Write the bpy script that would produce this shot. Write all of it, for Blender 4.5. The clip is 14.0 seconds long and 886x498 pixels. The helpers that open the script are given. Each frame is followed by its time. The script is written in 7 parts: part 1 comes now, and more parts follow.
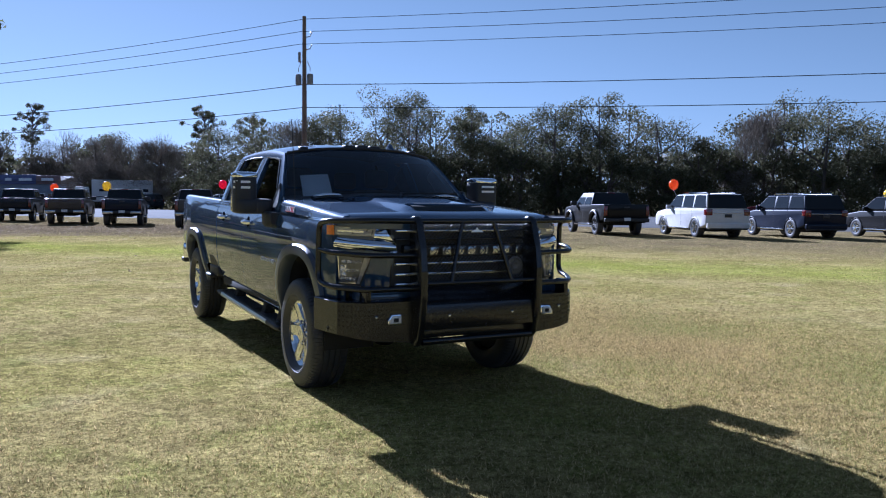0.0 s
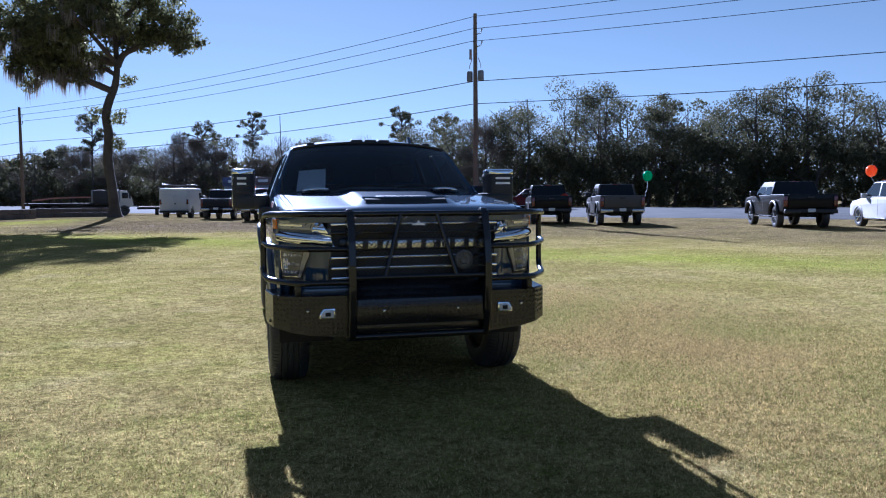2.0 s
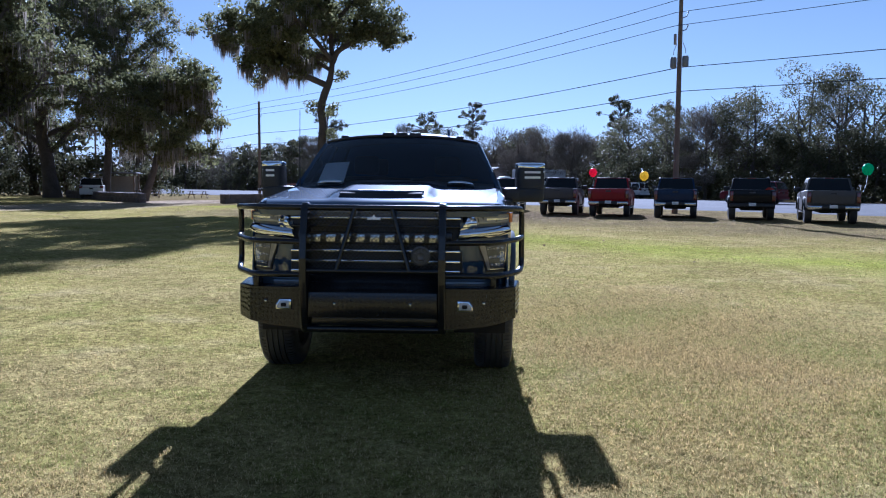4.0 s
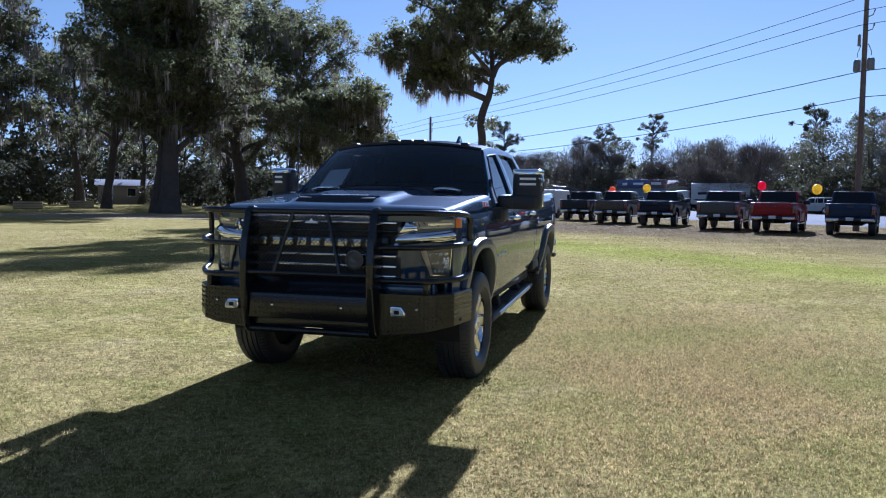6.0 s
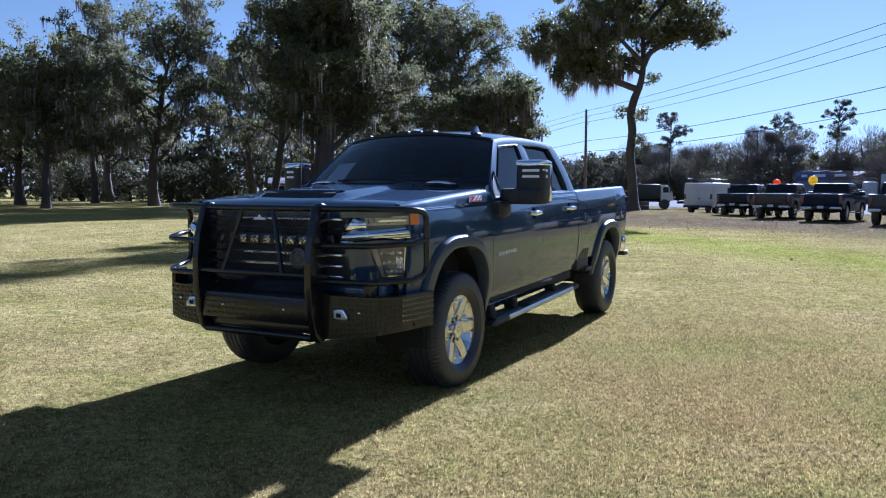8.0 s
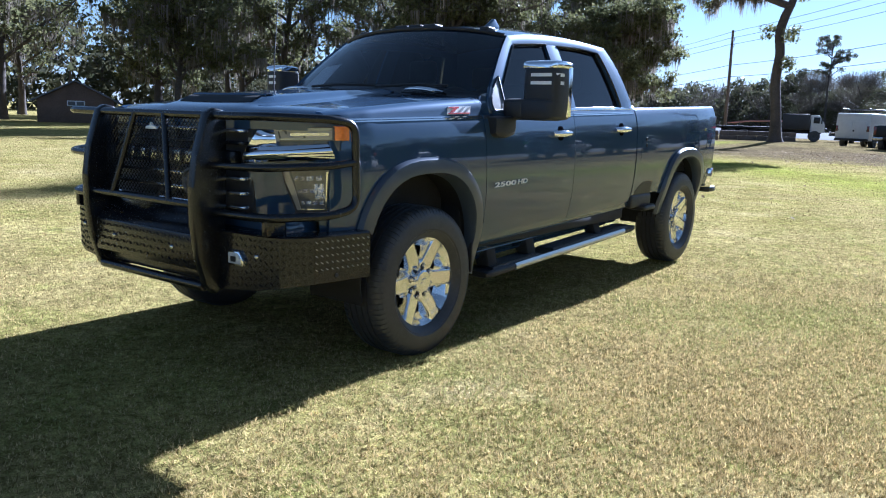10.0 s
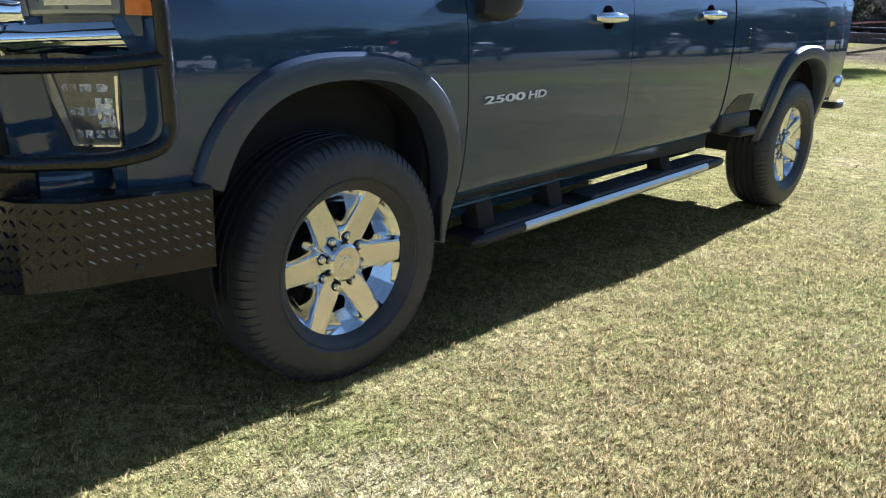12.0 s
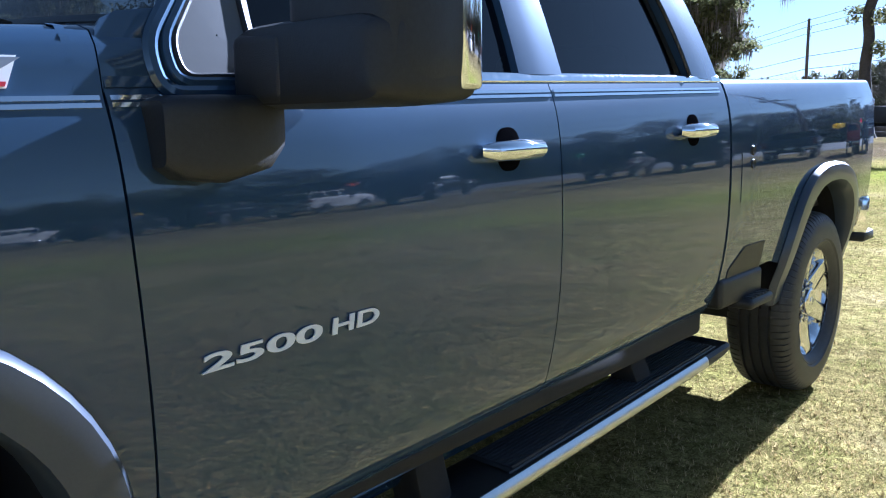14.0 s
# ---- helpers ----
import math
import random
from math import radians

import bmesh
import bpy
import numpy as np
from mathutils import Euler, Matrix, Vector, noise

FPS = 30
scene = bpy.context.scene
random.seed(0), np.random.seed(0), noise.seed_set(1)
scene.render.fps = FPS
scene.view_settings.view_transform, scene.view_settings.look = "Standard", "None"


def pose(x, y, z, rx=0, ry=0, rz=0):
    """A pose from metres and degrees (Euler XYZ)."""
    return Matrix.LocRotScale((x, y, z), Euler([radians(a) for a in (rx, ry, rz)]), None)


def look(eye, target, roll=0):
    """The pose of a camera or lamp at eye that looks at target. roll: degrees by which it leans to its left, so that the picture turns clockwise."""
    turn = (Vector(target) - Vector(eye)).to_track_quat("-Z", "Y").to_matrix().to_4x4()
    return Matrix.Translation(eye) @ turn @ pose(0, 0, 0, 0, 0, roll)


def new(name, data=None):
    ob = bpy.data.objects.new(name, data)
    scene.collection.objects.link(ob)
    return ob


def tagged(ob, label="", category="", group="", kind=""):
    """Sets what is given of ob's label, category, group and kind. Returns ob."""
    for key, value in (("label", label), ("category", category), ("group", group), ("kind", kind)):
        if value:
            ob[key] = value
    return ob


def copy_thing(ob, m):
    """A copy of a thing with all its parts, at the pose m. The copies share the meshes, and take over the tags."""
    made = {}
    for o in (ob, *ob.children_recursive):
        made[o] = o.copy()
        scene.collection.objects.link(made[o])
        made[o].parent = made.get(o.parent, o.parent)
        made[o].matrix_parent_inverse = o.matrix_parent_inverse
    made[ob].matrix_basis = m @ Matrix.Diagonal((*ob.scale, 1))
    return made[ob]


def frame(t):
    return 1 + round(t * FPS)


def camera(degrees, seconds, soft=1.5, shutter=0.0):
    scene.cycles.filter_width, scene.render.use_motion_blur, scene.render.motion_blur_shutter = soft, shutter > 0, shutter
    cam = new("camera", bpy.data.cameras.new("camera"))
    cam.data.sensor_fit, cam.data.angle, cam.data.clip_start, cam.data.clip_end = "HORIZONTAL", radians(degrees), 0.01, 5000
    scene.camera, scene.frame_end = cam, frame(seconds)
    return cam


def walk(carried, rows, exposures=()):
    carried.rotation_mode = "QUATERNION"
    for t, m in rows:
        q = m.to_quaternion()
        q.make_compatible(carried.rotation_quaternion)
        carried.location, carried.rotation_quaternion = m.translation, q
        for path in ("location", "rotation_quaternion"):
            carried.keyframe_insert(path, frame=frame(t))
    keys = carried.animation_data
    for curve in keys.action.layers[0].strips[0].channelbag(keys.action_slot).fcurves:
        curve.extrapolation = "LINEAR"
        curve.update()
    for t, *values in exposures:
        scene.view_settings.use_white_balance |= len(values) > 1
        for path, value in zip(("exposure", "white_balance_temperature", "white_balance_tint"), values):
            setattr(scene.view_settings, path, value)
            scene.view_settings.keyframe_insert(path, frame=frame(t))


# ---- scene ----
# ---------------------------------------------------------------- camera and its walk
cam = camera(58.4, 14.0, soft=1.1)
PATH = [
    (0, (-2.97, -6.021, 1.431), (-2.017, -4.267, 1.313), 0.6),
    (0.5, (-2.474, -6.217, 1.405), (-1.645, -4.401, 1.29), 0.0),
    (1, (-2.018, -6.335, 1.4), (-1.304, -4.47, 1.282), -0.2),
    (1.5, (-1.605, -6.451, 1.414), (-1.005, -4.547, 1.288), -0.5),
    (2, (-1.177, -6.518, 1.414), (-0.696, -4.582, 1.282), -0.4),
    (2.5, (-0.725, -6.535, 1.419), (-0.376, -4.571, 1.274), -0.7),
    (3, (-0.245, -6.553, 1.434), (-0.039, -4.569, 1.279), -0.5),
    (3.5, (0.207, -6.565, 1.451), (0.27, -4.573, 1.288), 0.0),
    (4, (0.687, -6.579, 1.453), (0.614, -4.586, 1.295), 0.5),
    (6.5, (2.745, -6.055, 1.402), (2.114, -4.161, 1.28), 0.7),
    (7, (3.097, -5.821, 1.41), (2.36, -3.966, 1.286), 0.5),
    (7.5, (3.42, -5.583, 1.413), (2.588, -3.768, 1.287), 0.3),
    (10, (3.741, -3.497, 1.336), (2.559, -1.919, 1.0), 1.7),
    (10.5, (3.555, -3.017, 1.291), (2.329, -1.492, 0.879), 1.7),
    (11, (3.374, -2.532, 1.269), (2.109, -1.062, 0.779), 1.8),
    (11.5, (3.156, -2.086, 1.236), (1.864, -0.66, 0.691), 2.0),
    (12, (3.007, -1.664, 1.23), (1.699, -0.266, 0.654), 2.0),
    (12.5, (2.793, -1.253, 1.237), (1.486, 0.151, 0.671), 1.5),
    (13, (2.591, -0.838, 1.236), (1.291, 0.591, 0.718), 0.9),
    (13.5, (2.368, -0.405, 1.268), (1.07, 1.051, 0.825), 0.5),
    (14, (2.122, 0.015, 1.286), (0.808, 1.491, 0.973), -0.7),
]
EXPOSURES = [(0.0, 1.44, 4550, 24), (3.5, 1.50, 4500, 24), (7.7, 1.60, 4450, 24), (9.8, 2.05, 4550, 18), (12.5, 2.1, 4500, 18), (14.0, 2.25, 4500, 19)]
walk(cam, [(t, look(eye, target, roll)) for t, eye, target, roll in PATH], EXPOSURES)

# ---------------------------------------------------------------- world and sun
SUN_ELEV, SUN_SIDE = radians(25.5), radians(-1.5)
sky_world = bpy.data.worlds.new("sky")
scene.world = sky_world
sky_world.use_nodes = True
wn = sky_world.node_tree
sky = wn.nodes.new("ShaderNodeTexSky")
sky.sky_type = "NISHITA"
sky.sun_disc = False
sky.sun_elevation, sky.sun_rotation = SUN_ELEV, SUN_SIDE
sky.altitude, sky.air_density, sky.dust_density, sky.ozone_density = 20, 0.70, 0.06, 1.5
haze = wn.nodes.new("ShaderNodeHueSaturation")
haze.inputs["Saturation"].default_value = 0.56
haze.inputs["Hue"].default_value = 0.462
wn.links.new(sky.outputs["Color"], haze.inputs["Color"])
wn.links.new(haze.outputs["Color"], wn.nodes["Background"].inputs["Color"])
wn.nodes["Background"].inputs["Strength"].default_value = 0.0255
sun_data = bpy.data.lights.new("sun", "SUN")
sun_data.energy, sun_data.angle, sun_data.color = 5.0, radians(0.53), (1.0, 0.93, 0.82)
sun = new("sun", sun_data)
sun_dir = Vector((math.sin(SUN_SIDE) * math.cos(SUN_ELEV), math.cos(SUN_SIDE) * math.cos(SUN_ELEV), math.sin(SUN_ELEV)))
sun.matrix_world = look(sun_dir * 60, (0, 0, 0))

# ---------------------------------------------------------------- mesh helpers
def part(name, bm, material, parent=None, label="", smooth=40):
    """Links a bmesh as one mesh object under a thing or part; smooth: shade smooth below this angle, 0 for flat."""
    me = bpy.data.meshes.new(name)
    bmesh.ops.recalc_face_normals(bm, faces=bm.faces)
    bm.to_mesh(me)
    bm.free()
    me.materials.append(material)
    if smooth:
        me.shade_smooth()
        me.set_sharp_from_angle(angle=radians(smooth))
    ob = new(name, me)
    ob.parent = parent
    if label:
        ob["label"] = label
    return ob


def thing(name, m, label, category, group="", kind=""):
    """An Empty at a thing's base."""
    ob = new(name)
    ob.matrix_basis = m
    ob.empty_display_size = 0.2
    return tagged(ob, label, category, group, kind)


def np_mesh(name, verts, faces, material, smooth=False):
    """A mesh from an array of vertices and an array of triangles or quads."""
    verts, faces = np.asarray(verts, np.float32), np.asarray(faces, np.int32)
    me = bpy.data.meshes.new(name)
    k = faces.shape[1]
    me.vertices.add(len(verts))
    me.vertices.foreach_set("co", verts.ravel())
    me.loops.add(faces.size)
    me.loops.foreach_set("vertex_index", faces.ravel())
    me.polygons.add(len(faces))
    me.polygons.foreach_set("loop_start", np.arange(0, faces.size, k, dtype=np.int32))
    me.polygons.foreach_set("loop_total", np.full(len(faces), k, np.int32))
    if smooth:
        me.polygons.foreach_set("use_smooth", np.ones(len(faces), bool))
    me.update(calc_edges=True)
    me.materials.append(material)
    return me


def np_part(name, verts, faces, material, parent=None, smooth=False):
    ob = new(name, np_mesh(name, verts, faces, material, smooth))
    ob.parent = parent
    return ob


def box(bm, x0, x1, y0, y1, z0, z1, bevel=0.0, seg=2):
    """A box with rounded edges, added to bm."""
    m = Matrix.LocRotScale(((x0 + x1) / 2, (y0 + y1) / 2, (z0 + z1) / 2), None, (abs(x1 - x0), abs(y1 - y0), abs(z1 - z0)))
    made = bmesh.ops.create_cube(bm, size=1, matrix=m)["verts"]
    if bevel:
        edges = list({e for v in made for e in v.link_edges})
        bmesh.ops.bevel(bm, geom=edges, offset=bevel, segments=seg, profile=0.5, affect="EDGES", clamp_overlap=True)
    return bm


def boxes(*rows, bevel=0.0, seg=2):
    bm = bmesh.new()
    for r in rows:
        box(bm, *r, bevel=bevel, seg=seg)
    return bm


def grid(bm, rows, close_u=False, close_v=False):
    """A sheet of quads through rows of points."""
    vs = [[bm.verts.new(p) for p in r] for r in rows]
    nr, nc = len(vs), len(vs[0])
    for i in range(nr if close_u else nr - 1):
        for j in range(nc if close_v else nc - 1):
            a, b, c, d = vs[i][j], vs[(i + 1) % nr][j], vs[(i + 1) % nr][(j + 1) % nc], vs[i][(j + 1) % nc]
            if len({a, b, c, d}) == 4 and (a.co - c.co).length > 1e-6:
                bm.faces.new((a, b, c, d))
    return bm


def thick(bm, t, core=(0.0, 2.0, 0.75)):
    """Gives an open sheet a thickness |t|, laid on the side that faces core."""
    bmesh.ops.recalc_face_normals(bm, faces=bm.faces)
    bm.normal_update()
    core = Vector(core)
    if sum((f.calc_center_median() - core).normalized().dot(f.normal) * f.calc_area() for f in bm.faces) < 0:
        bmesh.ops.reverse_faces(bm, faces=bm.faces)
        bm.normal_update()
    verts, faces = bm.verts[:], bm.faces[:]
    inner = {v: bm.verts.new(v.co - v.normal * abs(t)) for v in verts}
    rims = [e for e in bm.edges if len(e.link_faces) == 1]
    pairs = []
    for e in rims:
        for loop in e.link_loops:
            pairs.append((loop.vert, loop.link_loop_next.vert))
    for f in faces:
        bm.faces.new([inner[v] for v in reversed(f.verts)])
    for a, b in pairs:
        bm.faces.new((b, a, inner[a], inner[b]))
    return bm


def prism(bm, outline, axis, a, b, bevel=0.0, seg=2):
    """An outline of 2D points swept from a to b along an axis (0: points are y,z; 1: x,z; 2: x,y)."""
    def at(p, h):
        q = list(p)
        q.insert(axis, h)
        return q
    lo = [bm.verts.new(at(p, a)) for p in outline]
    hi = [bm.verts.new(at(p, b)) for p in outline]
    n = len(outline)
    faces = [bm.faces.new(lo), bm.faces.new(hi[::-1])]
    for i in range(n):
        faces.append(bm.faces.new((lo[i], lo[(i + 1) % n], hi[(i + 1) % n], hi[i])))
    if bevel:
        bmesh.ops.recalc_face_normals(bm, faces=faces)
        edges = list({e for f in faces for e in f.edges})
        bmesh.ops.bevel(bm, geom=edges, offset=bevel, segments=seg, profile=0.5, affect="EDGES", clamp_overlap=True)
    return bm


def tube(bm, pts, r, sides=10, cap=True):
    """A round bar along points; r: one radius or one for each point."""
    pts = [Vector(p) for p in pts]
    rs = r if isinstance(r, (list, tuple)) else [r] * len(pts)
    up = None
    rings = []
    for i, p in enumerate(pts):
        d = (pts[min(i + 1, len(pts) - 1)] - pts[max(i - 1, 0)]).normalized()
        if up is None:
            up = d.orthogonal().normalized()
        up = (up - d * up.dot(d)).normalized()
        side = d.cross(up)
        rings.append([p + rs[i] * (math.cos(2 * math.pi * k / sides) * up + math.sin(2 * math.pi * k / sides) * side) for k in range(sides)])
    vs = [[bm.verts.new(q) for q in ring] for ring in rings]
    for a, b in zip(vs, vs[1:]):
        for k in range(sides):
            bm.faces.new((a[k], a[(k + 1) % sides], b[(k + 1) % sides], b[k]))
    if cap:
        bm.faces.new(vs[0][::-1])
        bm.faces.new(vs[-1])
    return bm


def rounded(pts, r=0.08, n=5):
    """A polyline with its corners rounded."""
    pts = [Vector(p) for p in pts]
    out = [pts[0]]
    for a, b, c in zip(pts, pts[1:], pts[2:]):
        u, v = (a - b), (c - b)
        k = min(r, u.length * 0.45, v.length * 0.45)
        p, q = b + u.normalized() * k, b + v.normalized() * k
        for i in range(n + 1):
            s = i / n
            out.append((1 - s) ** 2 * p + 2 * s * (1 - s) * b + s * s * q)
    return out + [pts[-1]]


def lathe(bm, profile, steps=48, axis="x", centre=(0, 0, 0)):
    """A profile of (distance along the axis, radius) turned round the x axis."""
    rows = []
    for k in range(steps):
        a = 2 * math.pi * k / steps
        rows.append([(centre[0] + h, centre[1] + r * math.cos(a), centre[2] + r * math.sin(a)) for h, r in profile])
    return grid(bm, rows, close_u=True)


def dip(x, y):
    """The lawn's height: a slight hollow where the truck stands, a low mound at the foot of the lone oak."""
    return -0.045 * np.exp(-((x - 0.5) ** 2 + (y - 0.8) ** 2) / 28.0) + 0.30 * np.exp(-((x + 8.9) ** 2 + (y - 45.4) ** 2) / 26.0)


def interp(x, table):
    """Linear interpolation in a table of (x, y)."""
    xs, ys = zip(*table)
    return float(np.interp(x, xs, ys))


# ---------------------------------------------------------------- materials
def material(name, colour, rough=0.5, metal=0.0, vary=0.0, scale=3.0, fine=40.0, bump=0.0, bump_scale=60.0, coat=0.0, other=None, spec=0.5, rough_vary=0.0):
    """A surface with its colour, and variation at two scales; other: a second colour that the coarse noise mixes in."""
    m = bpy.data.materials.new(name)
    m.use_nodes = True
    nt = m.node_tree
    b = nt.nodes["Principled BSDF"]
    b.inputs["Roughness"].default_value, b.inputs["Metallic"].default_value = rough, metal
    b.inputs["Base Color"].default_value = (*colour, 1)
    b.inputs["Specular IOR Level"].default_value = spec
    if coat:
        b.inputs["Coat Weight"].default_value, b.inputs["Coat Roughness"].default_value = coat, 0.03
    if not (vary or bump or other or rough_vary):
        return m
    tc = nt.nodes.new("ShaderNodeTexCoord")
    n1, n2 = nt.nodes.new("ShaderNodeTexNoise"), nt.nodes.new("ShaderNodeTexNoise")
    n1.inputs["Scale"].default_value, n1.inputs["Detail"].default_value = scale, 5
    n2.inputs["Scale"].default_value, n2.inputs["Detail"].default_value = fine, 3
    for n in (n1, n2):
        nt.links.new(tc.outputs["Object"], n.inputs["Vector"])
    if other:
        ramp = nt.nodes.new("ShaderNodeMapRange")
        ramp.inputs["From Min"].default_value, ramp.inputs["From Max"].default_value = 0.38, 0.62
        nt.links.new(n1.outputs["Fac"], ramp.inputs["Value"])
        mix = nt.nodes.new("ShaderNodeMix")
        mix.data_type = "RGBA"
        mix.inputs["A"].default_value, mix.inputs["B"].default_value = (*colour, 1), (*other, 1)
        nt.links.new(ramp.outputs["Result"], mix.inputs["Factor"])
        base = mix.outputs["Result"]
    else:
        rgb = nt.nodes.new("ShaderNodeRGB")
        rgb.outputs[0].default_value = (*colour, 1)
        base = rgb.outputs[0]
    if vary:
        add = nt.nodes.new("ShaderNodeMath")
        add.operation = "ADD"
        nt.links.new(n1.outputs["Fac"], add.inputs[0])
        nt.links.new(n2.outputs["Fac"], add.inputs[1])
        rng = nt.nodes.new("ShaderNodeMapRange")
        rng.inputs["From Min"].default_value, rng.inputs["From Max"].default_value = 0.65, 1.35
        rng.inputs["To Min"].default_value, rng.inputs["To Max"].default_value = 1 - vary, 1 + vary
        nt.links.new(add.outputs[0], rng.inputs["Value"])
        mul = nt.nodes.new("ShaderNodeVectorMath")
        mul.operation = "SCALE"
        nt.links.new(base, mul.inputs[0])
        nt.links.new(rng.outputs["Result"], mul.inputs["Scale"])
        base = mul.outputs["Vector"]
    nt.links.new(base, b.inputs["Base Color"])
    if rough_vary:
        rr = nt.nodes.new("ShaderNodeMapRange")
        rr.inputs["From Min"].default_value, rr.inputs["From Max"].default_value = 0.3, 0.7
        rr.inputs["To Min"].default_value, rr.inputs["To Max"].default_value = max(rough - rough_vary, 0.01), rough + rough_vary
        nt.links.new(n2.outputs["Fac"], rr.inputs["Value"])
        nt.links.new(rr.outputs["Result"], b.inputs["Roughness"])
    if bump:
        n3, bp = nt.nodes.new("ShaderNodeTexNoise"), nt.nodes.new("ShaderNodeBump")
        n3.inputs["Scale"].default_value, n3.inputs["Detail"].default_value = bump_scale, 4
        nt.links.new(tc.outputs["Object"], n3.inputs["Vector"])
        bp.inputs["Strength"].default_value, bp.inputs["Distance"].default_value = bump, 0.02
        nt.links.new(n3.outputs["Fac"], bp.inputs["Height"])
        nt.links.new(bp.outputs["Normal"], b.inputs["Normal"])
    return m


def glass(name, tint, gloss=0.02, ior=1.5):
    """A thin pane: a tinted see-through sheet with a clear reflection on it."""
    m = bpy.data.materials.new(name)
    m.use_nodes = True
    nt = m.node_tree
    nt.nodes.remove(nt.nodes["Principled BSDF"])
    t, g, f, x = (nt.nodes.new("ShaderNode" + n) for n in ("BsdfTransparent", "BsdfGlossy", "Fresnel", "MixShader"))
    t.inputs["Color"].default_value = (*tint, 1)
    g.inputs["Roughness"].default_value = gloss
    f.inputs["IOR"].default_value = ior
    nt.links.new(f.outputs[0], x.inputs[0])
    nt.links.new(t.outputs[0], x.inputs[1])
    nt.links.new(g.outputs[0], x.inputs[2])
    nt.links.new(x.outputs[0], nt.nodes["Material Output"].inputs["Surface"])
    return m


def leaf_material(name, colour, other, light=0.35, gloss=0.03, rough=0.7):
    """Leaves: each its own shade, letting some of the light through."""
    m = bpy.data.materials.new(name)
    m.use_nodes = True
    nt = m.node_tree
    b = nt.nodes["Principled BSDF"]
    geo, mix = nt.nodes.new("ShaderNodeNewGeometry"), nt.nodes.new("ShaderNodeMix")
    mix.data_type = "RGBA"
    mix.inputs["A"].default_value, mix.inputs["B"].default_value = (*colour, 1), (*other, 1)
    nt.links.new(geo.outputs["Random Per Island"], mix.inputs["Factor"])
    nt.links.new(mix.outputs["Result"], b.inputs["Base Color"])
    b.inputs["Roughness"].default_value, b.inputs["Specular IOR Level"].default_value = rough, gloss
    tr, ms = nt.nodes.new("ShaderNodeBsdfTranslucent"), nt.nodes.new("ShaderNodeMixShader")
    ms.inputs[0].default_value = light
    nt.links.new(mix.outputs["Result"], tr.inputs["Color"])
    nt.links.new(b.outputs[0], ms.inputs[1])
    nt.links.new(tr.outputs[0], ms.inputs[2])
    nt.links.new(ms.outputs[0], nt.nodes["Material Output"].inputs["Surface"])
    return m


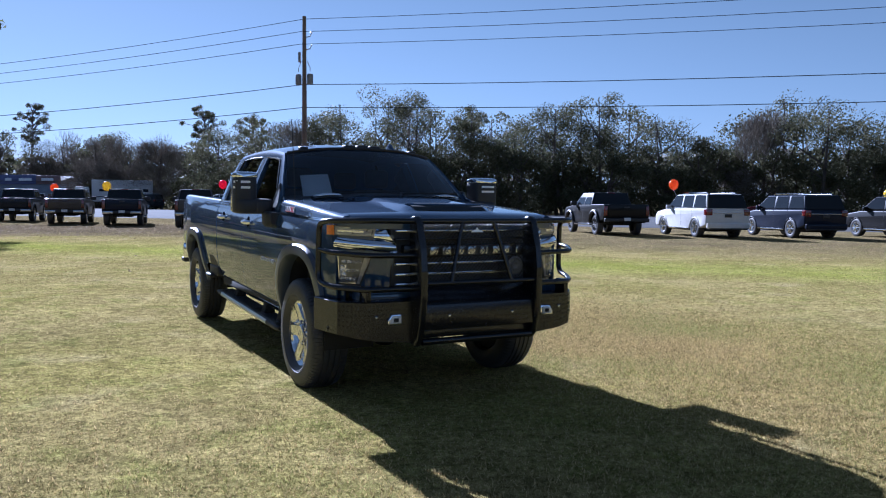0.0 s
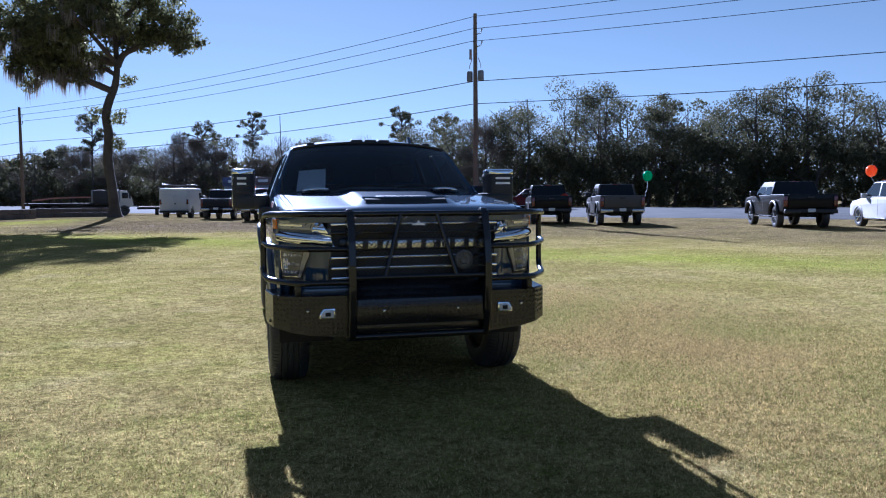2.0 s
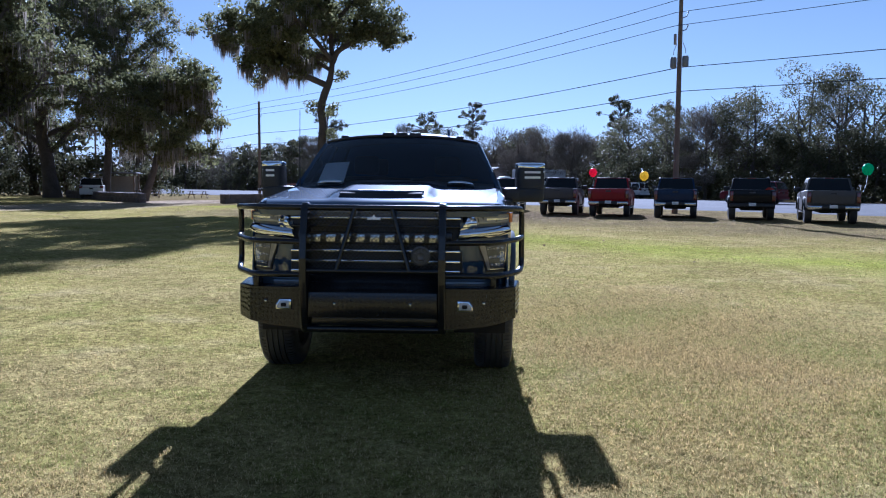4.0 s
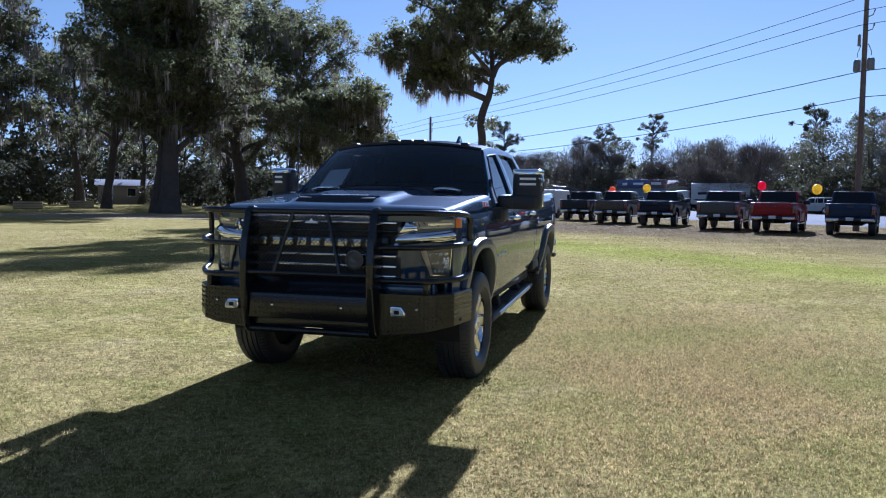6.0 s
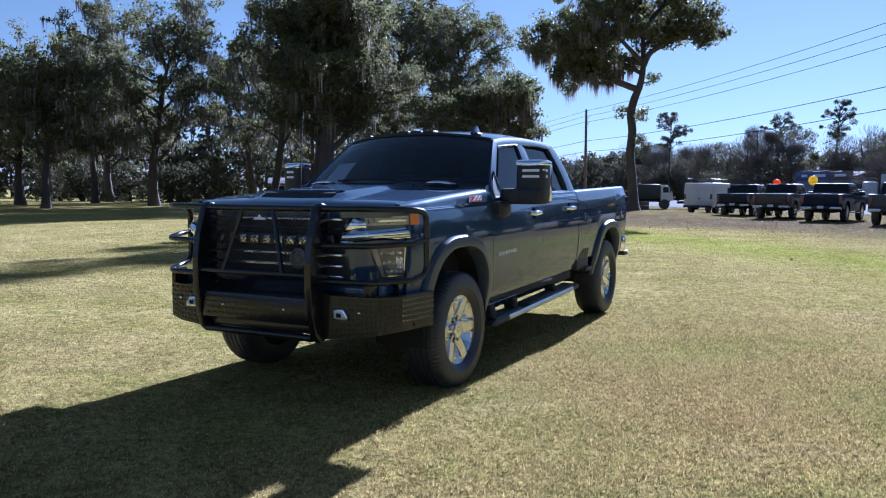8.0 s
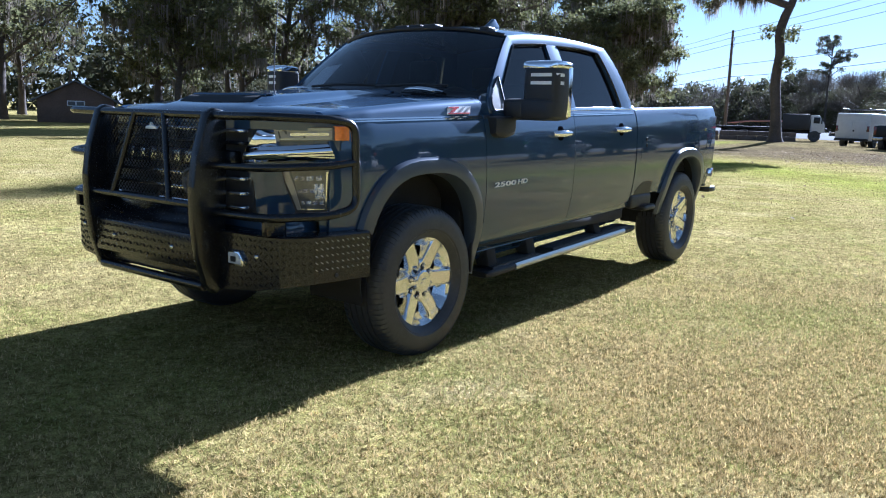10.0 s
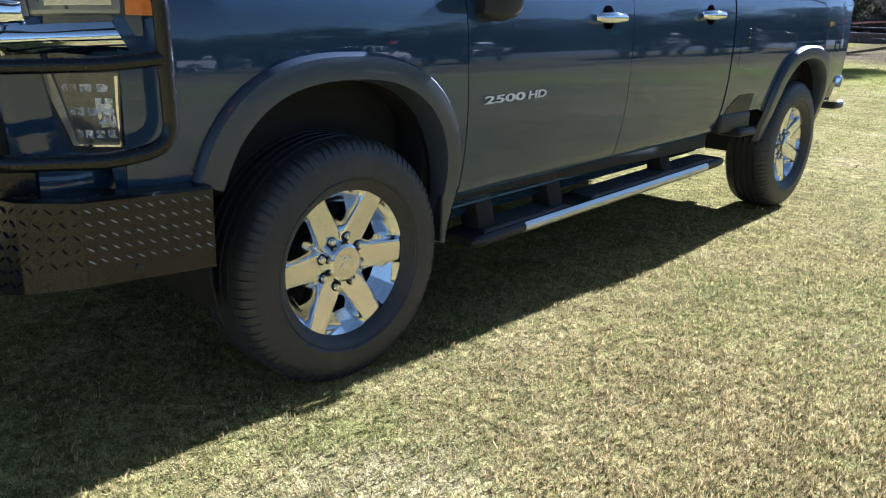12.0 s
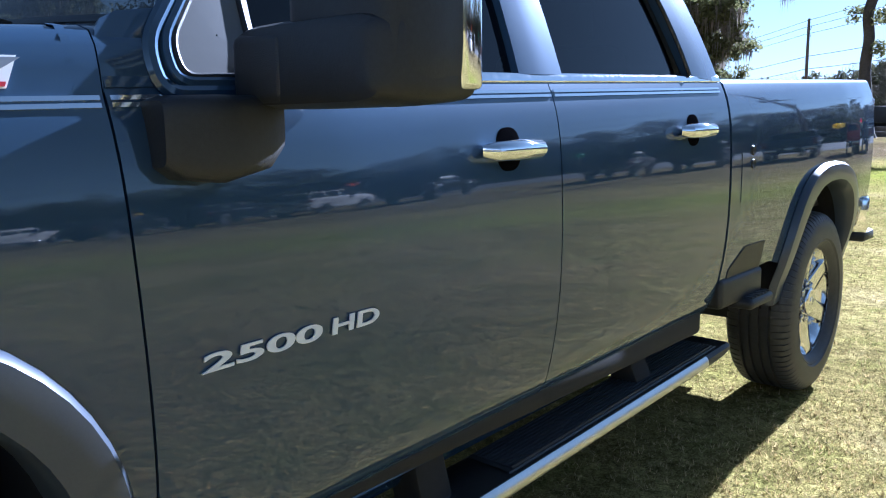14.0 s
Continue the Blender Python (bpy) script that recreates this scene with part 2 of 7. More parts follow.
def lawn_material():
    """Dry winter lawn: straw, green and bare patches, by place."""
    m = bpy.data.materials.new("lawn")
    m.use_nodes = True
    nt = m.node_tree
    b = nt.nodes["Principled BSDF"]
    b.inputs["Roughness"].default_value = 0.95
    b.inputs["Specular IOR Level"].default_value = 0.0
    geo = nt.nodes.new("ShaderNodeNewGeometry")

    def field(scale, detail=4, rough=0.55):
        n = nt.nodes.new("ShaderNodeTexNoise")
        n.inputs["Scale"].default_value, n.inputs["Detail"].default_value, n.inputs["Roughness"].default_value = scale, detail, rough
        nt.links.new(geo.outputs["Position"], n.inputs["Vector"])
        return n.outputs["Fac"]

    def ranged(v, a, z, lo=0.0, hi=1.0):
        r = nt.nodes.new("ShaderNodeMapRange")
        for key, val in (("From Min", a), ("From Max", z), ("To Min", lo), ("To Max", hi)):
            r.inputs[key].default_value = val
        nt.links.new(v, r.inputs["Value"])
        return r.outputs["Result"]

    def mixed(f, a, c):
        x = nt.nodes.new("ShaderNodeMix")
        x.data_type = "RGBA"
        nt.links.new(f, x.inputs["Factor"])
        for key, val in (("A", a), ("B", c)):
            if isinstance(val, tuple):
                x.inputs[key].default_value = (*val, 1)
            else:
                nt.links.new(val, x.inputs[key])
        return x.outputs["Result"]

    def calc(op, a, c):
        x = nt.nodes.new("ShaderNodeMath")
        x.operation = op
        for n, val in enumerate((a, c)):
            if isinstance(val, (int, float)):
                x.inputs[n].default_value = val
            else:
                nt.links.new(val, x.inputs[n])
        return x.outputs[0]

    straw = mixed(ranged(field(0.35), 0.4, 0.62), STRAW, OLIVE)
    straw = mixed(ranged(field(2.2), 0.5, 0.68, 0, 0.65), straw, GREEN)
    straw = mixed(ranged(field(0.9), 0.56, 0.72, 0, 0.6), straw, TAN)
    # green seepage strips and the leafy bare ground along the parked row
    pos = nt.nodes.new("ShaderNodeSeparateXYZ")
    nt.links.new(geo.outputs["Position"], pos.inputs[0])
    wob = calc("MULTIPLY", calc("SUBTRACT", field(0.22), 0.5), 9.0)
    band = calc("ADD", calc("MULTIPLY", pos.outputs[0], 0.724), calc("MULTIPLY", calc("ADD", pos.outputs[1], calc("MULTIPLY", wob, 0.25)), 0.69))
    run = calc("ADD", calc("MULTIPLY", pos.outputs[0], -0.69), calc("MULTIPLY", pos.outputs[1], 0.724))
    strip = calc("MULTIPLY", ranged(calc("ABSOLUTE", calc("SUBTRACT", band, 12.3), 0.0), 0.4, 3.0, 1.0, 0.0), ranged(calc("ABSOLUTE", calc("SUBTRACT", run, 5.0), 0.0), 14.0, 24.0, 1.0, 0.0))
    straw = mixed(calc("MULTIPLY", strip, ranged(field(0.6), 0.3, 0.6, 0.5, 1.0)), straw, BRIGHT)
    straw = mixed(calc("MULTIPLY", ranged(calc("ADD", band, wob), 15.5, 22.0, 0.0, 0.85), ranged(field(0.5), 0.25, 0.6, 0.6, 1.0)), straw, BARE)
    for gx, gy, sx, sy in GREEN_SPOTS:
        dx, dy = calc("DIVIDE", calc("SUBTRACT", pos.outputs[0], gx), sx), calc("DIVIDE", calc("SUBTRACT", calc("ADD", pos.outputs[1], wob), gy), sy)
        d = calc("ADD", calc("MULTIPLY", dx, dx), calc("MULTIPLY", dy, dy))
        straw = mixed(calc("MULTIPLY", ranged(d, 0.25, 1.0, 1.0, 0.0), ranged(field(1.3), 0.3, 0.6, 0.35, 0.9)), straw, BRIGHT)
    for gx, gy, sx, sy in BARE_SPOTS:
        dx, dy = calc("DIVIDE", calc("SUBTRACT", pos.outputs[0], gx), sx), calc("DIVIDE", calc("SUBTRACT", calc("ADD", pos.outputs[1], wob), gy), sy)
        d = calc("ADD", calc("MULTIPLY", dx, dx), calc("MULTIPLY", dy, dy))
        straw = mixed(calc("MULTIPLY", ranged(d, 0.3, 1.0, 1.0, 0.0), ranged(field(0.8), 0.3, 0.6, 0.65, 1.0)), straw, BARE)
    for gx, gy, sx, sy in DIRT_SPOTS:
        dx, dy = calc("DIVIDE", calc("SUBTRACT", pos.outputs[0], gx), sx), calc("DIVIDE", calc("SUBTRACT", calc("ADD", pos.outputs[1], wob), gy), sy)
        d = calc("ADD", calc("MULTIPLY", dx, dx), calc("MULTIPLY", dy, dy))
        straw = mixed(calc("MULTIPLY", ranged(d, 0.4, 1.0, 1.0, 0.0), ranged(field(0.7), 0.3, 0.6, 0.4, 1.0)), straw, DIRT)
    tone = nt.nodes.new("ShaderNodeVectorMath")
    tone.operation = "SCALE"
    mottle = calc("MULTIPLY", ranged(field(0.45, 3), 0.35, 0.65, 0.86, 1.12), ranged(field(1.6, 3), 0.35, 0.65, 0.90, 1.10))
    nt.links.new(straw, tone.inputs[0])
    nt.links.new(calc("MULTIPLY", calc("MULTIPLY", calc("MULTIPLY", mottle, ranged(field(22, 5, 0.7), 0.28, 0.72, 0.35, 1.65)), ranged(field(7, 4, 0.65), 0.3, 0.7, 0.65, 1.35)), ranged(field(110, 3, 0.7), 0.3, 0.7, 0.35, 1.6)), tone.inputs["Scale"])
    nt.links.new(tone.outputs["Vector"], b.inputs["Base Color"])
    bp = nt.nodes.new("ShaderNodeBump")
    bp.inputs["Strength"].default_value, bp.inputs["Distance"].default_value = 0.9, 0.03
    nt.links.new(calc("ADD", field(38, 5, 0.75), calc("MULTIPLY", field(150, 2), 0.5)), bp.inputs["Height"])
    nt.links.new(bp.outputs["Normal"], b.inputs["Normal"])
    return m


STRAW, OLIVE, GREEN, TAN = (0.375, 0.295, 0.108), (0.315, 0.260, 0.078), (0.23, 0.226, 0.052), (0.415, 0.320, 0.155)
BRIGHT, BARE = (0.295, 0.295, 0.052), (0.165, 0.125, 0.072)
GREEN_SPOTS = [(-14, 43, 5, 3)]
BARE_SPOTS = [(0, 34, 17, 8)]
DIRT_SPOTS = [(-24, 45, 6, 13), (-31, 36, 9, 7), (-22, 58, 5, 9)]
DIRT = (0.40, 0.315, 0.215)

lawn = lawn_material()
asphalt = material("asphalt", (0.11, 0.11, 0.112), 0.95, spec=0.05, vary=0.3, scale=0.4, fine=30, bump=0.3, bump_scale=80)
bark = material("bark", (0.078, 0.062, 0.050), 0.95, vary=0.4, scale=1.5, fine=12, bump=1.0, bump_scale=9)
leaf_oak = leaf_material("live_oak_leaves", (0.080, 0.088, 0.038), (0.20, 0.19, 0.082), 0.55, 0.08, 0.5)
leaf_wood = leaf_material("far_leaves", (0.062, 0.068, 0.034), (0.130, 0.118, 0.066), 0.4, 0.07, 0.55)
leaf_bare = leaf_material("winter_twigs", (0.105, 0.090, 0.072), (0.21, 0.18, 0.14), 0.1)
moss_grey = leaf_material("spanish_moss", (0.15, 0.13, 0.105), (0.30, 0.255, 0.20), 0.4)
rubber = material("rubber", (0.034, 0.034, 0.036), 0.48, vary=0.3, scale=6, fine=50, bump=0.08, bump_scale=200)
timber = material("timber", (0.19, 0.13, 0.085), 0.8, vary=0.35, scale=2, fine=30, bump=0.5, bump_scale=30)

# ---------------------------------------------------------------- ground and road
bm = bmesh.new()
far_edge = [-3000, -400, -150, -80, -40, -24] + [k * 0.5 for k in range(-36, 37)] + [24, 30, 34] + list(range(36, 57)) + [60, 80, 150, 400, 3000]
grid(bm, [[(x, y, float(dip(x, y))) for y in far_edge] for x in far_edge])
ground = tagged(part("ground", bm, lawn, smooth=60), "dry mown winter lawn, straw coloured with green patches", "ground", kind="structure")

# the highway runs parallel to the wires, 45 degrees across
ALONG, ACROSS = Vector((-0.690, 0.724, 0)), Vector((0.724, 0.690, 0))


def across(s, n, z=0.0):
    """A place s metres along the road and n metres across from the start."""
    p = ALONG * s + ACROSS * n
    return (p.x, p.y, z)


bm = bmesh.new()
grid(bm, [[across(s, n, z) for n, z in ((43.5, 0.0), (44.0, 0.05), (52, 0.16), (64, 0.20), (76, 0.16), (83, 0.05), (83.5, 0.0))] for s in (-900, -300, -60, 0, 60, 120, 300, 900)])
road = tagged(part("road", bm, asphalt, smooth=60), "pale grey asphalt highway beyond the parked row", "road", kind="structure")


# ---------------------------------------------------------------- trees
def wander(rng, start, way, length, steps, bend, rise=0.0):
    """A crooked line of points."""
    p, d, out = Vector(start), Vector(way).normalized(), [Vector(start)]
    for _ in range(steps):
        d = (d + Vector(rng.normal(0, bend, 3)) + Vector((0, 0, rise))).normalized()
        p = p + d * (length / steps)
        out.append(p.copy())
    return out


def leaves_at(rng, centres, radii, count, size, flat=0.7, loose=0.9, shell=0.45):
    """Small leaf sprays round clump centres, lying more or less along the clump's surface: arrays of vertices and triangles."""
    centres, radii = np.asarray(centres), np.asarray(radii)
    pick = rng.integers(0, len(centres), count)
    off = rng.normal(0, 1, (count, 3))
    off /= np.linalg.norm(off, axis=1, keepdims=True)
    lie = off + loose * rng.normal(0, 0.6, (count, 3))
    off *= rng.random((count, 1)) ** shell
    off[:, 2] *= flat
    c = centres[pick] + off * radii[pick][:, None]
    u = np.cross(lie, rng.normal(0, 1, (count, 3)))
    u /= np.linalg.norm(u, axis=1, keepdims=True) + 1e-9
    w = np.cross(lie, u)
    w /= np.linalg.norm(w, axis=1, keepdims=True) + 1e-9
    s = size * (0.5 + rng.random((count, 1)))
    verts = np.stack([c - u * s - w * s * 0.35, c + u * s - w * s * 0.25, c + w * s * 0.8], 1).reshape(-1, 3)
    return verts, np.arange(count * 3).reshape(-1, 3)


def moss_at(rng, centres, radii, count, drop=1.4, width=0.04):
    """Hanging strands of moss under clump centres."""
    centres, radii = np.asarray(centres), np.asarray(radii)
    pick = rng.integers(0, len(centres), count)
    # strands hang in bunches
    pick = pick[rng.integers(0, max(count // 14, 1), count)]
    a = rng.random(count) * 2 * np.pi
    r = radii[pick] * rng.random(count) * 0.55
    top = centres[pick] + np.stack([np.cos(a) * r, np.sin(a) * r, -radii[pick] * 0.3], 1)
    length = drop * (0.3 + rng.random(count))
    side = np.stack([np.cos(a * 3), np.sin(a * 3), 0 * a], 1) * (width * (0.5 + rng.random(count)))[:, None]
    low = top - np.stack([rng.normal(0, 0.06, count), rng.normal(0, 0.06, count), length], 1)
    verts = np.stack([top - side, top + side, low], 1).reshape(-1, 3)
    return verts, np.arange(count * 3).reshape(-1, 3)


def tree_arrays(seed, height, crown, base, girth, limbs, leaves, size, lean=(0, 0), clump=1.3, moss=0, spread=1.0, up=0.12, rise=0.6, drop=1.4):
    """Trunk mesh (bmesh), leaf arrays and moss arrays of one tree."""
    rng = np.random.default_rng(seed)
    bm = bmesh.new()
    trunk = wander(rng, (0, 0, -0.2), (lean[0], lean[1], 1), height * 0.86, 9, 0.07, 0.05)
    tube(bm, trunk, [girth * (1.35 if i == 0 else (1 - 0.09 * i)) for i in range(10)], 10)
    centres, radii = [], []
    for k in range(limbs):
        f = base / height + (0.9 - base / height) * (k + rng.random()) / limbs
        x = f / 0.86 * 9
        i = min(int(x), 8)
        p = trunk[i].lerp(trunk[i + 1], min(x - i, 1.0))
        a = k * 2.4 + rng.random() * 0.8
        reach = crown * spread * (1.05 - 0.55 * max(0.0, (f - base / height) / (1 - base / height)) ** 1.5) * (0.7 + 0.4 * rng.random())
        line = wander(rng, p, (math.cos(a), math.sin(a), rise * (0.35 + rng.random())), reach, 6, 0.16, up * 0.6)
        g0 = girth * 0.42 * (1 - 0.5 * f)
        tube(bm, line, [g0 * (1 - 0.14 * j) for j in range(7)], 6)
        for j in (2, 3, 4, 5, 6):
            for _ in range(2):
                b2 = rng.random() * 2 * math.pi
                twig = wander(rng, line[j], (math.cos(b2), math.sin(b2), 0.3 * rng.normal()), crown * (0.16 + 0.16 * rng.random()), 3, 0.25, up)
                tube(bm, twig, [g0 * 0.3, g0 * 0.22, g0 * 0.15, g0 * 0.06], 4)
                centres += [twig[2], twig[3]]
                radii += [clump * (0.5 + 0.6 * rng.random()), clump * (0.5 + 0.7 * rng.random())]
            centres.append(line[j])
            radii.append(clump * (0.6 + 0.5 * rng.random()))
    centres = np.array([tuple(c) for c in centres])
    radii = np.array(radii)
    lv = leaves_at(rng, centres, radii, leaves, size)
    ms = moss_at(rng, centres, radii, moss, drop) if moss else None
    return bm, lv, ms


def tree(name, x, y, label, leaf=None, category="tree", turn=0.0, **kw):
    bm, lv, ms = tree_arrays(**kw)
    t = thing(name, pose(x, y, 0, 0, 0, turn), label, category, group="trees of the grove")
    part("trunk", bm, bark, t)
    np_part("crown", *lv, leaf or leaf_oak, t)
    if ms:
        np_part("moss", *ms, moss_grey, t)["label"] = "grey strands of hanging moss"
    return t


def lone_oak(x, y, k):
    """The tall oak by the parked row: a crooked bare trunk, a low mossy limb to the west, an open crown."""
    rng = np.random.default_rng(31)
    t = thing("oak_tree", pose(x, y, 0.30), "tall lone oak with a crooked bare trunk and hanging moss", "tree", group="trees of the grove")
    bm = bmesh.new()
    trunk = [(0.0, 0, -0.4), (0.0, 0, 0.4), (-0.12, 0.1, 2.0), (-0.45, 0.2, 4.4), (-0.25, 0.3, 6.2), (-0.48, 0.2, 7.6), (-0.12, 0.1, 8.8), (0.28, 0.0, 9.6), (0.50, 0.1, 10.9), (0.40, 0.2, 13.1), (0.15, 0.1, 16.5), (-0.3, 0.0, 20.0), (-0.6, 0.2, 23.5)]
    line = rounded([Vector(p) * k for p in trunk], 0.8, 3)
    tube(bm, line, [interp(i / (len(line) - 1), ((0, 0.60), (0.04, 0.38), (0.12, 0.29), (0.5, 0.245), (0.6, 0.21), (0.8, 0.13), (1, 0.04))) for i in range(len(line))], 12)
    limbs = [
        [(0.1, 0.0, 9.4), (-1.6, -0.3, 10.1), (-3.5, -0.2, 10.9), (-5.4, 0.2, 10.9), (-6.6, 0.5, 10.4)],
        [(0.45, 0.1, 11.4), (-2.5, 0.6, 12.4), (-5.3, 0.9, 13.6), (-8.0, 0.6, 14.4), (-9.8, 0.4, 13.8)],
        [(0.5, 0.1, 11.2), (0.9, 0.0, 12.1), (2.8, -0.4, 13.0), (4.7, -0.5, 13.4), (6.2, -0.3, 13.8)],
        [(0.35, 0.2, 13.4), (-2.2, -0.6, 15.2), (-4.6, -1.2, 16.8), (-7.2, -1.4, 17.6)],
        [(0.3, 0.2, 14.0), (2.0, 0.6, 16.0), (3.8, 0.9, 17.6), (5.2, 0.8, 18.4)],
        [(0.2, 0.1, 16.4), (-1.8, 0.6, 18.6), (-3.8, 0.9, 20.6), (-5.2, 1.0, 21.6)],
        [(0.2, 0.1, 16.8), (1.6, -0.5, 19.4), (2.8, -0.8, 21.6)],
        [(0.45, 0.1, 11.4), (-0.6, -2.2, 12.8), (-1.6, -4.6, 14.0), (-2.2, -6.2, 14.6)],
        [(0.4, 0.2, 12.6), (0.9, 2.4, 14.0), (0.7, 4.8, 15.2), (0.4, 6.4, 15.4)],
        [(0.3, 0.2, 14.6), (-1.0, -2.0, 16.6), (-2.0, -3.6, 18.2), (-2.6, -4.6, 19.6)],
        [(0.3, 0.2, 14.6), (-1.6, 2.2, 16.4), (-3.4, 3.8, 17.6)],
        [(0.4, 0.1, 10.6), (-1.6, 0.8, 11.8), (-3.6, 1.2, 12.6)],
        [(-0.3, 0.0, 20.0), (-1.0, 0.5, 22.5), (-2.0, 0.6, 24.4)],
    ]
    sprigs = [[(-0.2, 0.0, 7.0), (0.5, -0.3, 7.5), (1.2, -0.4, 8.0)], [(0.4, 0.0, 9.8), (1.2, 0.2, 10.0), (1.9, 0.2, 10.5)], [(-0.4, 0.2, 5.0), (0.3, 0.0, 5.4), (0.9, -0.1, 5.6)], [(-0.3, 0.2, 7.6), (-1.0, 0.2, 7.8), (-1.5, 0.1, 7.6)]]
    # the body of the crown: egg-shaped masses that the limbs carry
    masses = [((-2.2, 0.0, 14.2), (4.6, 4.2, 2.9), 90), ((-6.6, 0.4, 14.0), (3.0, 2.6, 1.7), 42), ((-4.6, 0.2, 11.6), (2.6, 1.8, 1.0), 30), ((4.2, -0.3, 13.9), (2.3, 2.0, 1.2), 30), ((-1.2, 0.0, 19.0), (4.6, 4.2, 3.6), 80), ((2.6, 0.2, 17.0), (2.4, 2.4, 2.2), 30), ((-1.0, 0.4, 23.2), (2.4, 2.2, 1.8), 22)]
    centres, radii, moss_c, moss_r, sprig_c = [], [], [], [], []
    joints = []
    for n, pts in enumerate(limbs + sprigs):
        line = rounded([Vector(p) * k for p in pts], 1.0, 4)
        small = n >= len(limbs)
        g0 = 0.04 if small else 0.22 if n < 3 else 0.15
        tube(bm, line, [g0 * (1 - 0.85 * i / (len(line) - 1)) for i in range(len(line))], 7)
        if not small:
            joints += line[3:]
        for i in range(4 if small else 12):
            f = 0.3 + 0.7 * rng.random()
            p = line[min(int(f * (len(line) - 1)), len(line) - 1)]
            q = p + Vector(rng.normal(0, 0.16 if small else 0.55, 3))
            tube(bm, [p, p.lerp(q, 0.5) + Vector((0, 0, 0.05)), q], [g0 * 0.2, g0 * 0.14, g0 * 0.05], 4)
            if small:
                sprig_c.append(tuple(q))
                continue
            centres.append(tuple(q))
            radii.append((0.5 + 0.4 * rng.random()) * k)
            if n in (0, 1, 7, 11):
                moss_c.append(tuple(q))
                moss_r.append(0.6)
    for (cx, cy, cz), (rx, ry, rz), count in masses:
        for i in range(count):
            d = Vector(rng.normal(0, 1, 3)).normalized() * (0.45 + 0.6 * rng.random() ** 0.6)
            q = Vector((cx + d.x * rx, cy + d.y * ry, cz + d.z * rz)) * k
            p = min(joints, key=lambda j: (j - q).length)
            mid = p.lerp(q, 0.5) + Vector((0, 0, 0.12 * (q - p).length))
            if (q - p).length < 3.2:
                tube(bm, [p, mid, q], [0.045, 0.03, 0.01], 4)
            centres.append(tuple(q))
            radii.append((0.55 + 0.65 * rng.random()) * k)
            if d.z < -0.2 and cx < 1.0 and cz < 14.1:
                moss_c.append(tuple(q))
                moss_r.append(0.6)
    part("trunk", bm, bark, t)
    lv, lf = leaves_at(rng, centres, np.array(radii), 60000, 0.105, 0.75, 2.0)
    sv, sf = leaves_at(rng, sprig_c, np.full(len(sprig_c), 0.45), 900, 0.09)
    np_part("crown", np.concatenate([lv, sv]), np.concatenate([lf, sf + len(lv)]), leaf_oak, t)
    ms = moss_at(rng, moss_c, np.array(moss_r), 3600, 0.95, 0.03)
    np_part("moss", *ms, moss_grey, t)["label"] = "grey strands of hanging moss"
    return t


lone_oak(-8.9, 45.2, 0.81)
OAK = "live oak with dark foliage and hanging grey moss on the lawn"
GROVE = [
    (-31.5, 43.3, 18.5, 8.2, 4.0, 0.70, 11), (-33.0, 44.2, 16.5, 7.2, 4.5, 0.55, 12), (-51, 45, 16.4, 7.6, 3.8, 0.45, 13), (-57, 65, 19, 8.5, 4, 0.4, 14),
    (-40.5, 70, 22.5, 10.5, 4, 0.75, 15), (-39, 86, 14, 8.5, 4, 0.5, 16), (-62, 40, 12.0, 7.5, 3.0, 0.45, 18), (-58, 24, 14, 9, 4, 0.5, 19),
    (-70, 12, 16, 9, 4, 0.5, 20), (-46, 55, 20.5, 8.6, 5.0, 0.42, 21), (-72, 58, 15.5, 9.5, 3.5, 0.45, 22),
    (-49, 33, 10, 6.5, 3.0, 0.33, 23), (-80, 36, 13, 9, 3.5, 0.4, 24), (-66, 51, 21.5, 6.0, 5.0, 0.36, 25), (-86, 20, 15, 9, 4, 0.4, 26), (-62, 82, 19, 9, 3.5, 0.4, 27), (-50, 84, 18, 9, 3.5, 0.4, 28), (-52, 17, 13, 7, 4, 0.3, 29), (-33.5, 66, 19.5, 8.2, 4.5, 0.42, 30),
]
for gx, gy, gh, gc, gb, gg, gs in GROVE:
    big = gs in (11, 12, 15, 30)
    open_crown = gs in (21, 25)
    tree("oak_tree", gx, gy, OAK, seed=gs, height=gh, crown=gc, base=gb, girth=gg, limbs=16 if open_crown else 26 if big else 20, leaves=44000 if big else 15000 if open_crown else 27000 if gs < 19 else 14000, size=0.115 if gs < 19 or big or open_crown else 0.15, clump=0.72 if open_crown else 0.92, moss=3000 if big else 2800, up=0.10, rise=0.75, drop=1.15)
tree("oak_tree", -26.4, 57.6, "small leaning oak with hanging moss behind the low wall", seed=41, height=11.2, crown=5.8, base=3.2, girth=0.36, limbs=18, leaves=34000, size=0.13, lean=(0.50, 0.05), clump=0.95, moss=3600, up=0.06, rise=0.5, drop=1.2)

# the woods all round, far off
rng = np.random.default_rng(77)
wood_v, wood_f, bare_v, bare_f, trunk_bm = [], [], [], [], bmesh.new()


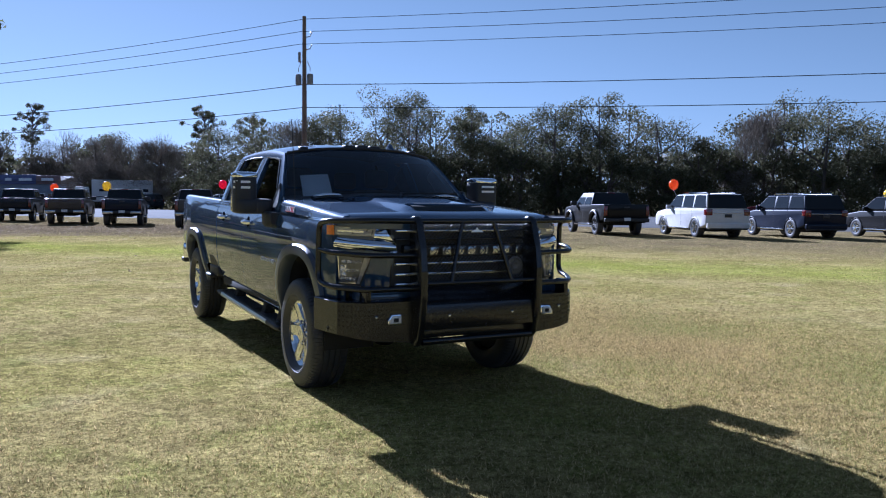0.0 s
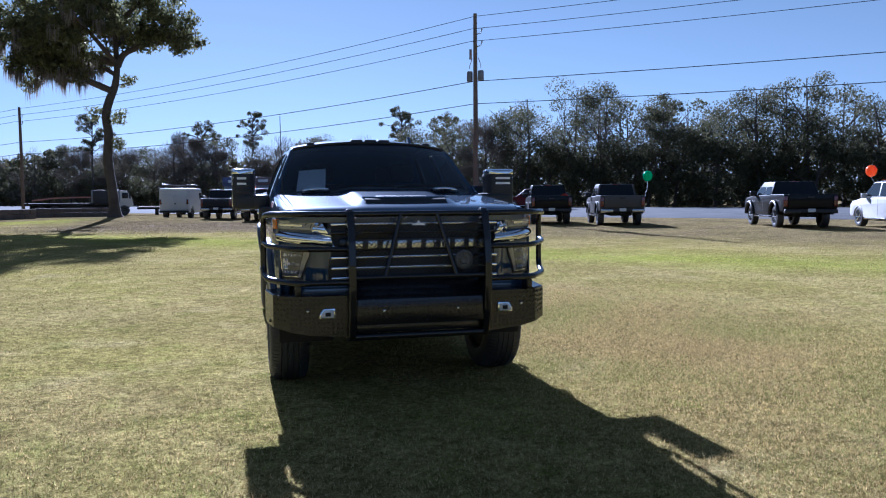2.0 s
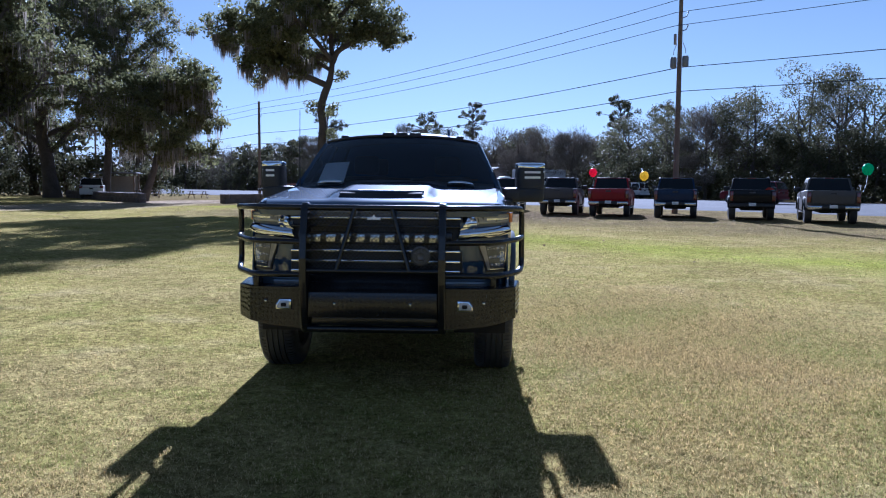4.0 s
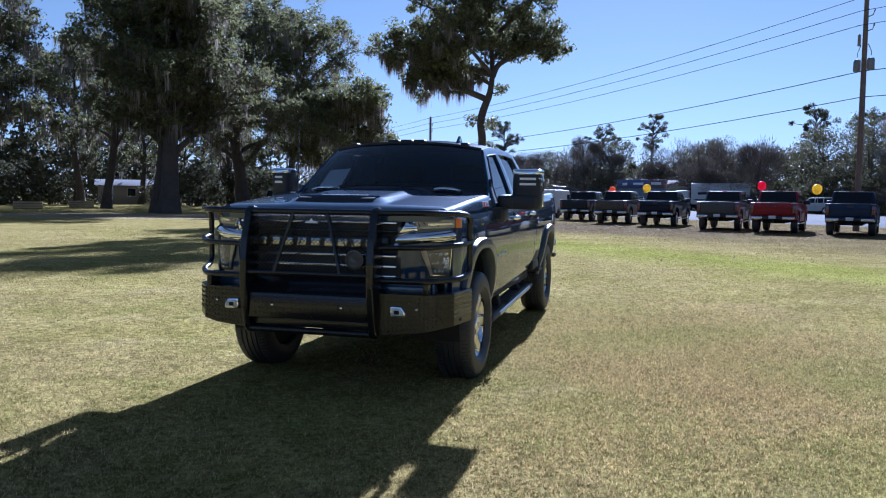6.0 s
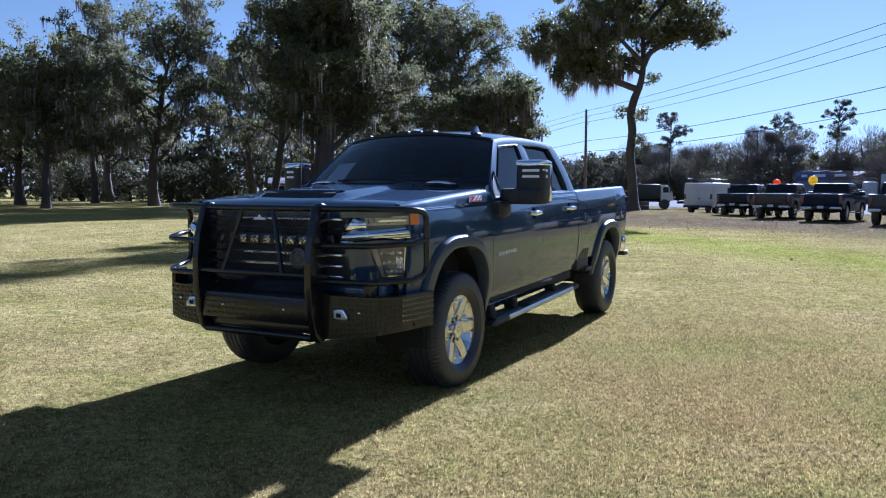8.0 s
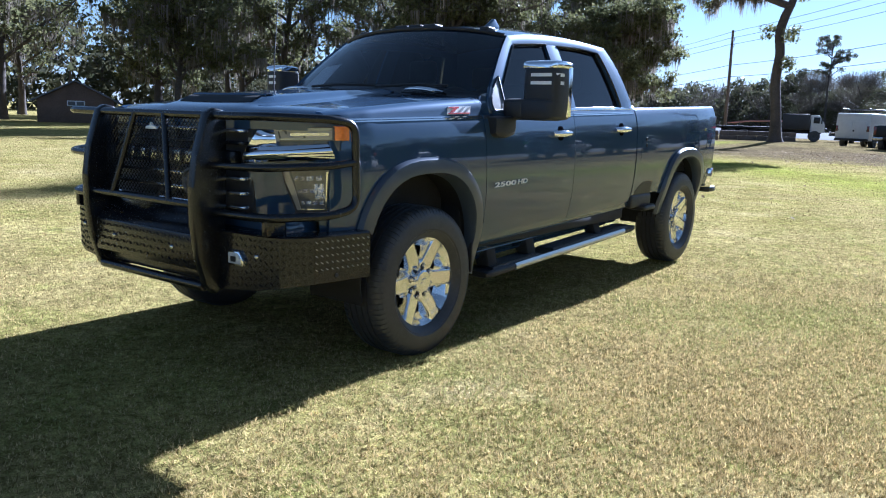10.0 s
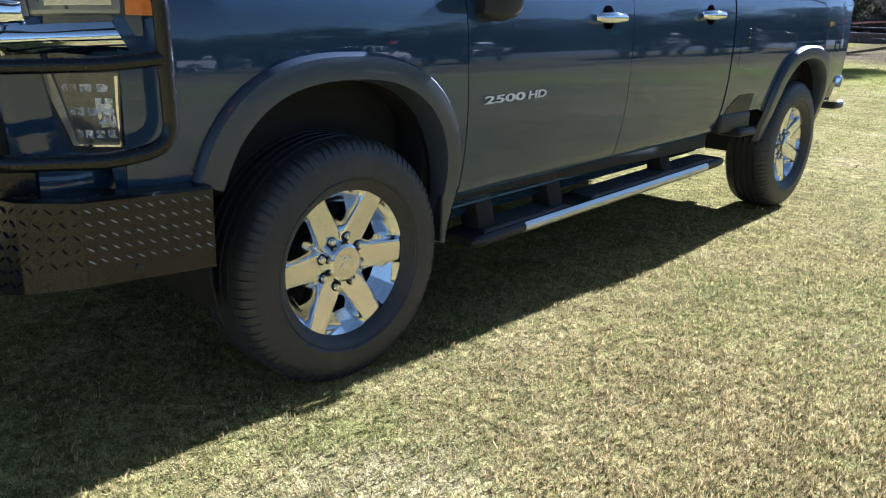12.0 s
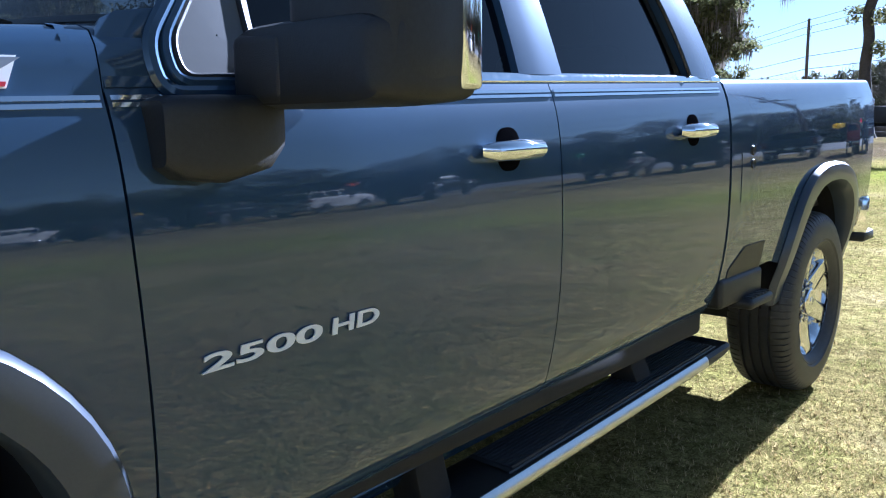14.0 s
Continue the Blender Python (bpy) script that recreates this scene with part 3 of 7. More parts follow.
def far_tree(x, y, h, r, kind, n, low=0.1, leaf=0.27):
    """Adds one tree of the far woods: 0 leafy with a lobed crown, 1 bare winter crown, 2 pine with a high open crown."""
    k = (26, 22, 40)[kind]
    a = rng.random(k) * 6.283
    if kind == 2:
        f = rng.random(k)
        zz = h * (0.60 + 0.38 * f)
        rr = r * (0.25 + 0.75 * rng.random(k)) * np.clip(np.sin(0.35 + 2.5 * f), 0.15, 1)
        rad = r * (0.10 + 0.13 * rng.random(k))
    else:
        zz = h * (low + (0.93 - low) * rng.random(k))
        rr = np.sqrt(rng.random(k)) * r * 0.85 * np.sqrt(np.clip(1.10 - zz / h, 0.08, 0.8) * 1.2)
        rad = r * (0.20 + 0.22 * rng.random(k))
    c = np.stack([x + np.cos(a) * rr, y + np.sin(a) * rr, zz], 1)
    v, f = leaves_at(rng, c, rad, n, leaf if kind != 1 else leaf * 1.25, 0.75, 0.75 if kind != 2 else 1.4, 0.3 if kind != 2 else 0.5)
    if kind == 1:
        base = sum(len(q) for q in bare_v)
        w = v.reshape(-1, 3, 3)
        m = w.mean(1)
        u = m - (x, y, h * 0.3) + rng.normal(0, 1.6, m.shape)
        u *= (0.45 * (0.5 + rng.random(len(u))) / np.linalg.norm(u, axis=1))[:, None]
        q = np.cross(u, rng.normal(0, 1, u.shape))
        q *= (0.022 / (np.linalg.norm(q, axis=1) + 1e-9))[:, None]
        w[:, 0], w[:, 1], w[:, 2] = m - u - q, m + u, m - u + q
        bare_v.append(w.reshape(-1, 3))
        bare_f.append(f + base)
    else:
        base = sum(len(q) for q in wood_v)
        wood_v.append(v)
        wood_f.append(f + base)
    tip = Vector((x + rng.normal(0, 0.8), y + rng.normal(0, 0.8), h * 0.9))
    tube(trunk_bm, [Vector((x, y, -0.1)), Vector((x + rng.normal(0, 0.4), y, 0)).lerp(tip, 0.5), tip], [0.24, 0.16, 0.05], 5, cap=False)
    if kind == 2:
        for q in c:
            foot = Vector((x, y, max(q[2] - 1.2, h * 0.5)))
            tube(trunk_bm, [foot, foot.lerp(Vector(q), 0.5) + Vector((0, 0, 0.25)), Vector(q)], [0.10, 0.07, 0.03], 4, cap=False)
    if kind != 2:
        for _ in range(5):
            aa = rng.random() * 6.283
            s = h * (0.25 + 0.4 * rng.random())
            tube(trunk_bm, [Vector((x, y, s)), Vector((x + math.cos(aa) * r * 0.4, y + math.sin(aa) * r * 0.4, s + h * 0.14)), Vector((x + math.cos(aa) * r * 0.75, y + math.sin(aa) * r * 0.75, s + h * 0.27))], [0.11, 0.07, 0.02], 4, cap=False)


for row, n0 in enumerate((90, 97, 106)):
    s = -140.0
    while s < 270:
        tall = interp(s, [(-140, 14), (-30, 13), (-21, 13), (-17, 13), (-15, 15.2), (-11, 15), (-8, 13.2), (-5, 9.4), (-1, 9.4), (2, 12.5), (6, 14.5), (10, 15.6), (16, 14.2), (21, 12.8), (29, 16.4), (34, 17.2), (41, 16), (50, 13.8), (56, 13.8), (62, 12), (66, 9.8), (72, 11.2), (90, 11.6), (98, 10.5), (104, 13), (110, 14), (116, 13), (132, 10.6), (145, 12.4), (270, 12)])
        h = tall * (0.85 + 0.19 * rng.random())
        kind = 1 if rng.random() < (0.10 if s < 48 else 0.48) else 0
        px, py, _ = across(s, n0 + rng.normal(0, 1.5) + (6.5 if row == 0 and 84 < s < 101 else 0))
        far_tree(px, py, h, 4.8 + 1.8 * rng.random(), kind, (10000 if s < 48 else 8500, 2800, 1200)[row] if -70 < s < 150 else 1100, leaf=(0.115, 0.15, 0.22)[row] if -70 < s < 150 else 0.40)
        s += 4.2 + 3.0 * rng.random()
# undergrowth that closes the foot of the woods
s = -140.0
while s < 270:
    px, py, _ = across(s, 88 + 4 * rng.random())
    if not 82 < s < 102:
        far_tree(px, py, (6.0 if s < 48 else 3.5) + 3 * rng.random(), 3.6, 0, (2300 if s < 48 else 1300) if -70 < s < 150 else 300, low=0.05, leaf=0.16)
    s += 2.6
# brush behind the grove, open before the tan shed
for k in range(34):
    a = radians(-54 + 31 * (k + rng.random()) / 34)
    if not radians(-39.5) < a < radians(-35.5):
        d = 96 + 12 * rng.random()
        far_tree(3 + d * math.sin(a), -6 + d * math.cos(a), 3.2 + 2.6 * rng.random(), 3.6, 0, 1500, low=0.03, leaf=0.16)
# the other sides, farther and thinner
for k in range(190):
    a = radians(40 + 255 * (k + rng.random()) / 190) + math.pi / 2 - radians(20)
    d = 112 + 30 * rng.random()
    far_tree(-20 + math.cos(a) * d, math.sin(a) * d, 12 + 6 * rng.random(), 5.0 + rng.random() * 2, 0, 480, leaf=0.60)
for px, py, h in ((33, 128, 15.8), (26, 133, 17.5), (0.7, 159.2, 19), (-8.9, 153.7, 16.8), (55, 92, 15), (-28, 150, 17)):
    far_tree(px, py, h, 4.0, 2, 7000, leaf=0.11)
# the dark depth of the woods behind their edge
n = 15000
s, d = rng.uniform(-150, 280, n), 104 + 8 * rng.random(n)
deep = np.stack([ALONG.x * s + ACROSS.x * d, ALONG.y * s + ACROSS.y * d, 8.5 * rng.random(n) ** 1.2], 1)
a = np.radians(40 + 255 * rng.random(n)) + math.pi / 2 - radians(20)
d = 128 + 14 * rng.random(n)
ring = np.stack([-20 + np.cos(a) * d, np.sin(a) * d, 10 * rng.random(n) ** 1.2], 1)
v, f = leaves_at(rng, np.concatenate([deep, ring]), np.full(2 * n, 1.2), 3 * n, 0.75)
wood_f.append(f + sum(len(q) for q in wood_v))
wood_v.append(v)
woods = thing("woods", pose(0, 0, 0), "dark mixed woods with bare winter crowns behind the highway", "woods", kind="stuff")
np_part("foliage", np.concatenate(wood_v), np.concatenate(wood_f), leaf_wood, woods)["kind"] = "stuff"
np_part("bare_twigs", np.concatenate(bare_v), np.concatenate(bare_f), leaf_bare, woods)["kind"] = "stuff"
part("trunks", trunk_bm, bark, woods)["kind"] = "stuff"

# ---------------------------------------------------------------- the pickup truck
paint = material("blue_grey_paint", (0.033, 0.060, 0.108), 0.46, metal=0.22, spec=0.0, coat=1.0, vary=0.06, scale=900, fine=1500)
paint.node_tree.nodes["Principled BSDF"].inputs["Coat IOR"].default_value = 1.65
paint_flare = material("satin_flare", (0.045, 0.056, 0.078), 0.34, coat=0.3, vary=0.1, scale=5, fine=200)
black_gloss = material("black_powder_coat", (0.008, 0.008, 0.009), 0.22, vary=0.2, scale=4, fine=90, bump=0.03, bump_scale=300, rough_vary=0.06)
black_plastic = material("black_plastic", (0.016, 0.016, 0.018), 0.5, vary=0.25, scale=6, fine=120, bump=0.12, bump_scale=400)
# matte black for the shade painted behind the door handles
shade_black = material("shade_black", (0.004, 0.004, 0.005), 0.9, spec=0.0, vary=0.2, scale=8, fine=60)
dark_under = material("underbody_black", (0.010, 0.010, 0.011), 0.8, vary=0.4, scale=5, fine=60)
chrome = material("chrome", (0.86, 0.86, 0.87), 0.06, metal=1.0, vary=0.03, scale=3, fine=60, rough_vary=0.03)
brushed = material("brushed_aluminium", (0.62, 0.62, 0.61), 0.36, metal=1.0, vary=0.1, scale=3, fine=120, rough_vary=0.08)
# chrome with a lowered colour, for the shade on the parked row's bumpers
darkened_chrome = material("darkened_chrome", (0.42, 0.42, 0.43), 0.2, metal=1.0, vary=0.15, scale=4, fine=60, rough_vary=0.05)
polished = material("polished_alloy", (0.80, 0.79, 0.77), 0.15, metal=1.0, vary=0.05, scale=6, fine=90, rough_vary=0.04)
steel_dark = material("brake_iron", (0.12, 0.115, 0.11), 0.5, metal=0.8, vary=0.3, scale=8, fine=80)
lens_clear = material("lamp_lens", (0.31, 0.32, 0.33), 0.08, metal=0.5, coat=1.0, vary=0.06, scale=14, fine=60)
lens_dark = material("lamp_housing", (0.045, 0.046, 0.050), 0.35, coat=1.0, vary=0.3, scale=18, fine=70)
lamp_facets = material("faceted_reflector", (0.72, 0.72, 0.72), 0.12, metal=0.8, coat=1.0, vary=0.5, scale=26, fine=55, bump=0.9, bump_scale=48)
lamp_bowl = material("lamp_bowl", (0.11, 0.108, 0.103), 0.25, metal=0.3, coat=1.0, vary=0.2, scale=16, fine=60)
lamp_frame_grey = material("lamp_frame_grey", (0.26, 0.25, 0.24), 0.28, metal=0.35, coat=1.0, vary=0.1, scale=14, fine=60)
amber = material("amber_lens", (0.95, 0.27, 0.02), 0.25, coat=1.0, vary=0.15, scale=20, fine=90)
red_lens = material("red_lens", (0.10, 0.004, 0.005), 0.15, coat=1.0, vary=0.15, scale=20, fine=90)
white_trim = material("white_trim", (0.80, 0.81, 0.83), 0.35, vary=0.05)
thin_paper = leaf_material("thin_paper", (0.92, 0.93, 0.94), (0.93, 0.94, 0.95), 0.25)
fog_glass = material("fog_lens", (0.60, 0.585, 0.565), 0.2, coat=1.0, vary=0.25, scale=30, fine=90)
# lug colour lighter than the black bumper, with the glints painted in
glint_plate = material("glinting_tread_plate", (0.52, 0.52, 0.50), 0.34, metal=0.35, vary=0.3, scale=9, fine=120)
badge_red = material("badge_red", (0.45, 0.02, 0.03), 0.3, vary=0.08)
window_glass = glass("tinted_glass", (0.10, 0.11, 0.12))
badge_grey = material("badge_grey", (0.32, 0.33, 0.35), 0.3, metal=0.6, vary=0.1)
quarter_glass = material("dull_quarter_glass", (0.09, 0.095, 0.10), 0.42, vary=0.05)
screen_glass = glass("windshield_glass", (0.97, 0.98, 0.98), ior=1.7)
cloth = material("seat_cloth", (0.022, 0.022, 0.024), 0.85, vary=0.3, scale=6, fine=200)

truck = thing("pickup_truck", pose(0, 0, 0), "dark blue-grey crew-cab pickup truck with black steel grille guard", "pickup truck")
SIDE = [(0.44, 0.915), (0.50, 0.935), (0.56, 0.957), (0.64, 0.975), (0.74, 0.990), (0.86, 1.000), (0.97, 1.004), (1.08, 1.002), (1.17, 0.996), (1.25, 0.986), (1.305, 0.974), (1.335, 0.963), (1.35, 0.952)]
TAPER = [(-0.95, 0.86), (-0.85, 0.905), (-0.75, 0.945), (-0.62, 0.975), (-0.45, 0.990), (-0.2, 0.996), (0.1, 1.0), (4.3, 1.0), (4.6, 0.992), (4.9, 0.972)]


def rake(y):
    return 0.03 * (y - 0.6)


_zs = np.array([z for z, _ in SIDE])
_side = np.polyfit(_zs - 0.95, [x for _, x in SIDE], 6)


def side_x(zn):
    return float(np.polyval(_side, zn - 0.95))


def tuck(zn):
    """How far the doors and sills turn under at their foot."""
    t = max(0.0, (0.565 - zn) / 0.115)
    return 0.050 * t ** 1.4 if t < 1.25 else 0.0683 + 0.10 * (t - 1.25) * 0.115


def skin(y, zn, s, out=0.0, under=True):
    """A point of the body side at y and the unraked height zn; s: +1 driver side, -1 the other."""
    return (s * (side_x(zn) * interp(y, TAPER) + out - (tuck(zn) if under else 0.0)), y, zn + rake(y))


SHOULDER = [(-0.9, 0.0), (-0.5, 0.03), (0.0, 0.06), (0.6, 0.085), (4.9, 0.0)]


def side_panel(columns, s, n=16, over=()):
    """A body panel from columns of (y, low, high); over: points (x, zn) that carry its top edge inwards."""
    bm = bmesh.new()
    rows = []
    for y, lo, hi in columns:
        row = [skin(y, lo + (hi - lo) * j / n, s) for j in range(n + 1)]
        row += [(s * x * interp(y, TAPER), y, zn + rake(y) + (k * interp(y, SHOULDER) if y < 0.7 else 0)) for x, zn, k in over]
        rows.append(row)
    grid(bm, rows)
    return thick(bm, 0.012 * -1)


def arch(cy, cz, r, a0, a1, n=22):
    """Points of a wheel arch from angle a0 to a1 (degrees, 180 is the front)."""
    out = []
    for k in range(n + 1):
        a = radians(a0 + (a1 - a0) * k / n)
        c, q = math.cos(a), math.sin(a)
        out.append((cy + r * math.copysign(abs(c) ** 0.80, c), cz + r * math.copysign(abs(q) ** 0.80, q)))
    return out


def along_side(lo_pts, hi_pts, s, out, t, n=4):
    """A strip of the body side between two lines of (y, z)."""
    bm = bmesh.new()
    rows = []
    for (ya, za), (yb, zb) in zip(lo_pts, hi_pts):
        rows.append([skin(ya + (yb - ya) * j / n, za + (zb - za) * j / n - rake(ya + (yb - ya) * j / n), s, out) for j in range(n + 1)])
    grid(bm, rows)
    return thick(bm, -t)


FRONT_ARCH, REAR_ARCH = (0.0, 0.525, 0.540), (4.01, 0.565, 0.495)
for s in (1, -1):
    # front fender
    cols = [(y, 0.70 - rake(y), 1.335) for y in (-0.72, -0.69, -0.66, -0.62, -0.57)]
    cols += [(y, z - rake(y), 1.335) for y, z in arch(*FRONT_ARCH, 164, 4)]
    cols += [(y, 0.470, 1.335) for y in (0.525, 0.55, 0.5705)]
    bm = side_panel(cols, s, over=((0.955, 1.343, 0.35), (0.946, 1.348, 0.7), (0.930, 1.354, 0.9), (0.895, 1.356, 1.0)))
    for v in bm.verts:
        if v.co.y > 0.48:
            v.co.y += 0.035 * max(0, 1 - (v.co.z - 0.5) / 0.8) * min((v.co.y - 0.48) / 0.08, 1)
    part("front_fender", bm, paint, truck)
    bm = bmesh.new()
    grid(bm, [[(s * x * 1.0, y, zn + rake(y) + k * 0.085) for x, zn, k in ((0.957, 1.337, 0), (0.953, 1.343, 0.35), (0.944, 1.348, 0.7), (0.928, 1.354, 0.9), (0.893, 1.356, 1.0), (0.85, 1.36, 1.02))] for y in (0.574, 0.64, 0.70, 0.76)])
    part("cowl_side", thick(bm, 0.01), paint, truck)
    # doors
    for name, y0, y1, lean in (("front_door", 0.5750, 1.7345, 0.035), ("rear_door", 1.7390, 2.819, 0.0)):
        cols = []
        for k in range(15):
            f = k / 14
            cols.append((y0 + (y1 - y0) * f, 0.456, 1.35))
        bm = side_panel(cols, s, 26)
        if lean:
            for v in bm.verts:
                if v.co.y < 0.75:
                    v.co.y += lean * max(0, 1 - (v.co.z - 0.5) / 0.8) * (0.75 - v.co.y) / 0.174
        door = part(name, bm, paint, truck)
        hy = y1 - 0.222 if name == "front_door" else 2.515
        hz = 1.195 + rake(hy)
        hx = side_x(1.195)
        # a flat black patch on the skin stands in for the hollow's shade
        bm = bmesh.new()
        rows = []
        for f, o in ((0.02, 0.0020), (0.5, 0.0020), (0.92, 0.0018), (1.0, 0.0006)):
            rows.append([skin(hy + 0.004 + 0.047 * f * math.copysign(abs(math.cos(a)) ** 0.75, math.cos(a)), 1.197 + 0.051 * f * math.copysign(abs(math.sin(a)) ** 0.75, math.sin(a)), s, o) for a in (k * math.tau / 28 for k in range(29))])
        grid(bm, rows)
        part("handle_recess", bm, shade_black, door, "flat black patch painted for the shade in the handle's hollow")
        bm = bmesh.new()
        tube(bm, [(s * (hx + 0.008), hy - 0.098, hz), (s * (hx + 0.030), hy - 0.085, hz), (s * (hx + 0.036), hy, hz + 0.002), (s * (hx + 0.030), hy + 0.085, hz + 0.002), (s * (hx + 0.008), hy + 0.098, hz + 0.002)], [0.016, 0.022, 0.0245, 0.022, 0.016], 12)
        part("door_handle", bm, chrome, door, "chrome pull handle")
    # cab corner behind the doors down to the bed step, then the bed side
    cols = [(y, 0.62, 1.345) for y in (2.838, 2.95, 3.1, 3.25, 3.36)]
    cols += [(y, max(z - rake(y), 0.5), 1.345) for y, z in arch(*REAR_ARCH, 172, 10)]
    cols += [(y, 0.58, 1.345) for y in (4.56, 4.64, 4.72, 4.80, 4.86)]
    part("bed_side", side_panel(cols, s, over=((0.945, 1.36, 0), (0.925, 1.366, 0), (0.86, 1.366, 0), (0.85, 1.35, 0))), paint, truck)
    # fender flares
    for (cy, cz, r), a0, a1, zl in ((FRONT_ARCH, 163, -14, 0.40), (REAR_ARCH, 186, -2, 0.5)):
        outer, inner, lip = arch(cy, cz, r + 0.030, a0, a1, 30), arch(cy, cz, r - 0.060, a0, a1, 30), arch(cy, cz, r - 0.066, a0, a1, 30)
        bm = bmesh.new()
        rows = []
        for (ya, za), (yb, zb), (yc, zc) in zip(outer, inner, lip):
            row = []
            for f, o in ((0, 0.002), (0.05, 0.022), (0.14, 0.033), (0.5, 0.037), (0.94, 0.036), (1.0, 0.022)):
                yy, zz = ya + (yb - ya) * f, za + (zb - za) * f
                row.append(skin(yy, max(zz - rake(yy), 0.44), s, o, False)[:1] + (yy, zz))
            row.append((s * 0.93, yc, zc))
            rows.append(row)
        grid(bm, rows)
        part("fender_flare", thick(bm, -0.004), paint_flare, truck, "dark satin wheel-arch flare")
        bm = bmesh.new()
        ring = arch(cy, cz, r - 0.052, 200, -20, 24)
        grid(bm, [[(s * 0.56, y, z) for y, z in ring], [(s * 0.95, y, z) for y, z in ring]])
        bm.faces.new([bm.verts.new((s * 0.56, y, z)) for y, z in ring])
        part("wheel_liner", thick(bm, 0.006), dark_under, truck)
    bm = boxes((s * 0.84, s * 0.985, 0.478, 0.494, 0.37, 0.56), bevel=0.007)
    part("mud_guard", bm, black_plastic, truck)
    # sill and belt lines
    bm = along_side([(0.50 + k * 0.24, 0.390 + rake(0.5 + k * 0.24)) for k in range(11)], [(0.50 + k * 0.24, 0.450 + rake(0.5 + k * 0.24)) for k in range(11)], s, -0.004, 0.02, 4)
    part("rocker_panel", bm, paint, truck)
    bm = bmesh.new()
    tube(bm, [skin(0.585 + k * 0.279, 0.457, s, 0.0015) for k in range(9)], 0.0045, 8)
    part("door_hem", bm, paint, truck)
    for y0, y1 in ((-0.66, 0.564), (0.580, 1.73), (1.745, 2.78)):
        ks = [y0 + (y1 - y0) * k / 8 for k in range(9)]
        for z in (1.316, 1.327):
            bm = along_side([(y, z + rake(y)) for y in ks], [(y, z + 0.007 + rake(y)) for y in ks], s, 0.003, 0.004, 2)
            part("belt_moulding", bm, chrome, truck)

# ---- greenhouse


def green_x(zn):
    f = (zn - 1.35) / 0.53
    return 0.952 - 0.165 * f - 0.055 * f * f


def gpt(y, zn, s, out=0.0):
    return (s * (green_x(zn) + out), y, zn + rake(y))


def fine_line(pts, n):
    """n+1 even points on a smooth line through a few points."""
    t = np.linspace(0, len(pts) - 1, n + 1)
    ys, zs = np.array(pts).T
    k = np.arange(len(pts))
    deg = min(3, len(pts) - 1)
    return list(zip(np.polyval(np.polyfit(k, ys, deg), t), np.polyval(np.polyfit(k, zs, deg), t)))


A_OUT, A_IN = [(0.60, 1.355), (0.79, 1.55), (0.98, 1.725), (1.15, 1.852)], [(0.75, 1.372), (0.90, 1.53), (1.05, 1.68), (1.18, 1.795)]
R_OUT, R_IN = [(1.15, 1.852), (1.60, 1.885), (2.1, 1.878), (2.60, 1.838)], [(1.18, 1.795), (1.6, 1.818), (2.1, 1.815), (2.44, 1.790)]
C_OUT, C_IN = [(2.60, 1.838), (2.70, 1.70), (2.765, 1.53), (2.812, 1.352)], [(2.44, 1.790), (2.50, 1.65), (2.545, 1.51), (2.575, 1.372)]
for s in (1, -1):
    for name, a, b, n in (("windshield_pillar", A_OUT, A_IN, 10), ("roof_rail", R_OUT, R_IN, 12), ("rear_pillar", C_OUT, C_IN, 8), ("centre_pillar", [(1.625, 1.372), (1.63, 1.52), (1.635, 1.67), (1.64, 1.818)], [(1.815, 1.372), (1.81, 1.52), (1.805, 1.67), (1.80, 1.818)], 6)):
        bm = bmesh.new()
        pa, pb = fine_line(a, n), fine_line(b, n)
        grid(bm, [[gpt(y0 + (y1 - y0) * f, z0 + (z1 - z0) * f, s, 0.006 * math.sin(math.pi * f)) for f in (0, 0.33, 0.66, 1)] for (y0, z0), (y1, z1) in zip(pa, pb)])
        part(name, thick(bm, -0.03), paint, truck)
    bm = bmesh.new()
    grid(bm, [[gpt(0.6 + k * 0.2215, zn, s, o) for zn, o in ((1.349, -0.002), (1.356, 0.004), (1.370, 0.004), (1.376, -0.002))] for k in range(11)])
    part("window_sill", thick(bm, -0.012), chrome, truck, "bright belt trim under the windows")
    # side panes with bright surrounds
    for name, low, high in (("front_window", [(0.75, 1.372), (1.0, 1.372), (1.3, 1.372), (1.625, 1.372)], [(1.18, 1.795), (1.33, 1.805), (1.5, 1.815), (1.64, 1.818)]), ("rear_window", [(1.815, 1.372), (2.1, 1.372), (2.35, 1.372), (2.575, 1.372)], [(1.80, 1.818), (2.0, 1.818), (2.2, 1.812), (2.44, 1.79)])):
        bm = bmesh.new()
        pa, pb = fine_line(low, 8), fine_line(high, 8)
        grid(bm, [[gpt(y0 + (y1 - y0) * f, z0 + (z1 - z0) * f, s, -0.022) for f in np.linspace(0, 1, 7)] for (y0, z0), (y1, z1) in zip(pa, pb)])
        pane = part(name, bm, window_glass, truck, "dark tinted side window")
        rim = [gpt(y, z, s, 0.006) for y, z in ([p for p in fine_line(A_IN, 12) if p[0] > 0.87] + pb[1:] if name == "front_window" else pb + fine_line(C_IN, 6)[1:])]
        bm = bmesh.new()
        tube(bm, rim, 0.0065, 6)
        part("window_trim", bm, black_gloss, pane)
    bm = bmesh.new()
    loop = rounded([(0.748, 1.488, 0), (0.698, 1.420, 0), (0.704, 1.361, 0), (0.846, 1.361, 0), (0.848, 1.575, 0)], 0.035, 5)
    loop = [(q[0], q[1]) for q in loop]
    grid(bm, [[gpt(0.785 + (y - 0.785) * f, 1.43 + (z - 1.43) * f, s, 0.011) for y, z in loop + loop[:1]] for f in (0.02, 0.5, 1.0)])
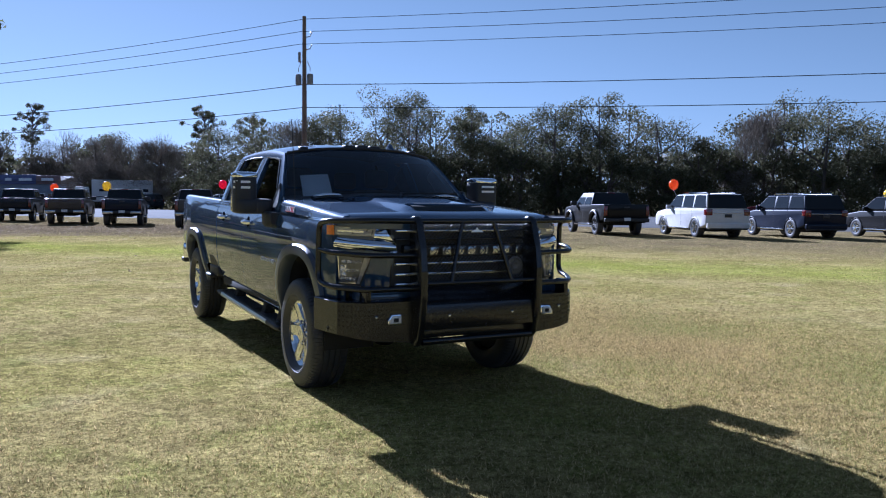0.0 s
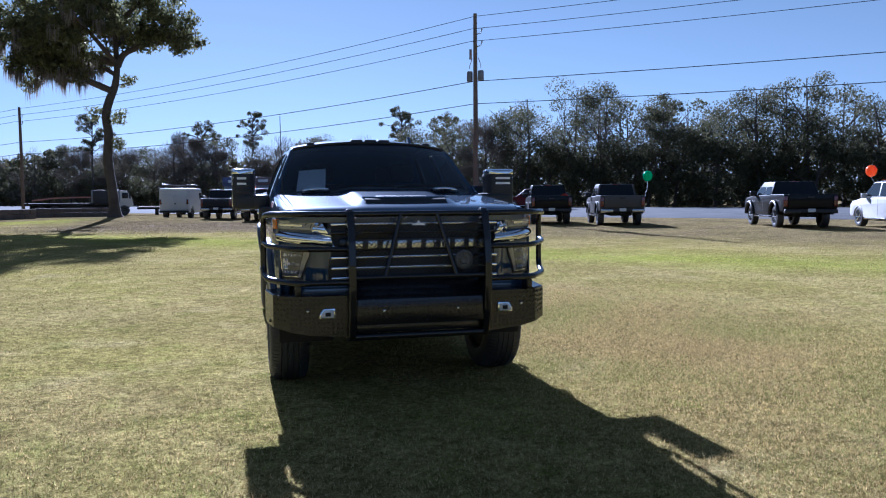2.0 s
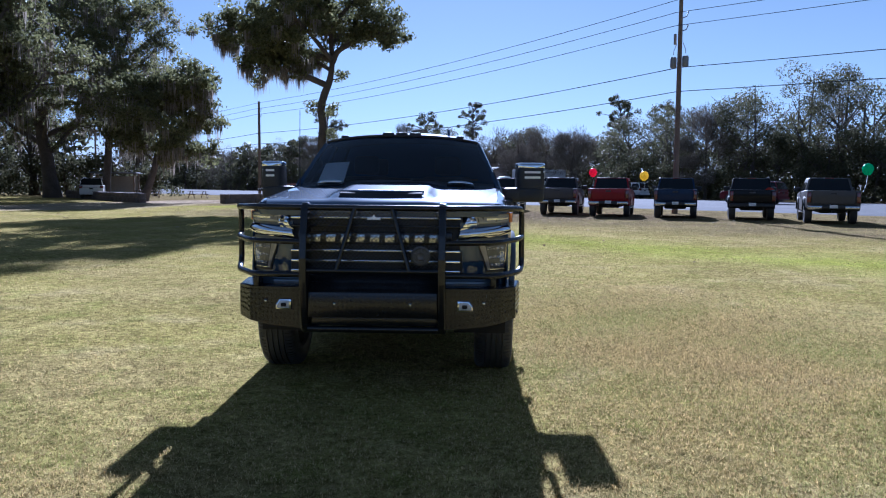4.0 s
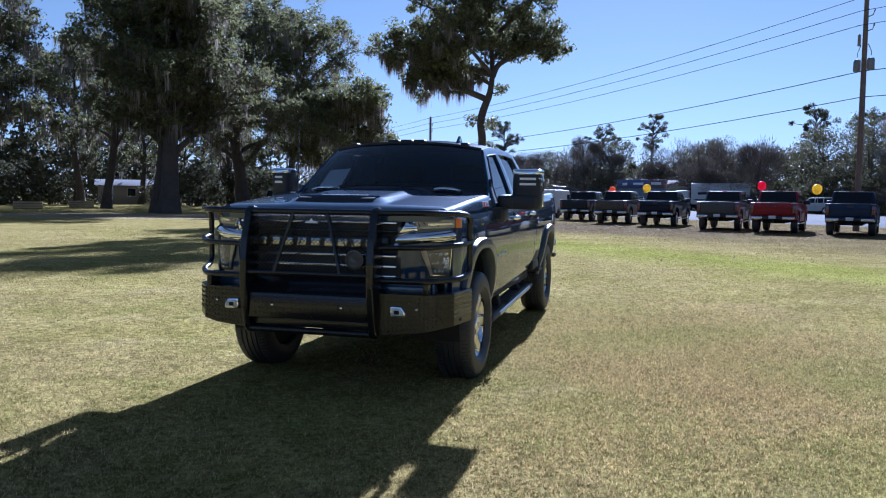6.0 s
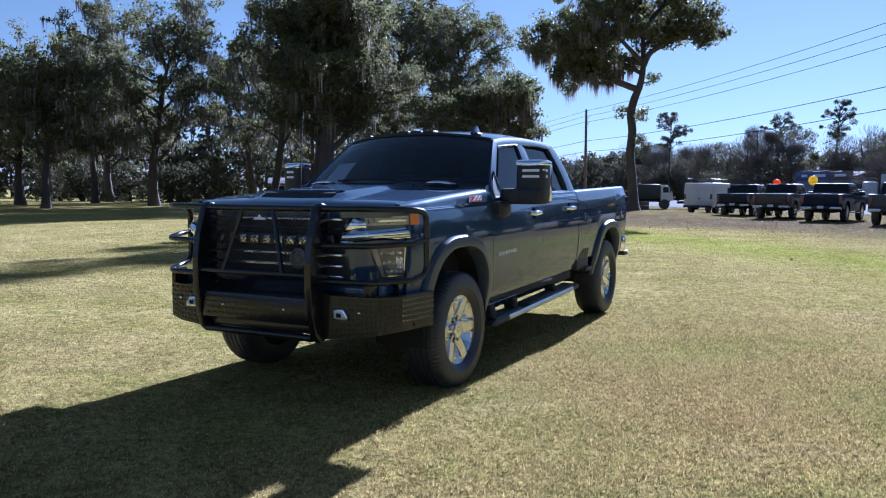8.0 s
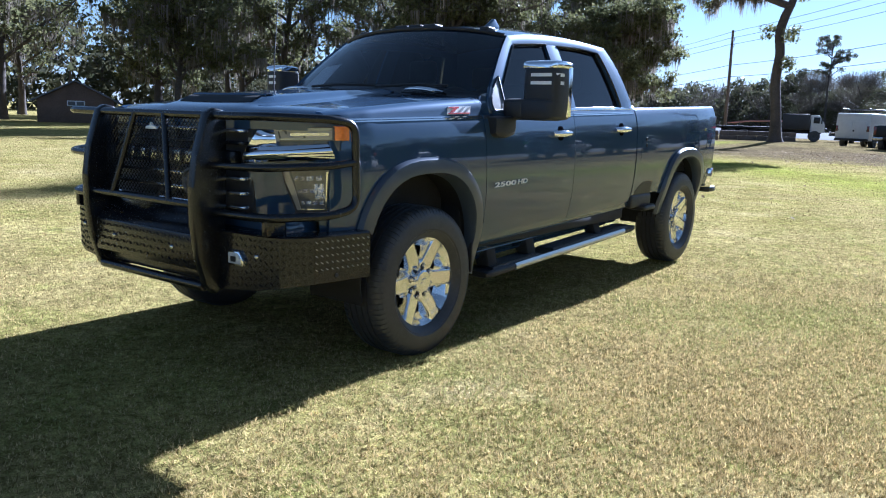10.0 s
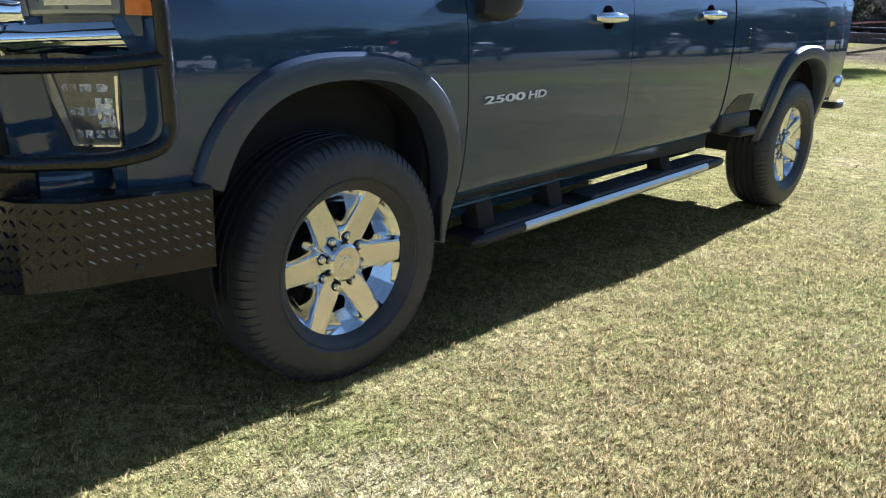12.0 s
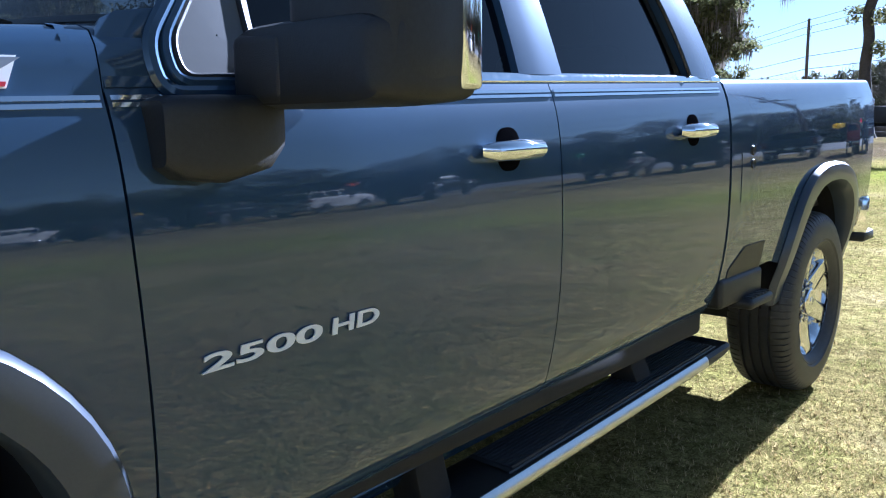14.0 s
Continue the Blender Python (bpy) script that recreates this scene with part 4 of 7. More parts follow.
    quarter = part("quarter_window", thick(bm, -0.004), quarter_glass, truck, "small dull grey quarter window")
    bm = bmesh.new()
    tube(bm, [gpt(y, z, s, 0.010) for y, z in loop + loop[:1]], 0.0075, 8)
    part("quarter_frame", bm, black_plastic, quarter)
    for wide, r, m in ((1.15, 0.0115, paint), (1.42, 0.0135, paint)):
        bm = bmesh.new()
        tube(bm, [gpt(0.800 + (y - 0.800) * (wide if y < 0.8 else 1.0), 1.44 + (z - 1.44) * (1 + (wide - 1) * 0.8), s, 0.008) for y, z in loop[:-3]], r, 8)
        part("quarter_frame", bm, m, quarter)
    # the door's top corner ahead of the quarter window
    bm = bmesh.new()
    fore = [(0.5765, 1.345), (0.5750, 1.375), (0.5750, 1.405), (0.580, 1.430), (0.592, 1.448), (0.620, 1.462)]
    aft = [(0.700, 1.345), (0.700, 1.372), (0.695, 1.400), (0.705, 1.425), (0.715, 1.455), (0.730, 1.478)]
    grid(bm, [[gpt(y0 + (y1 - y0) * f, z0 + (z1 - z0) * f - rake(y0), s, 0.006) for f in (0, 0.1, 0.4, 0.7, 1)] for (y0, z0), (y1, z1) in zip(fore, aft)])
    part("door_corner", thick(bm, -0.012), paint, truck)
    bm = bmesh.new()
    tube(bm, [gpt(0.853, 1.375, s, 0.004), gpt(0.856, 1.49, s, 0.004), gpt(0.86, 1.57, s, 0.004)], 0.009, 6)
    part("quarter_bar", bm, black_plastic, truck)

# roof, windshield and the back of the cab
ROOF_Y = fine_line(R_OUT, 12)


def over_roof(y, zn, n, bulge, crown):
    """A line of points across the cab from side to side."""
    half = green_x(zn)
    out = []
    for k in range(n + 1):
        u = -1 + 2 * k / n
        out.append((half * u, y - bulge * (1 - u * u), zn + rake(y) + crown * (1 - abs(u) ** 2.6)))
    return out


bm = bmesh.new()
grid(bm, [over_roof(y, z, 20, 0.13 * (1 - i / 12), 0.055 + 0.02 * math.sin(math.pi * i / 12)) for i, (y, z) in enumerate(ROOF_Y)])
part("roof", thick(bm, -0.02), paint, truck)
bm = bmesh.new()
grid(bm, [over_roof(y + 0.004, z, 20, 0.20 - 0.07 * i / 12, 0.055 * (0.2 + 0.8 * i / 12)) for i, (y, z) in enumerate(fine_line(A_OUT, 12)) if i > 1])
for v in bm.verts:
    v.co.x *= 0.975
part("windshield", bm, screen_glass, truck, "clear windshield reflecting the sky")
bm = bmesh.new()
grid(bm, [over_roof(y, z, 14, -0.03, 0.05 * (1 - i / 8)) for i, (y, z) in enumerate(fine_line(C_OUT, 8))])
part("cab_back", thick(bm, 0.02), paint, truck)
bm = bmesh.new()
grid(bm, [[(x * 0.93, y + 0.045, z) for x, y, z in over_roof(y, zz, 10, -0.03, 0.03)[1:-1]] for y, zz in fine_line(C_OUT, 8)[1:6]])
part("back_window", bm, window_glass, truck)
bm = bmesh.new()
ws = [over_roof(y, z, 20, 0.20 - 0.07 * i / 12, 0.055 * (0.2 + 0.8 * i / 12)) for i, (y, z) in enumerate(fine_line(A_OUT, 12))]
tube(bm, [(x * 0.975, y, z + 0.004) for x, y, z in ws[-1]], 0.012, 6)
part("windshield_seal", bm, black_plastic, truck)
# cab lights and antenna
for x in (-0.56, -0.13, 0.0, 0.13, 0.56):
    yf = 1.17 - 0.12 * (1 - (x / 0.74) ** 2)
    zf = 1.868 + rake(1.15) + 0.055 * (1 - abs(x / 0.74) ** 2.6)
    bm = boxes((x - (0.055 if abs(x) < 0.5 else 0.035), x + (0.055 if abs(x) < 0.5 else 0.035), yf + 0.02, yf + 0.12, zf - 0.01, zf + 0.024), bevel=0.010, seg=3)
    part("roof_marker_light", bm, black_plastic, truck, "smoked roof marker light")
bm = bmesh.new()
prism(bm, [(1.32, 1.95), (1.50, 1.955), (1.50, 1.975), (1.44, 2.02), (1.42, 2.02)], 0, 0.43, 0.455, 0.006)
part("antenna_fin", bm, paint, truck)

# whip antenna on the far fender
bm = bmesh.new()
tube(bm, [(-0.86, 0.50, 1.42), (-0.865, 0.52, 1.75), (-0.87, 0.56, 2.12)], [0.006, 0.004, 0.003], 6)
part("whip_antenna", bm, black_plastic, truck)

# ---- hood, cowl and scoop


def hood_z(x, y):
    u = (y + 0.9) / 1.45
    a = abs(x)
    z = 1.357 + interp(y, SHOULDER[:4]) + rake(y) + (0.020 + 0.014 * max(u, 0)) * (1 - min(a / 0.89, 1) ** 2.4)
    d = min(max((0.43 - a) / 0.07, 0), 1) * min(max((y + 0.80) / 0.2, 0), 1)
    z += 0.012 * d * d * (3 - 2 * d)
    # the raised centre with its intake at the front
    e = min(max((0.40 - 0.05 * (y + 0.6) - a) / 0.05, 0), 1) * min(max((y + 0.70) / 0.10, 0), 1)
    z += 0.024 * e * e * (3 - 2 * e) * (1 - 0.45 * min(max(y + 0.5, 0), 1))
    front = -0.90 + 0.10 * (a / 0.89) ** 2
    k = max(0.0, (front + 0.16 - y) / 0.16)
    return z - 0.070 * k * k


bm = bmesh.new()
xs = [-0.89 + 1.78 * k / 44 for k in range(45)]
rows = []
for k in range(25):
    row = []
    for x in xs:
        y0 = -0.90 + 0.10 * (x / 0.89) ** 2
        y = y0 + (0.56 - 0.16 * (1 - (x / 0.89) ** 2) - y0) * (k / 24)
        row.append((x * interp(y, TAPER), y, hood_z(x, y)))
    rows.append(row)
grid(bm, rows)
hood = part("hood", thick(bm, -0.02), paint, truck, smooth=50)
bm = bmesh.new()
grid(bm, [[(u * 0.31, y + 0.02 * u * u, hood_z(u * 0.31, y + 0.02 * u * u) + 0.005) for u in np.linspace(-1, 1, 17)] for y in (-0.70, -0.675, -0.65, -0.625, -0.60)])
part("scoop_opening", thick(bm, 0.010), dark_under, hood, "black air intake slot")
bm = bmesh.new()
grid(bm, [[(u * 0.32, y + 0.02 * u * u, hood_z(u * 0.32, y + 0.02 * u * u) + up) for u in np.linspace(-1, 1, 17)] for y, up in ((-0.605, 0.005), (-0.597, 0.014), (-0.575, 0.014), (-0.54, 0.001))])
part("scoop_lip", thick(bm, 0.006), paint, hood)
bm = bmesh.new()
grid(bm, [[(u * 0.20, y + 0.02 * u * u, hood_z(u * 0.20, y) + 0.004) for u in np.linspace(-1, 1, 9)] for y in (-0.47, -0.44)])
part("scoop_vent", thick(bm, 0.006), black_plastic, hood)
for s in (1, -1):
    bm = bmesh.new()
    grid(bm, [[(s * x, 0.40 + dy + 0.12 * x, hood_z(x, 0.42) + 0.012 + dz) for x in (0.46, 0.54, 0.62, 0.70)] for dy, dz in ((-0.06, 0.0), (-0.02, 0.012), (0.03, 0.014), (0.07, 0.004))])
    vent = part("cowl_vent", thick(bm, 0.01), black_gloss, truck, "glossy black cowl vent, louvres chromed and rounded for sun glints")
    # louvres as arched chrome bars, added so that a sun glint always shows
    for k in range(4):
        dy = -0.05 + 0.030 * k
        bm = bmesh.new()
        tube(bm, [(s * x, 0.405 + dy + 0.12 * x, hood_z(x, 0.42) + 0.026 + 0.010 * math.sin(math.pi * (x - 0.46) / 0.24) + 0.006 * math.sin(math.pi * k / 3)) for x in (0.475, 0.50, 0.54, 0.58, 0.62, 0.66, 0.69)], [0.004, 0.008, 0.0095, 0.0095, 0.0095, 0.008, 0.004], 10)
        part("louvre", bm, chrome, vent)
bm = bmesh.new()
grid(bm, [[(x * 0.88, 0.52 - 0.16 * (1 - x * x) + dy, hood_z(x * 0.88, 0.5 - 0.16 * (1 - x * x)) - 0.012 + dz) for x in np.linspace(-1, 1, 17)] for dy, dz in ((-0.03, -0.02), (0.05, 0.0), (0.14, 0.02), (0.22, 0.05))])
cowl = part("cowl", thick(bm, -0.015), black_plastic, truck)
for x0 in (-0.45, 0.15):
    bm = bmesh.new()
    tube(bm, [(x0, 0.50, 1.50), (x0 + 0.30, 0.475, 1.515), (x0 + 0.58, 0.52, 1.51)], 0.009, 6)
    part("wiper", bm, black_plastic, truck)

# ---- front end
PLAN = [(0.0, -0.955), (0.5, -0.945), (0.62, -0.928), (0.76, -0.892), (0.86, -0.822), (0.93, -0.732), (0.967, -0.65), (0.982, -0.56)]


# how far the lamps' hollow lies behind the plan
DISH = [(0.60, 0.0), (0.65, 0.012), (0.70, 0.060), (0.74, 0.070), (0.80, 0.055), (0.87, 0.028), (0.94, 0.0)]


def front_y(x, dish):
    return interp(x, PLAN) + (interp(x, DISH) if dish else 0.0)


def face_strip(x0, x1, z0, z1, s, out, t, n=12, round_edge=0.0, dish=False):
    """A strip of the front end that follows its plan from x0 to x1, out metres proud."""
    bm = bmesh.new()
    rows = []
    for k in range(n + 1):
        x = x0 + (x1 - x0) * k / n
        y = front_y(x, dish)
        dx, dy = 0.01, front_y(x + 0.005, dish) - front_y(x - 0.005, dish)
        ln = math.hypot(dx, dy)
        nx, ny = dy / ln, -dx / ln
        row = []
        for f in np.linspace(0, 1, 6):
            o = out - round_edge * (2 * f - 1) ** 2
            row.append((s * (x + nx * o), y + ny * o + 0.10 * max(0.0, 1.1 - z0 - (z1 - z0) * f), z0 + (z1 - z0) * f))
        rows.append(row)
    grid(bm, rows)
    return thick(bm, t)


def face_patch(inner, outer, z0, z1, s, base, t, bulge=0.0, rise=0.0, dish=True):
    """A patch of the front end between two edges, each a function of the height from 0 to 1; rise lifts its outer end."""
    bm = bmesh.new()
    rows = []
    for f in np.linspace(0, 1, 9):
        x0, x1 = inner(f), outer(f)
        out = base + bulge * (math.sin(math.pi * f) - 1)
        row = []
        for k in range(9):
            x = x0 + (x1 - x0) * k / 8
            dy = (front_y(x + 0.005, dish) - front_y(x - 0.005, dish)) / 0.01
            ln = math.hypot(1, dy)
            z = z0 + (z1 - z0) * f + rise * (x - 0.80)
            row.append((s * (x + dy / ln * out), front_y(x, dish) - out / ln + 0.10 * max(0.0, 1.1 - z), z))
        rows.append(row)
    grid(bm, rows)
    return thick(bm, t)


bm = boxes((-0.60, 0.60, -0.88, -0.72, 0.72, 1.24), (-0.84, 0.84, -0.76, -0.55, 0.72, 1.24), bevel=0.03)
part("radiator_support", bm, dark_under, truck)
grille = part("grille", boxes((-0.62, 0.62, -0.92, -0.89, 0.80, 1.24), bevel=0.01), black_plastic, truck, "black grille with bright horizontal bars")
for z, h, m in ((1.225, 0.018, chrome), (1.165, 0.016, black_gloss), (0.990, 0.020, chrome), (0.916, 0.020, chrome), (0.846, 0.018, chrome)):
    part("grille_bar", boxes((-0.605, 0.605, -0.985, -0.92, z - h / 2, z + h / 2), bevel=0.006), m, grille)
centre_bar = part("grille_centre_bar", boxes((-0.55, 0.55, -1.0, -0.93, 1.035, 1.125), bevel=0.012), black_gloss, grille)
for k in range(9):
    x = -0.42 + k * 0.105
    bm = bmesh.new()
    prism(bm, [(x - 0.036, 1.052), (x + 0.030, 1.052), (x + 0.036, 1.108), (x - 0.030, 1.108)], 1, -1.006, -0.999, 0.002)
    part("raised_block", bm, polished, centre_bar, "plain bright raised block")
for s in (1, -1):
    part("fascia_upper", face_strip(0.0, 0.965, 1.236, 1.315, s, -0.004, -0.02, 18, round_edge=0.0), paint, truck)
    lamp = part("headlight", face_patch(lambda f: 0.710 - 0.016 * f, lambda f: 0.950, 1.183, 1.250, s, 0.012, -0.05, rise=0.05), lens_dark, truck, "slim upper headlight with a bright inner frame")
    part("bezel_upper", face_strip(0.60, 0.965, 1.140, 1.194, s, 0.002, -0.03, 18, dish=True), paint, truck)
    for z0, z1 in ((1.188, 1.198), (1.232, 1.244)):
        part("daylight_strip", face_patch(lambda f: 0.726 - 0.25 * (z0 - 1.188), lambda f: 0.944, z0, z1, s, 0.0145, -0.004, rise=0.05), lens_clear, lamp)
    part("reflector_bar", face_patch(lambda f: 0.785, lambda f: 0.936, 1.208, 1.222, s, 0.0150, -0.004, rise=0.05), polished, lamp, "bright light bar")
    part("reflector_bowl", face_patch(lambda f: 0.734 - 0.010 * f, lambda f: 0.944, 1.198, 1.232, s, 0.0135, -0.004, rise=0.05), lamp_frame_grey, lamp)
    part("lamp_frame", face_patch(lambda f: 0.710 - 0.016 * f, lambda f: 0.727 - 0.014 * f, 1.183, 1.250, s, 0.0150, -0.010, rise=0.05), lamp_frame_grey, lamp)
    part("turn_lamp", face_strip(0.949, 0.972, 1.192, 1.260, s, 0.018, -0.04, 8), amber, lamp, "amber turn lamp")
    part("chrome_bar", face_patch(lambda f: 0.575 + 0.03 * f, lambda f: 0.950 - 0.015 * f, 1.088, 1.160, s, 0.032, -0.05, 0.020, rise=0.10, dish=False), chrome, truck, "thick chrome bar under the headlight")
    part("chrome_wing", face_patch(lambda f: 0.580 + 0.070 * f ** 0.7, lambda f: 0.722 - 0.020 * f, 1.138, 1.238, s, 0.022, -0.03, 0.012, rise=0.05), chrome, truck, "chrome wing inside the headlight")
    part("bezel", face_strip(0.60, 0.955, 0.79, 1.090, s, 0.004, -0.03, 20, dish=True), paint, truck)
    low = part("lower_headlight", face_patch(lambda f: 0.800 - 0.064 * f, lambda f: 0.924 + 0.012 * f, 0.841, 1.040, s, 0.010, -0.03, rise=0.05), lamp_bowl, truck, "tall lower headlight with a grey bowl and bright reflectors")
    part("lamp_frame", face_patch(lambda f: 0.800 - 0.064 * f, lambda f: 0.820 - 0.046 * f, 0.844, 1.038, s, 0.0140, -0.012, rise=0.05), lamp_frame_grey, low)
    part("lamp_edge", face_patch(lambda f: 0.790 - 0.064 * f, lambda f: 0.800 - 0.064 * f, 0.836, 1.044, s, 0.0140, -0.016, rise=0.05), black_plastic, low)
    foil = np.random.default_rng(9)
    for z0, x0 in ((0.990, 0.790), (0.928, 0.806), (0.868, 0.822)):
        for k in range(4):
            xa, xb = x0 + (0.918 - x0) * (k + 0.14) / 4, x0 + (0.918 - x0) * (k + 0.84) / 4
            bm = face_patch(lambda f: xa, lambda f: xb, z0, z0 + 0.021, s, 0.0125, -0.003, rise=0.05)
            for v in bm.verts:
                v.co.y += 0.005 * foil.random()
            part("reflector", bm, lamp_facets, low, "small bright reflector cell", smooth=0)
    bm = face_patch(lambda f: 0.884, lambda f: 0.918, 0.896, 0.974, s, 0.0122, -0.002, rise=0.05)
    for v in bm.verts:
        v.co.y += 0.004 * foil.random()
    part("reflector", bm, lamp_facets, low, "bright crumpled-looking reflector", smooth=0)
    part("lamp_trim", face_patch(lambda f: 0.812, lambda f: 0.920, 0.8445, 0.850, s, 0.0135, -0.004, rise=0.05), polished, low)
    part("lamp_trim", face_patch(lambda f: 0.919 + 0.011 * f, lambda f: 0.9225 + 0.011 * f, 0.850, 1.032, s, 0.0135, -0.004, rise=0.05), polished, low)
    part("lamp_lip", face_patch(lambda f: 0.788, lambda f: 0.926, 0.828, 0.843, s, 0.014, -0.02, rise=0.05), black_plastic, low)
    part("fascia_side", face_strip(0.90, 0.976, 0.72, 1.24, s, -0.006, -0.02, 8), paint, truck)
part("fascia_lower", boxes((-0.86, 0.86, -0.92, -0.70, 0.66, 0.80), bevel=0.03), paint, truck)

# ---- steel bumper and grille guard
BUMP = [(0.43, -1.050), (0.78, -1.030), (0.90, -0.995), (1.005, -0.875), (1.05, -0.525)]
BLOW = [0.430, 0.463, 0.485, 0.505, 0.502]
bumper = part("front_bumper", boxes((-0.454, 0.454, -1.150, -1.02, 0.535, 0.715), (-0.454, 0.454, -1.09, -0.98, 0.47, 0.545), bevel=0.010), black_gloss, truck, "black diamond-plate steel bumper")
bm = bmesh.new()
prism(bm, [(-1.145, 0.714), (-1.02, 0.714), (-0.965, 0.835), (-0.98, 0.835)], 0, -0.454, 0.454, 0.004)
part("bumper_shelf", bm, black_gloss, bumper)


def lug(bm, c, u, v, w, size, turn):
    """One raised lozenge of tread plate at c, on the plane of u and v, with the normal w."""
    a = u * math.cos(turn) + v * math.sin(turn)
    b = v * math.cos(turn) - u * math.sin(turn)
    low = [bm.verts.new(c + a * size), bm.verts.new(c + b * size * 0.22), bm.verts.new(c - a * size), bm.verts.new(c - b * size * 0.22)]
    ridge = [bm.verts.new(c + a * size * 0.6 + w * 0.0042), bm.verts.new(c - a * size * 0.6 + w * 0.0042)]
    for f in ((low[0], low[1], ridge[0]), (low[1], ridge[1], ridge[0]), (low[1], low[2], ridge[1]), (low[2], low[3], ridge[1]), (low[3], ridge[0], ridge[1]), (low[3], low[0], ridge[0])):
        bm.faces.new(f)


def plate_lugs(bm, p, q, z0, z1, z2, z3, step=0.031, size=0.0125, one_way=False):
    """Lozenges over a plate from p to q (plan points), z0..z1 at p and z2..z3 at q."""
    p, q = Vector((*p, 0)), Vector((*q, 0))
    u = (q - p).normalized()
    w = Vector((u.y, -u.x, 0))
    if w.y > 0.3:
        w = -w
    n = int((q - p).length / step)
    for i in range(n):
        f = (i + 0.5) / n
        lo, hi = z0 + (z2 - z0) * f, z1 + (z3 - z1) * f
        m = int((hi - lo) / step)
        for j in range(m):
            c = p.lerp(q, f) + Vector((0, 0, lo + (hi - lo) * (j + 0.5) / m)) + w * 0.0006
            lug(bm, c, u, Vector((0, 0, 1)), w, size, -0.6 if one_way else 0.75 if (i + j) % 2 else -0.75)


for s in (1, -1):
    bm = bmesh.new()
    rows = []
    for (x, y), zl in zip(BUMP, BLOW):
        ye = BUMP[-1][1] - 0.001
        rows.append([(s * (x - 0.05), min(y + 0.11, ye), zl), (s * x, y, zl), (s * x, y, zl + 0.11), (s * x, y, 0.730), (s * (x - 0.008), min(y + 0.012, ye), 0.738), (s * (x - 0.06), min(y + 0.13, ye), 0.742)])
    grid(bm, rows)
    wing = part("bumper_wing", thick(bm, -0.006), black_gloss, bumper, smooth=20)
    bm = bmesh.new()
    ends = bmesh.new()
    for (a, b), za, zb in zip(zip(BUMP, BUMP[1:]), BLOW, BLOW[1:]):
        plate_lugs(ends if a[0] > 0.9 else bm, (s * a[0], a[1]), (s * b[0], b[1]), za + (0.01 if a[0] < 0.9 else 0.05), 0.725, zb + (0.01 if a[0] < 0.9 else 0.05), 0.725, one_way=a[0] > 0.9)
    lugs = part("tread_pattern", bm, black_gloss, wing, smooth=0)
    lugs["kind"] = "stuff"
    # the end plates' lugs take the pale colour that imitates glints
    lugs = part("tread_pattern", ends, glint_plate, wing, smooth=0)
    lugs["kind"] = "stuff"
    # bolt on the end plate, fog lamp and parking sensors
    bm = bmesh.new()
    lathe(bm, [(-0.004, 0.0), (-0.004, 0.013), (0.006, 0.013), (0.008, 0.0)], 6)
    bmesh.ops.transform(bm, matrix=pose(s * 1.022, -0.74, 0.535, 0, 0, 0 if s > 0 else 180), verts=bm.verts)
    part("plate_bolt", bm, black_plastic, bumper)
    bm = bmesh.new()
    prism(bm, [(s * 0.588, 0.574), (s * 0.700, 0.574), (s * 0.700, 0.606), (s * 0.672, 0.648), (s * 0.588, 0.648)], 1, -1.058, -0.98, 0.006)
    fog = part("fog_lamp", bm, chrome, bumper, "small bright fog lamp with a cut corner")
    bm = bmesh.new()
    prism(bm, [(s * 0.600, 0.584), (s * 0.690, 0.584), (s * 0.690, 0.604), (s * 0.667, 0.638), (s * 0.600, 0.638)], 1, -1.065, -1.04, 0.004)
    part("fog_lens", bm, fog_glass, fog)
    part("fog_bulb", boxes((s * 0.622, s * 0.660, -1.070, -1.06, 0.594, 0.622), bevel=0.004), dark_under, fog)
    for x, y in ((0.264, -1.150), (0.776, -1.031)):
        bm = bmesh.new()
        bmesh.ops.create_uvsphere(bm, u_segments=12, v_segments=8, radius=0.012, matrix=Matrix.Translation((s * x, y, 0.632)))
        part("parking_sensor", bm, polished, bumper)
    # upright plates
    outline = [(-1.12, 1.25), (-1.10, 1.31), (-1.06, 1.335), (-1.005, 1.325), (-0.985, 1.27), (-0.99, 0.95), (-1.0, 0.76), (-1.0, 0.50), (-1.02, 0.425), (-1.07, 0.41), (-1.12, 0.45), (-1.165, 0.60), (-1.188, 0.78), (-1.190, 0.95), (-1.165, 1.11)]
    bm = bmesh.new()
    prism(bm, outline, 0, s * 0.455, s * 0.507, 0.010, 3)
    upright = part("guard_upright", bm, black_gloss, truck, "broad black steel guard upright")
    bm = bmesh.new()
    loop = [(s * 0.48, -1.06, 1.297), (s * 0.86, -1.05, 1.300), (s * 1.035, -0.79, 1.295), (s * 1.055, -0.65, 1.275), (s * 1.060, -0.64, 0.865), (s * 1.035, -0.79, 0.835), (s * 0.86, -1.05, 0.825), (s * 0.48, -1.07, 0.825)]
    tube(bm, rounded(loop, 0.10, 6), 0.021, 12)
    loop_bar = part("headlight_loop", bm, black_gloss, truck, "bent black tube round the headlight")
    bm = bmesh.new()
    tube(bm, rounded([(s * 0.48, -1.09, 1.056), (s * 0.86, -1.06, 1.062), (s * 1.035, -0.79, 1.075), (s * 1.058, -0.645, 1.090)], 0.10, 6), 0.019, 12)
    part("cross_tube", bm, black_gloss, loop_bar)
    part("loop_bracket", boxes((s * 0.82, s * 0.86, -1.04, -0.92, 0.735, 0.84), bevel=0.006), black_gloss, loop_bar)
bm = bmesh.new()
plate_lugs(bm, (-0.415, -1.150), (0.415, -1.150), 0.550, 0.705, 0.550, 0.705)
part("tread_pattern", bm, black_gloss, bumper, smooth=0)["kind"] = "stuff"
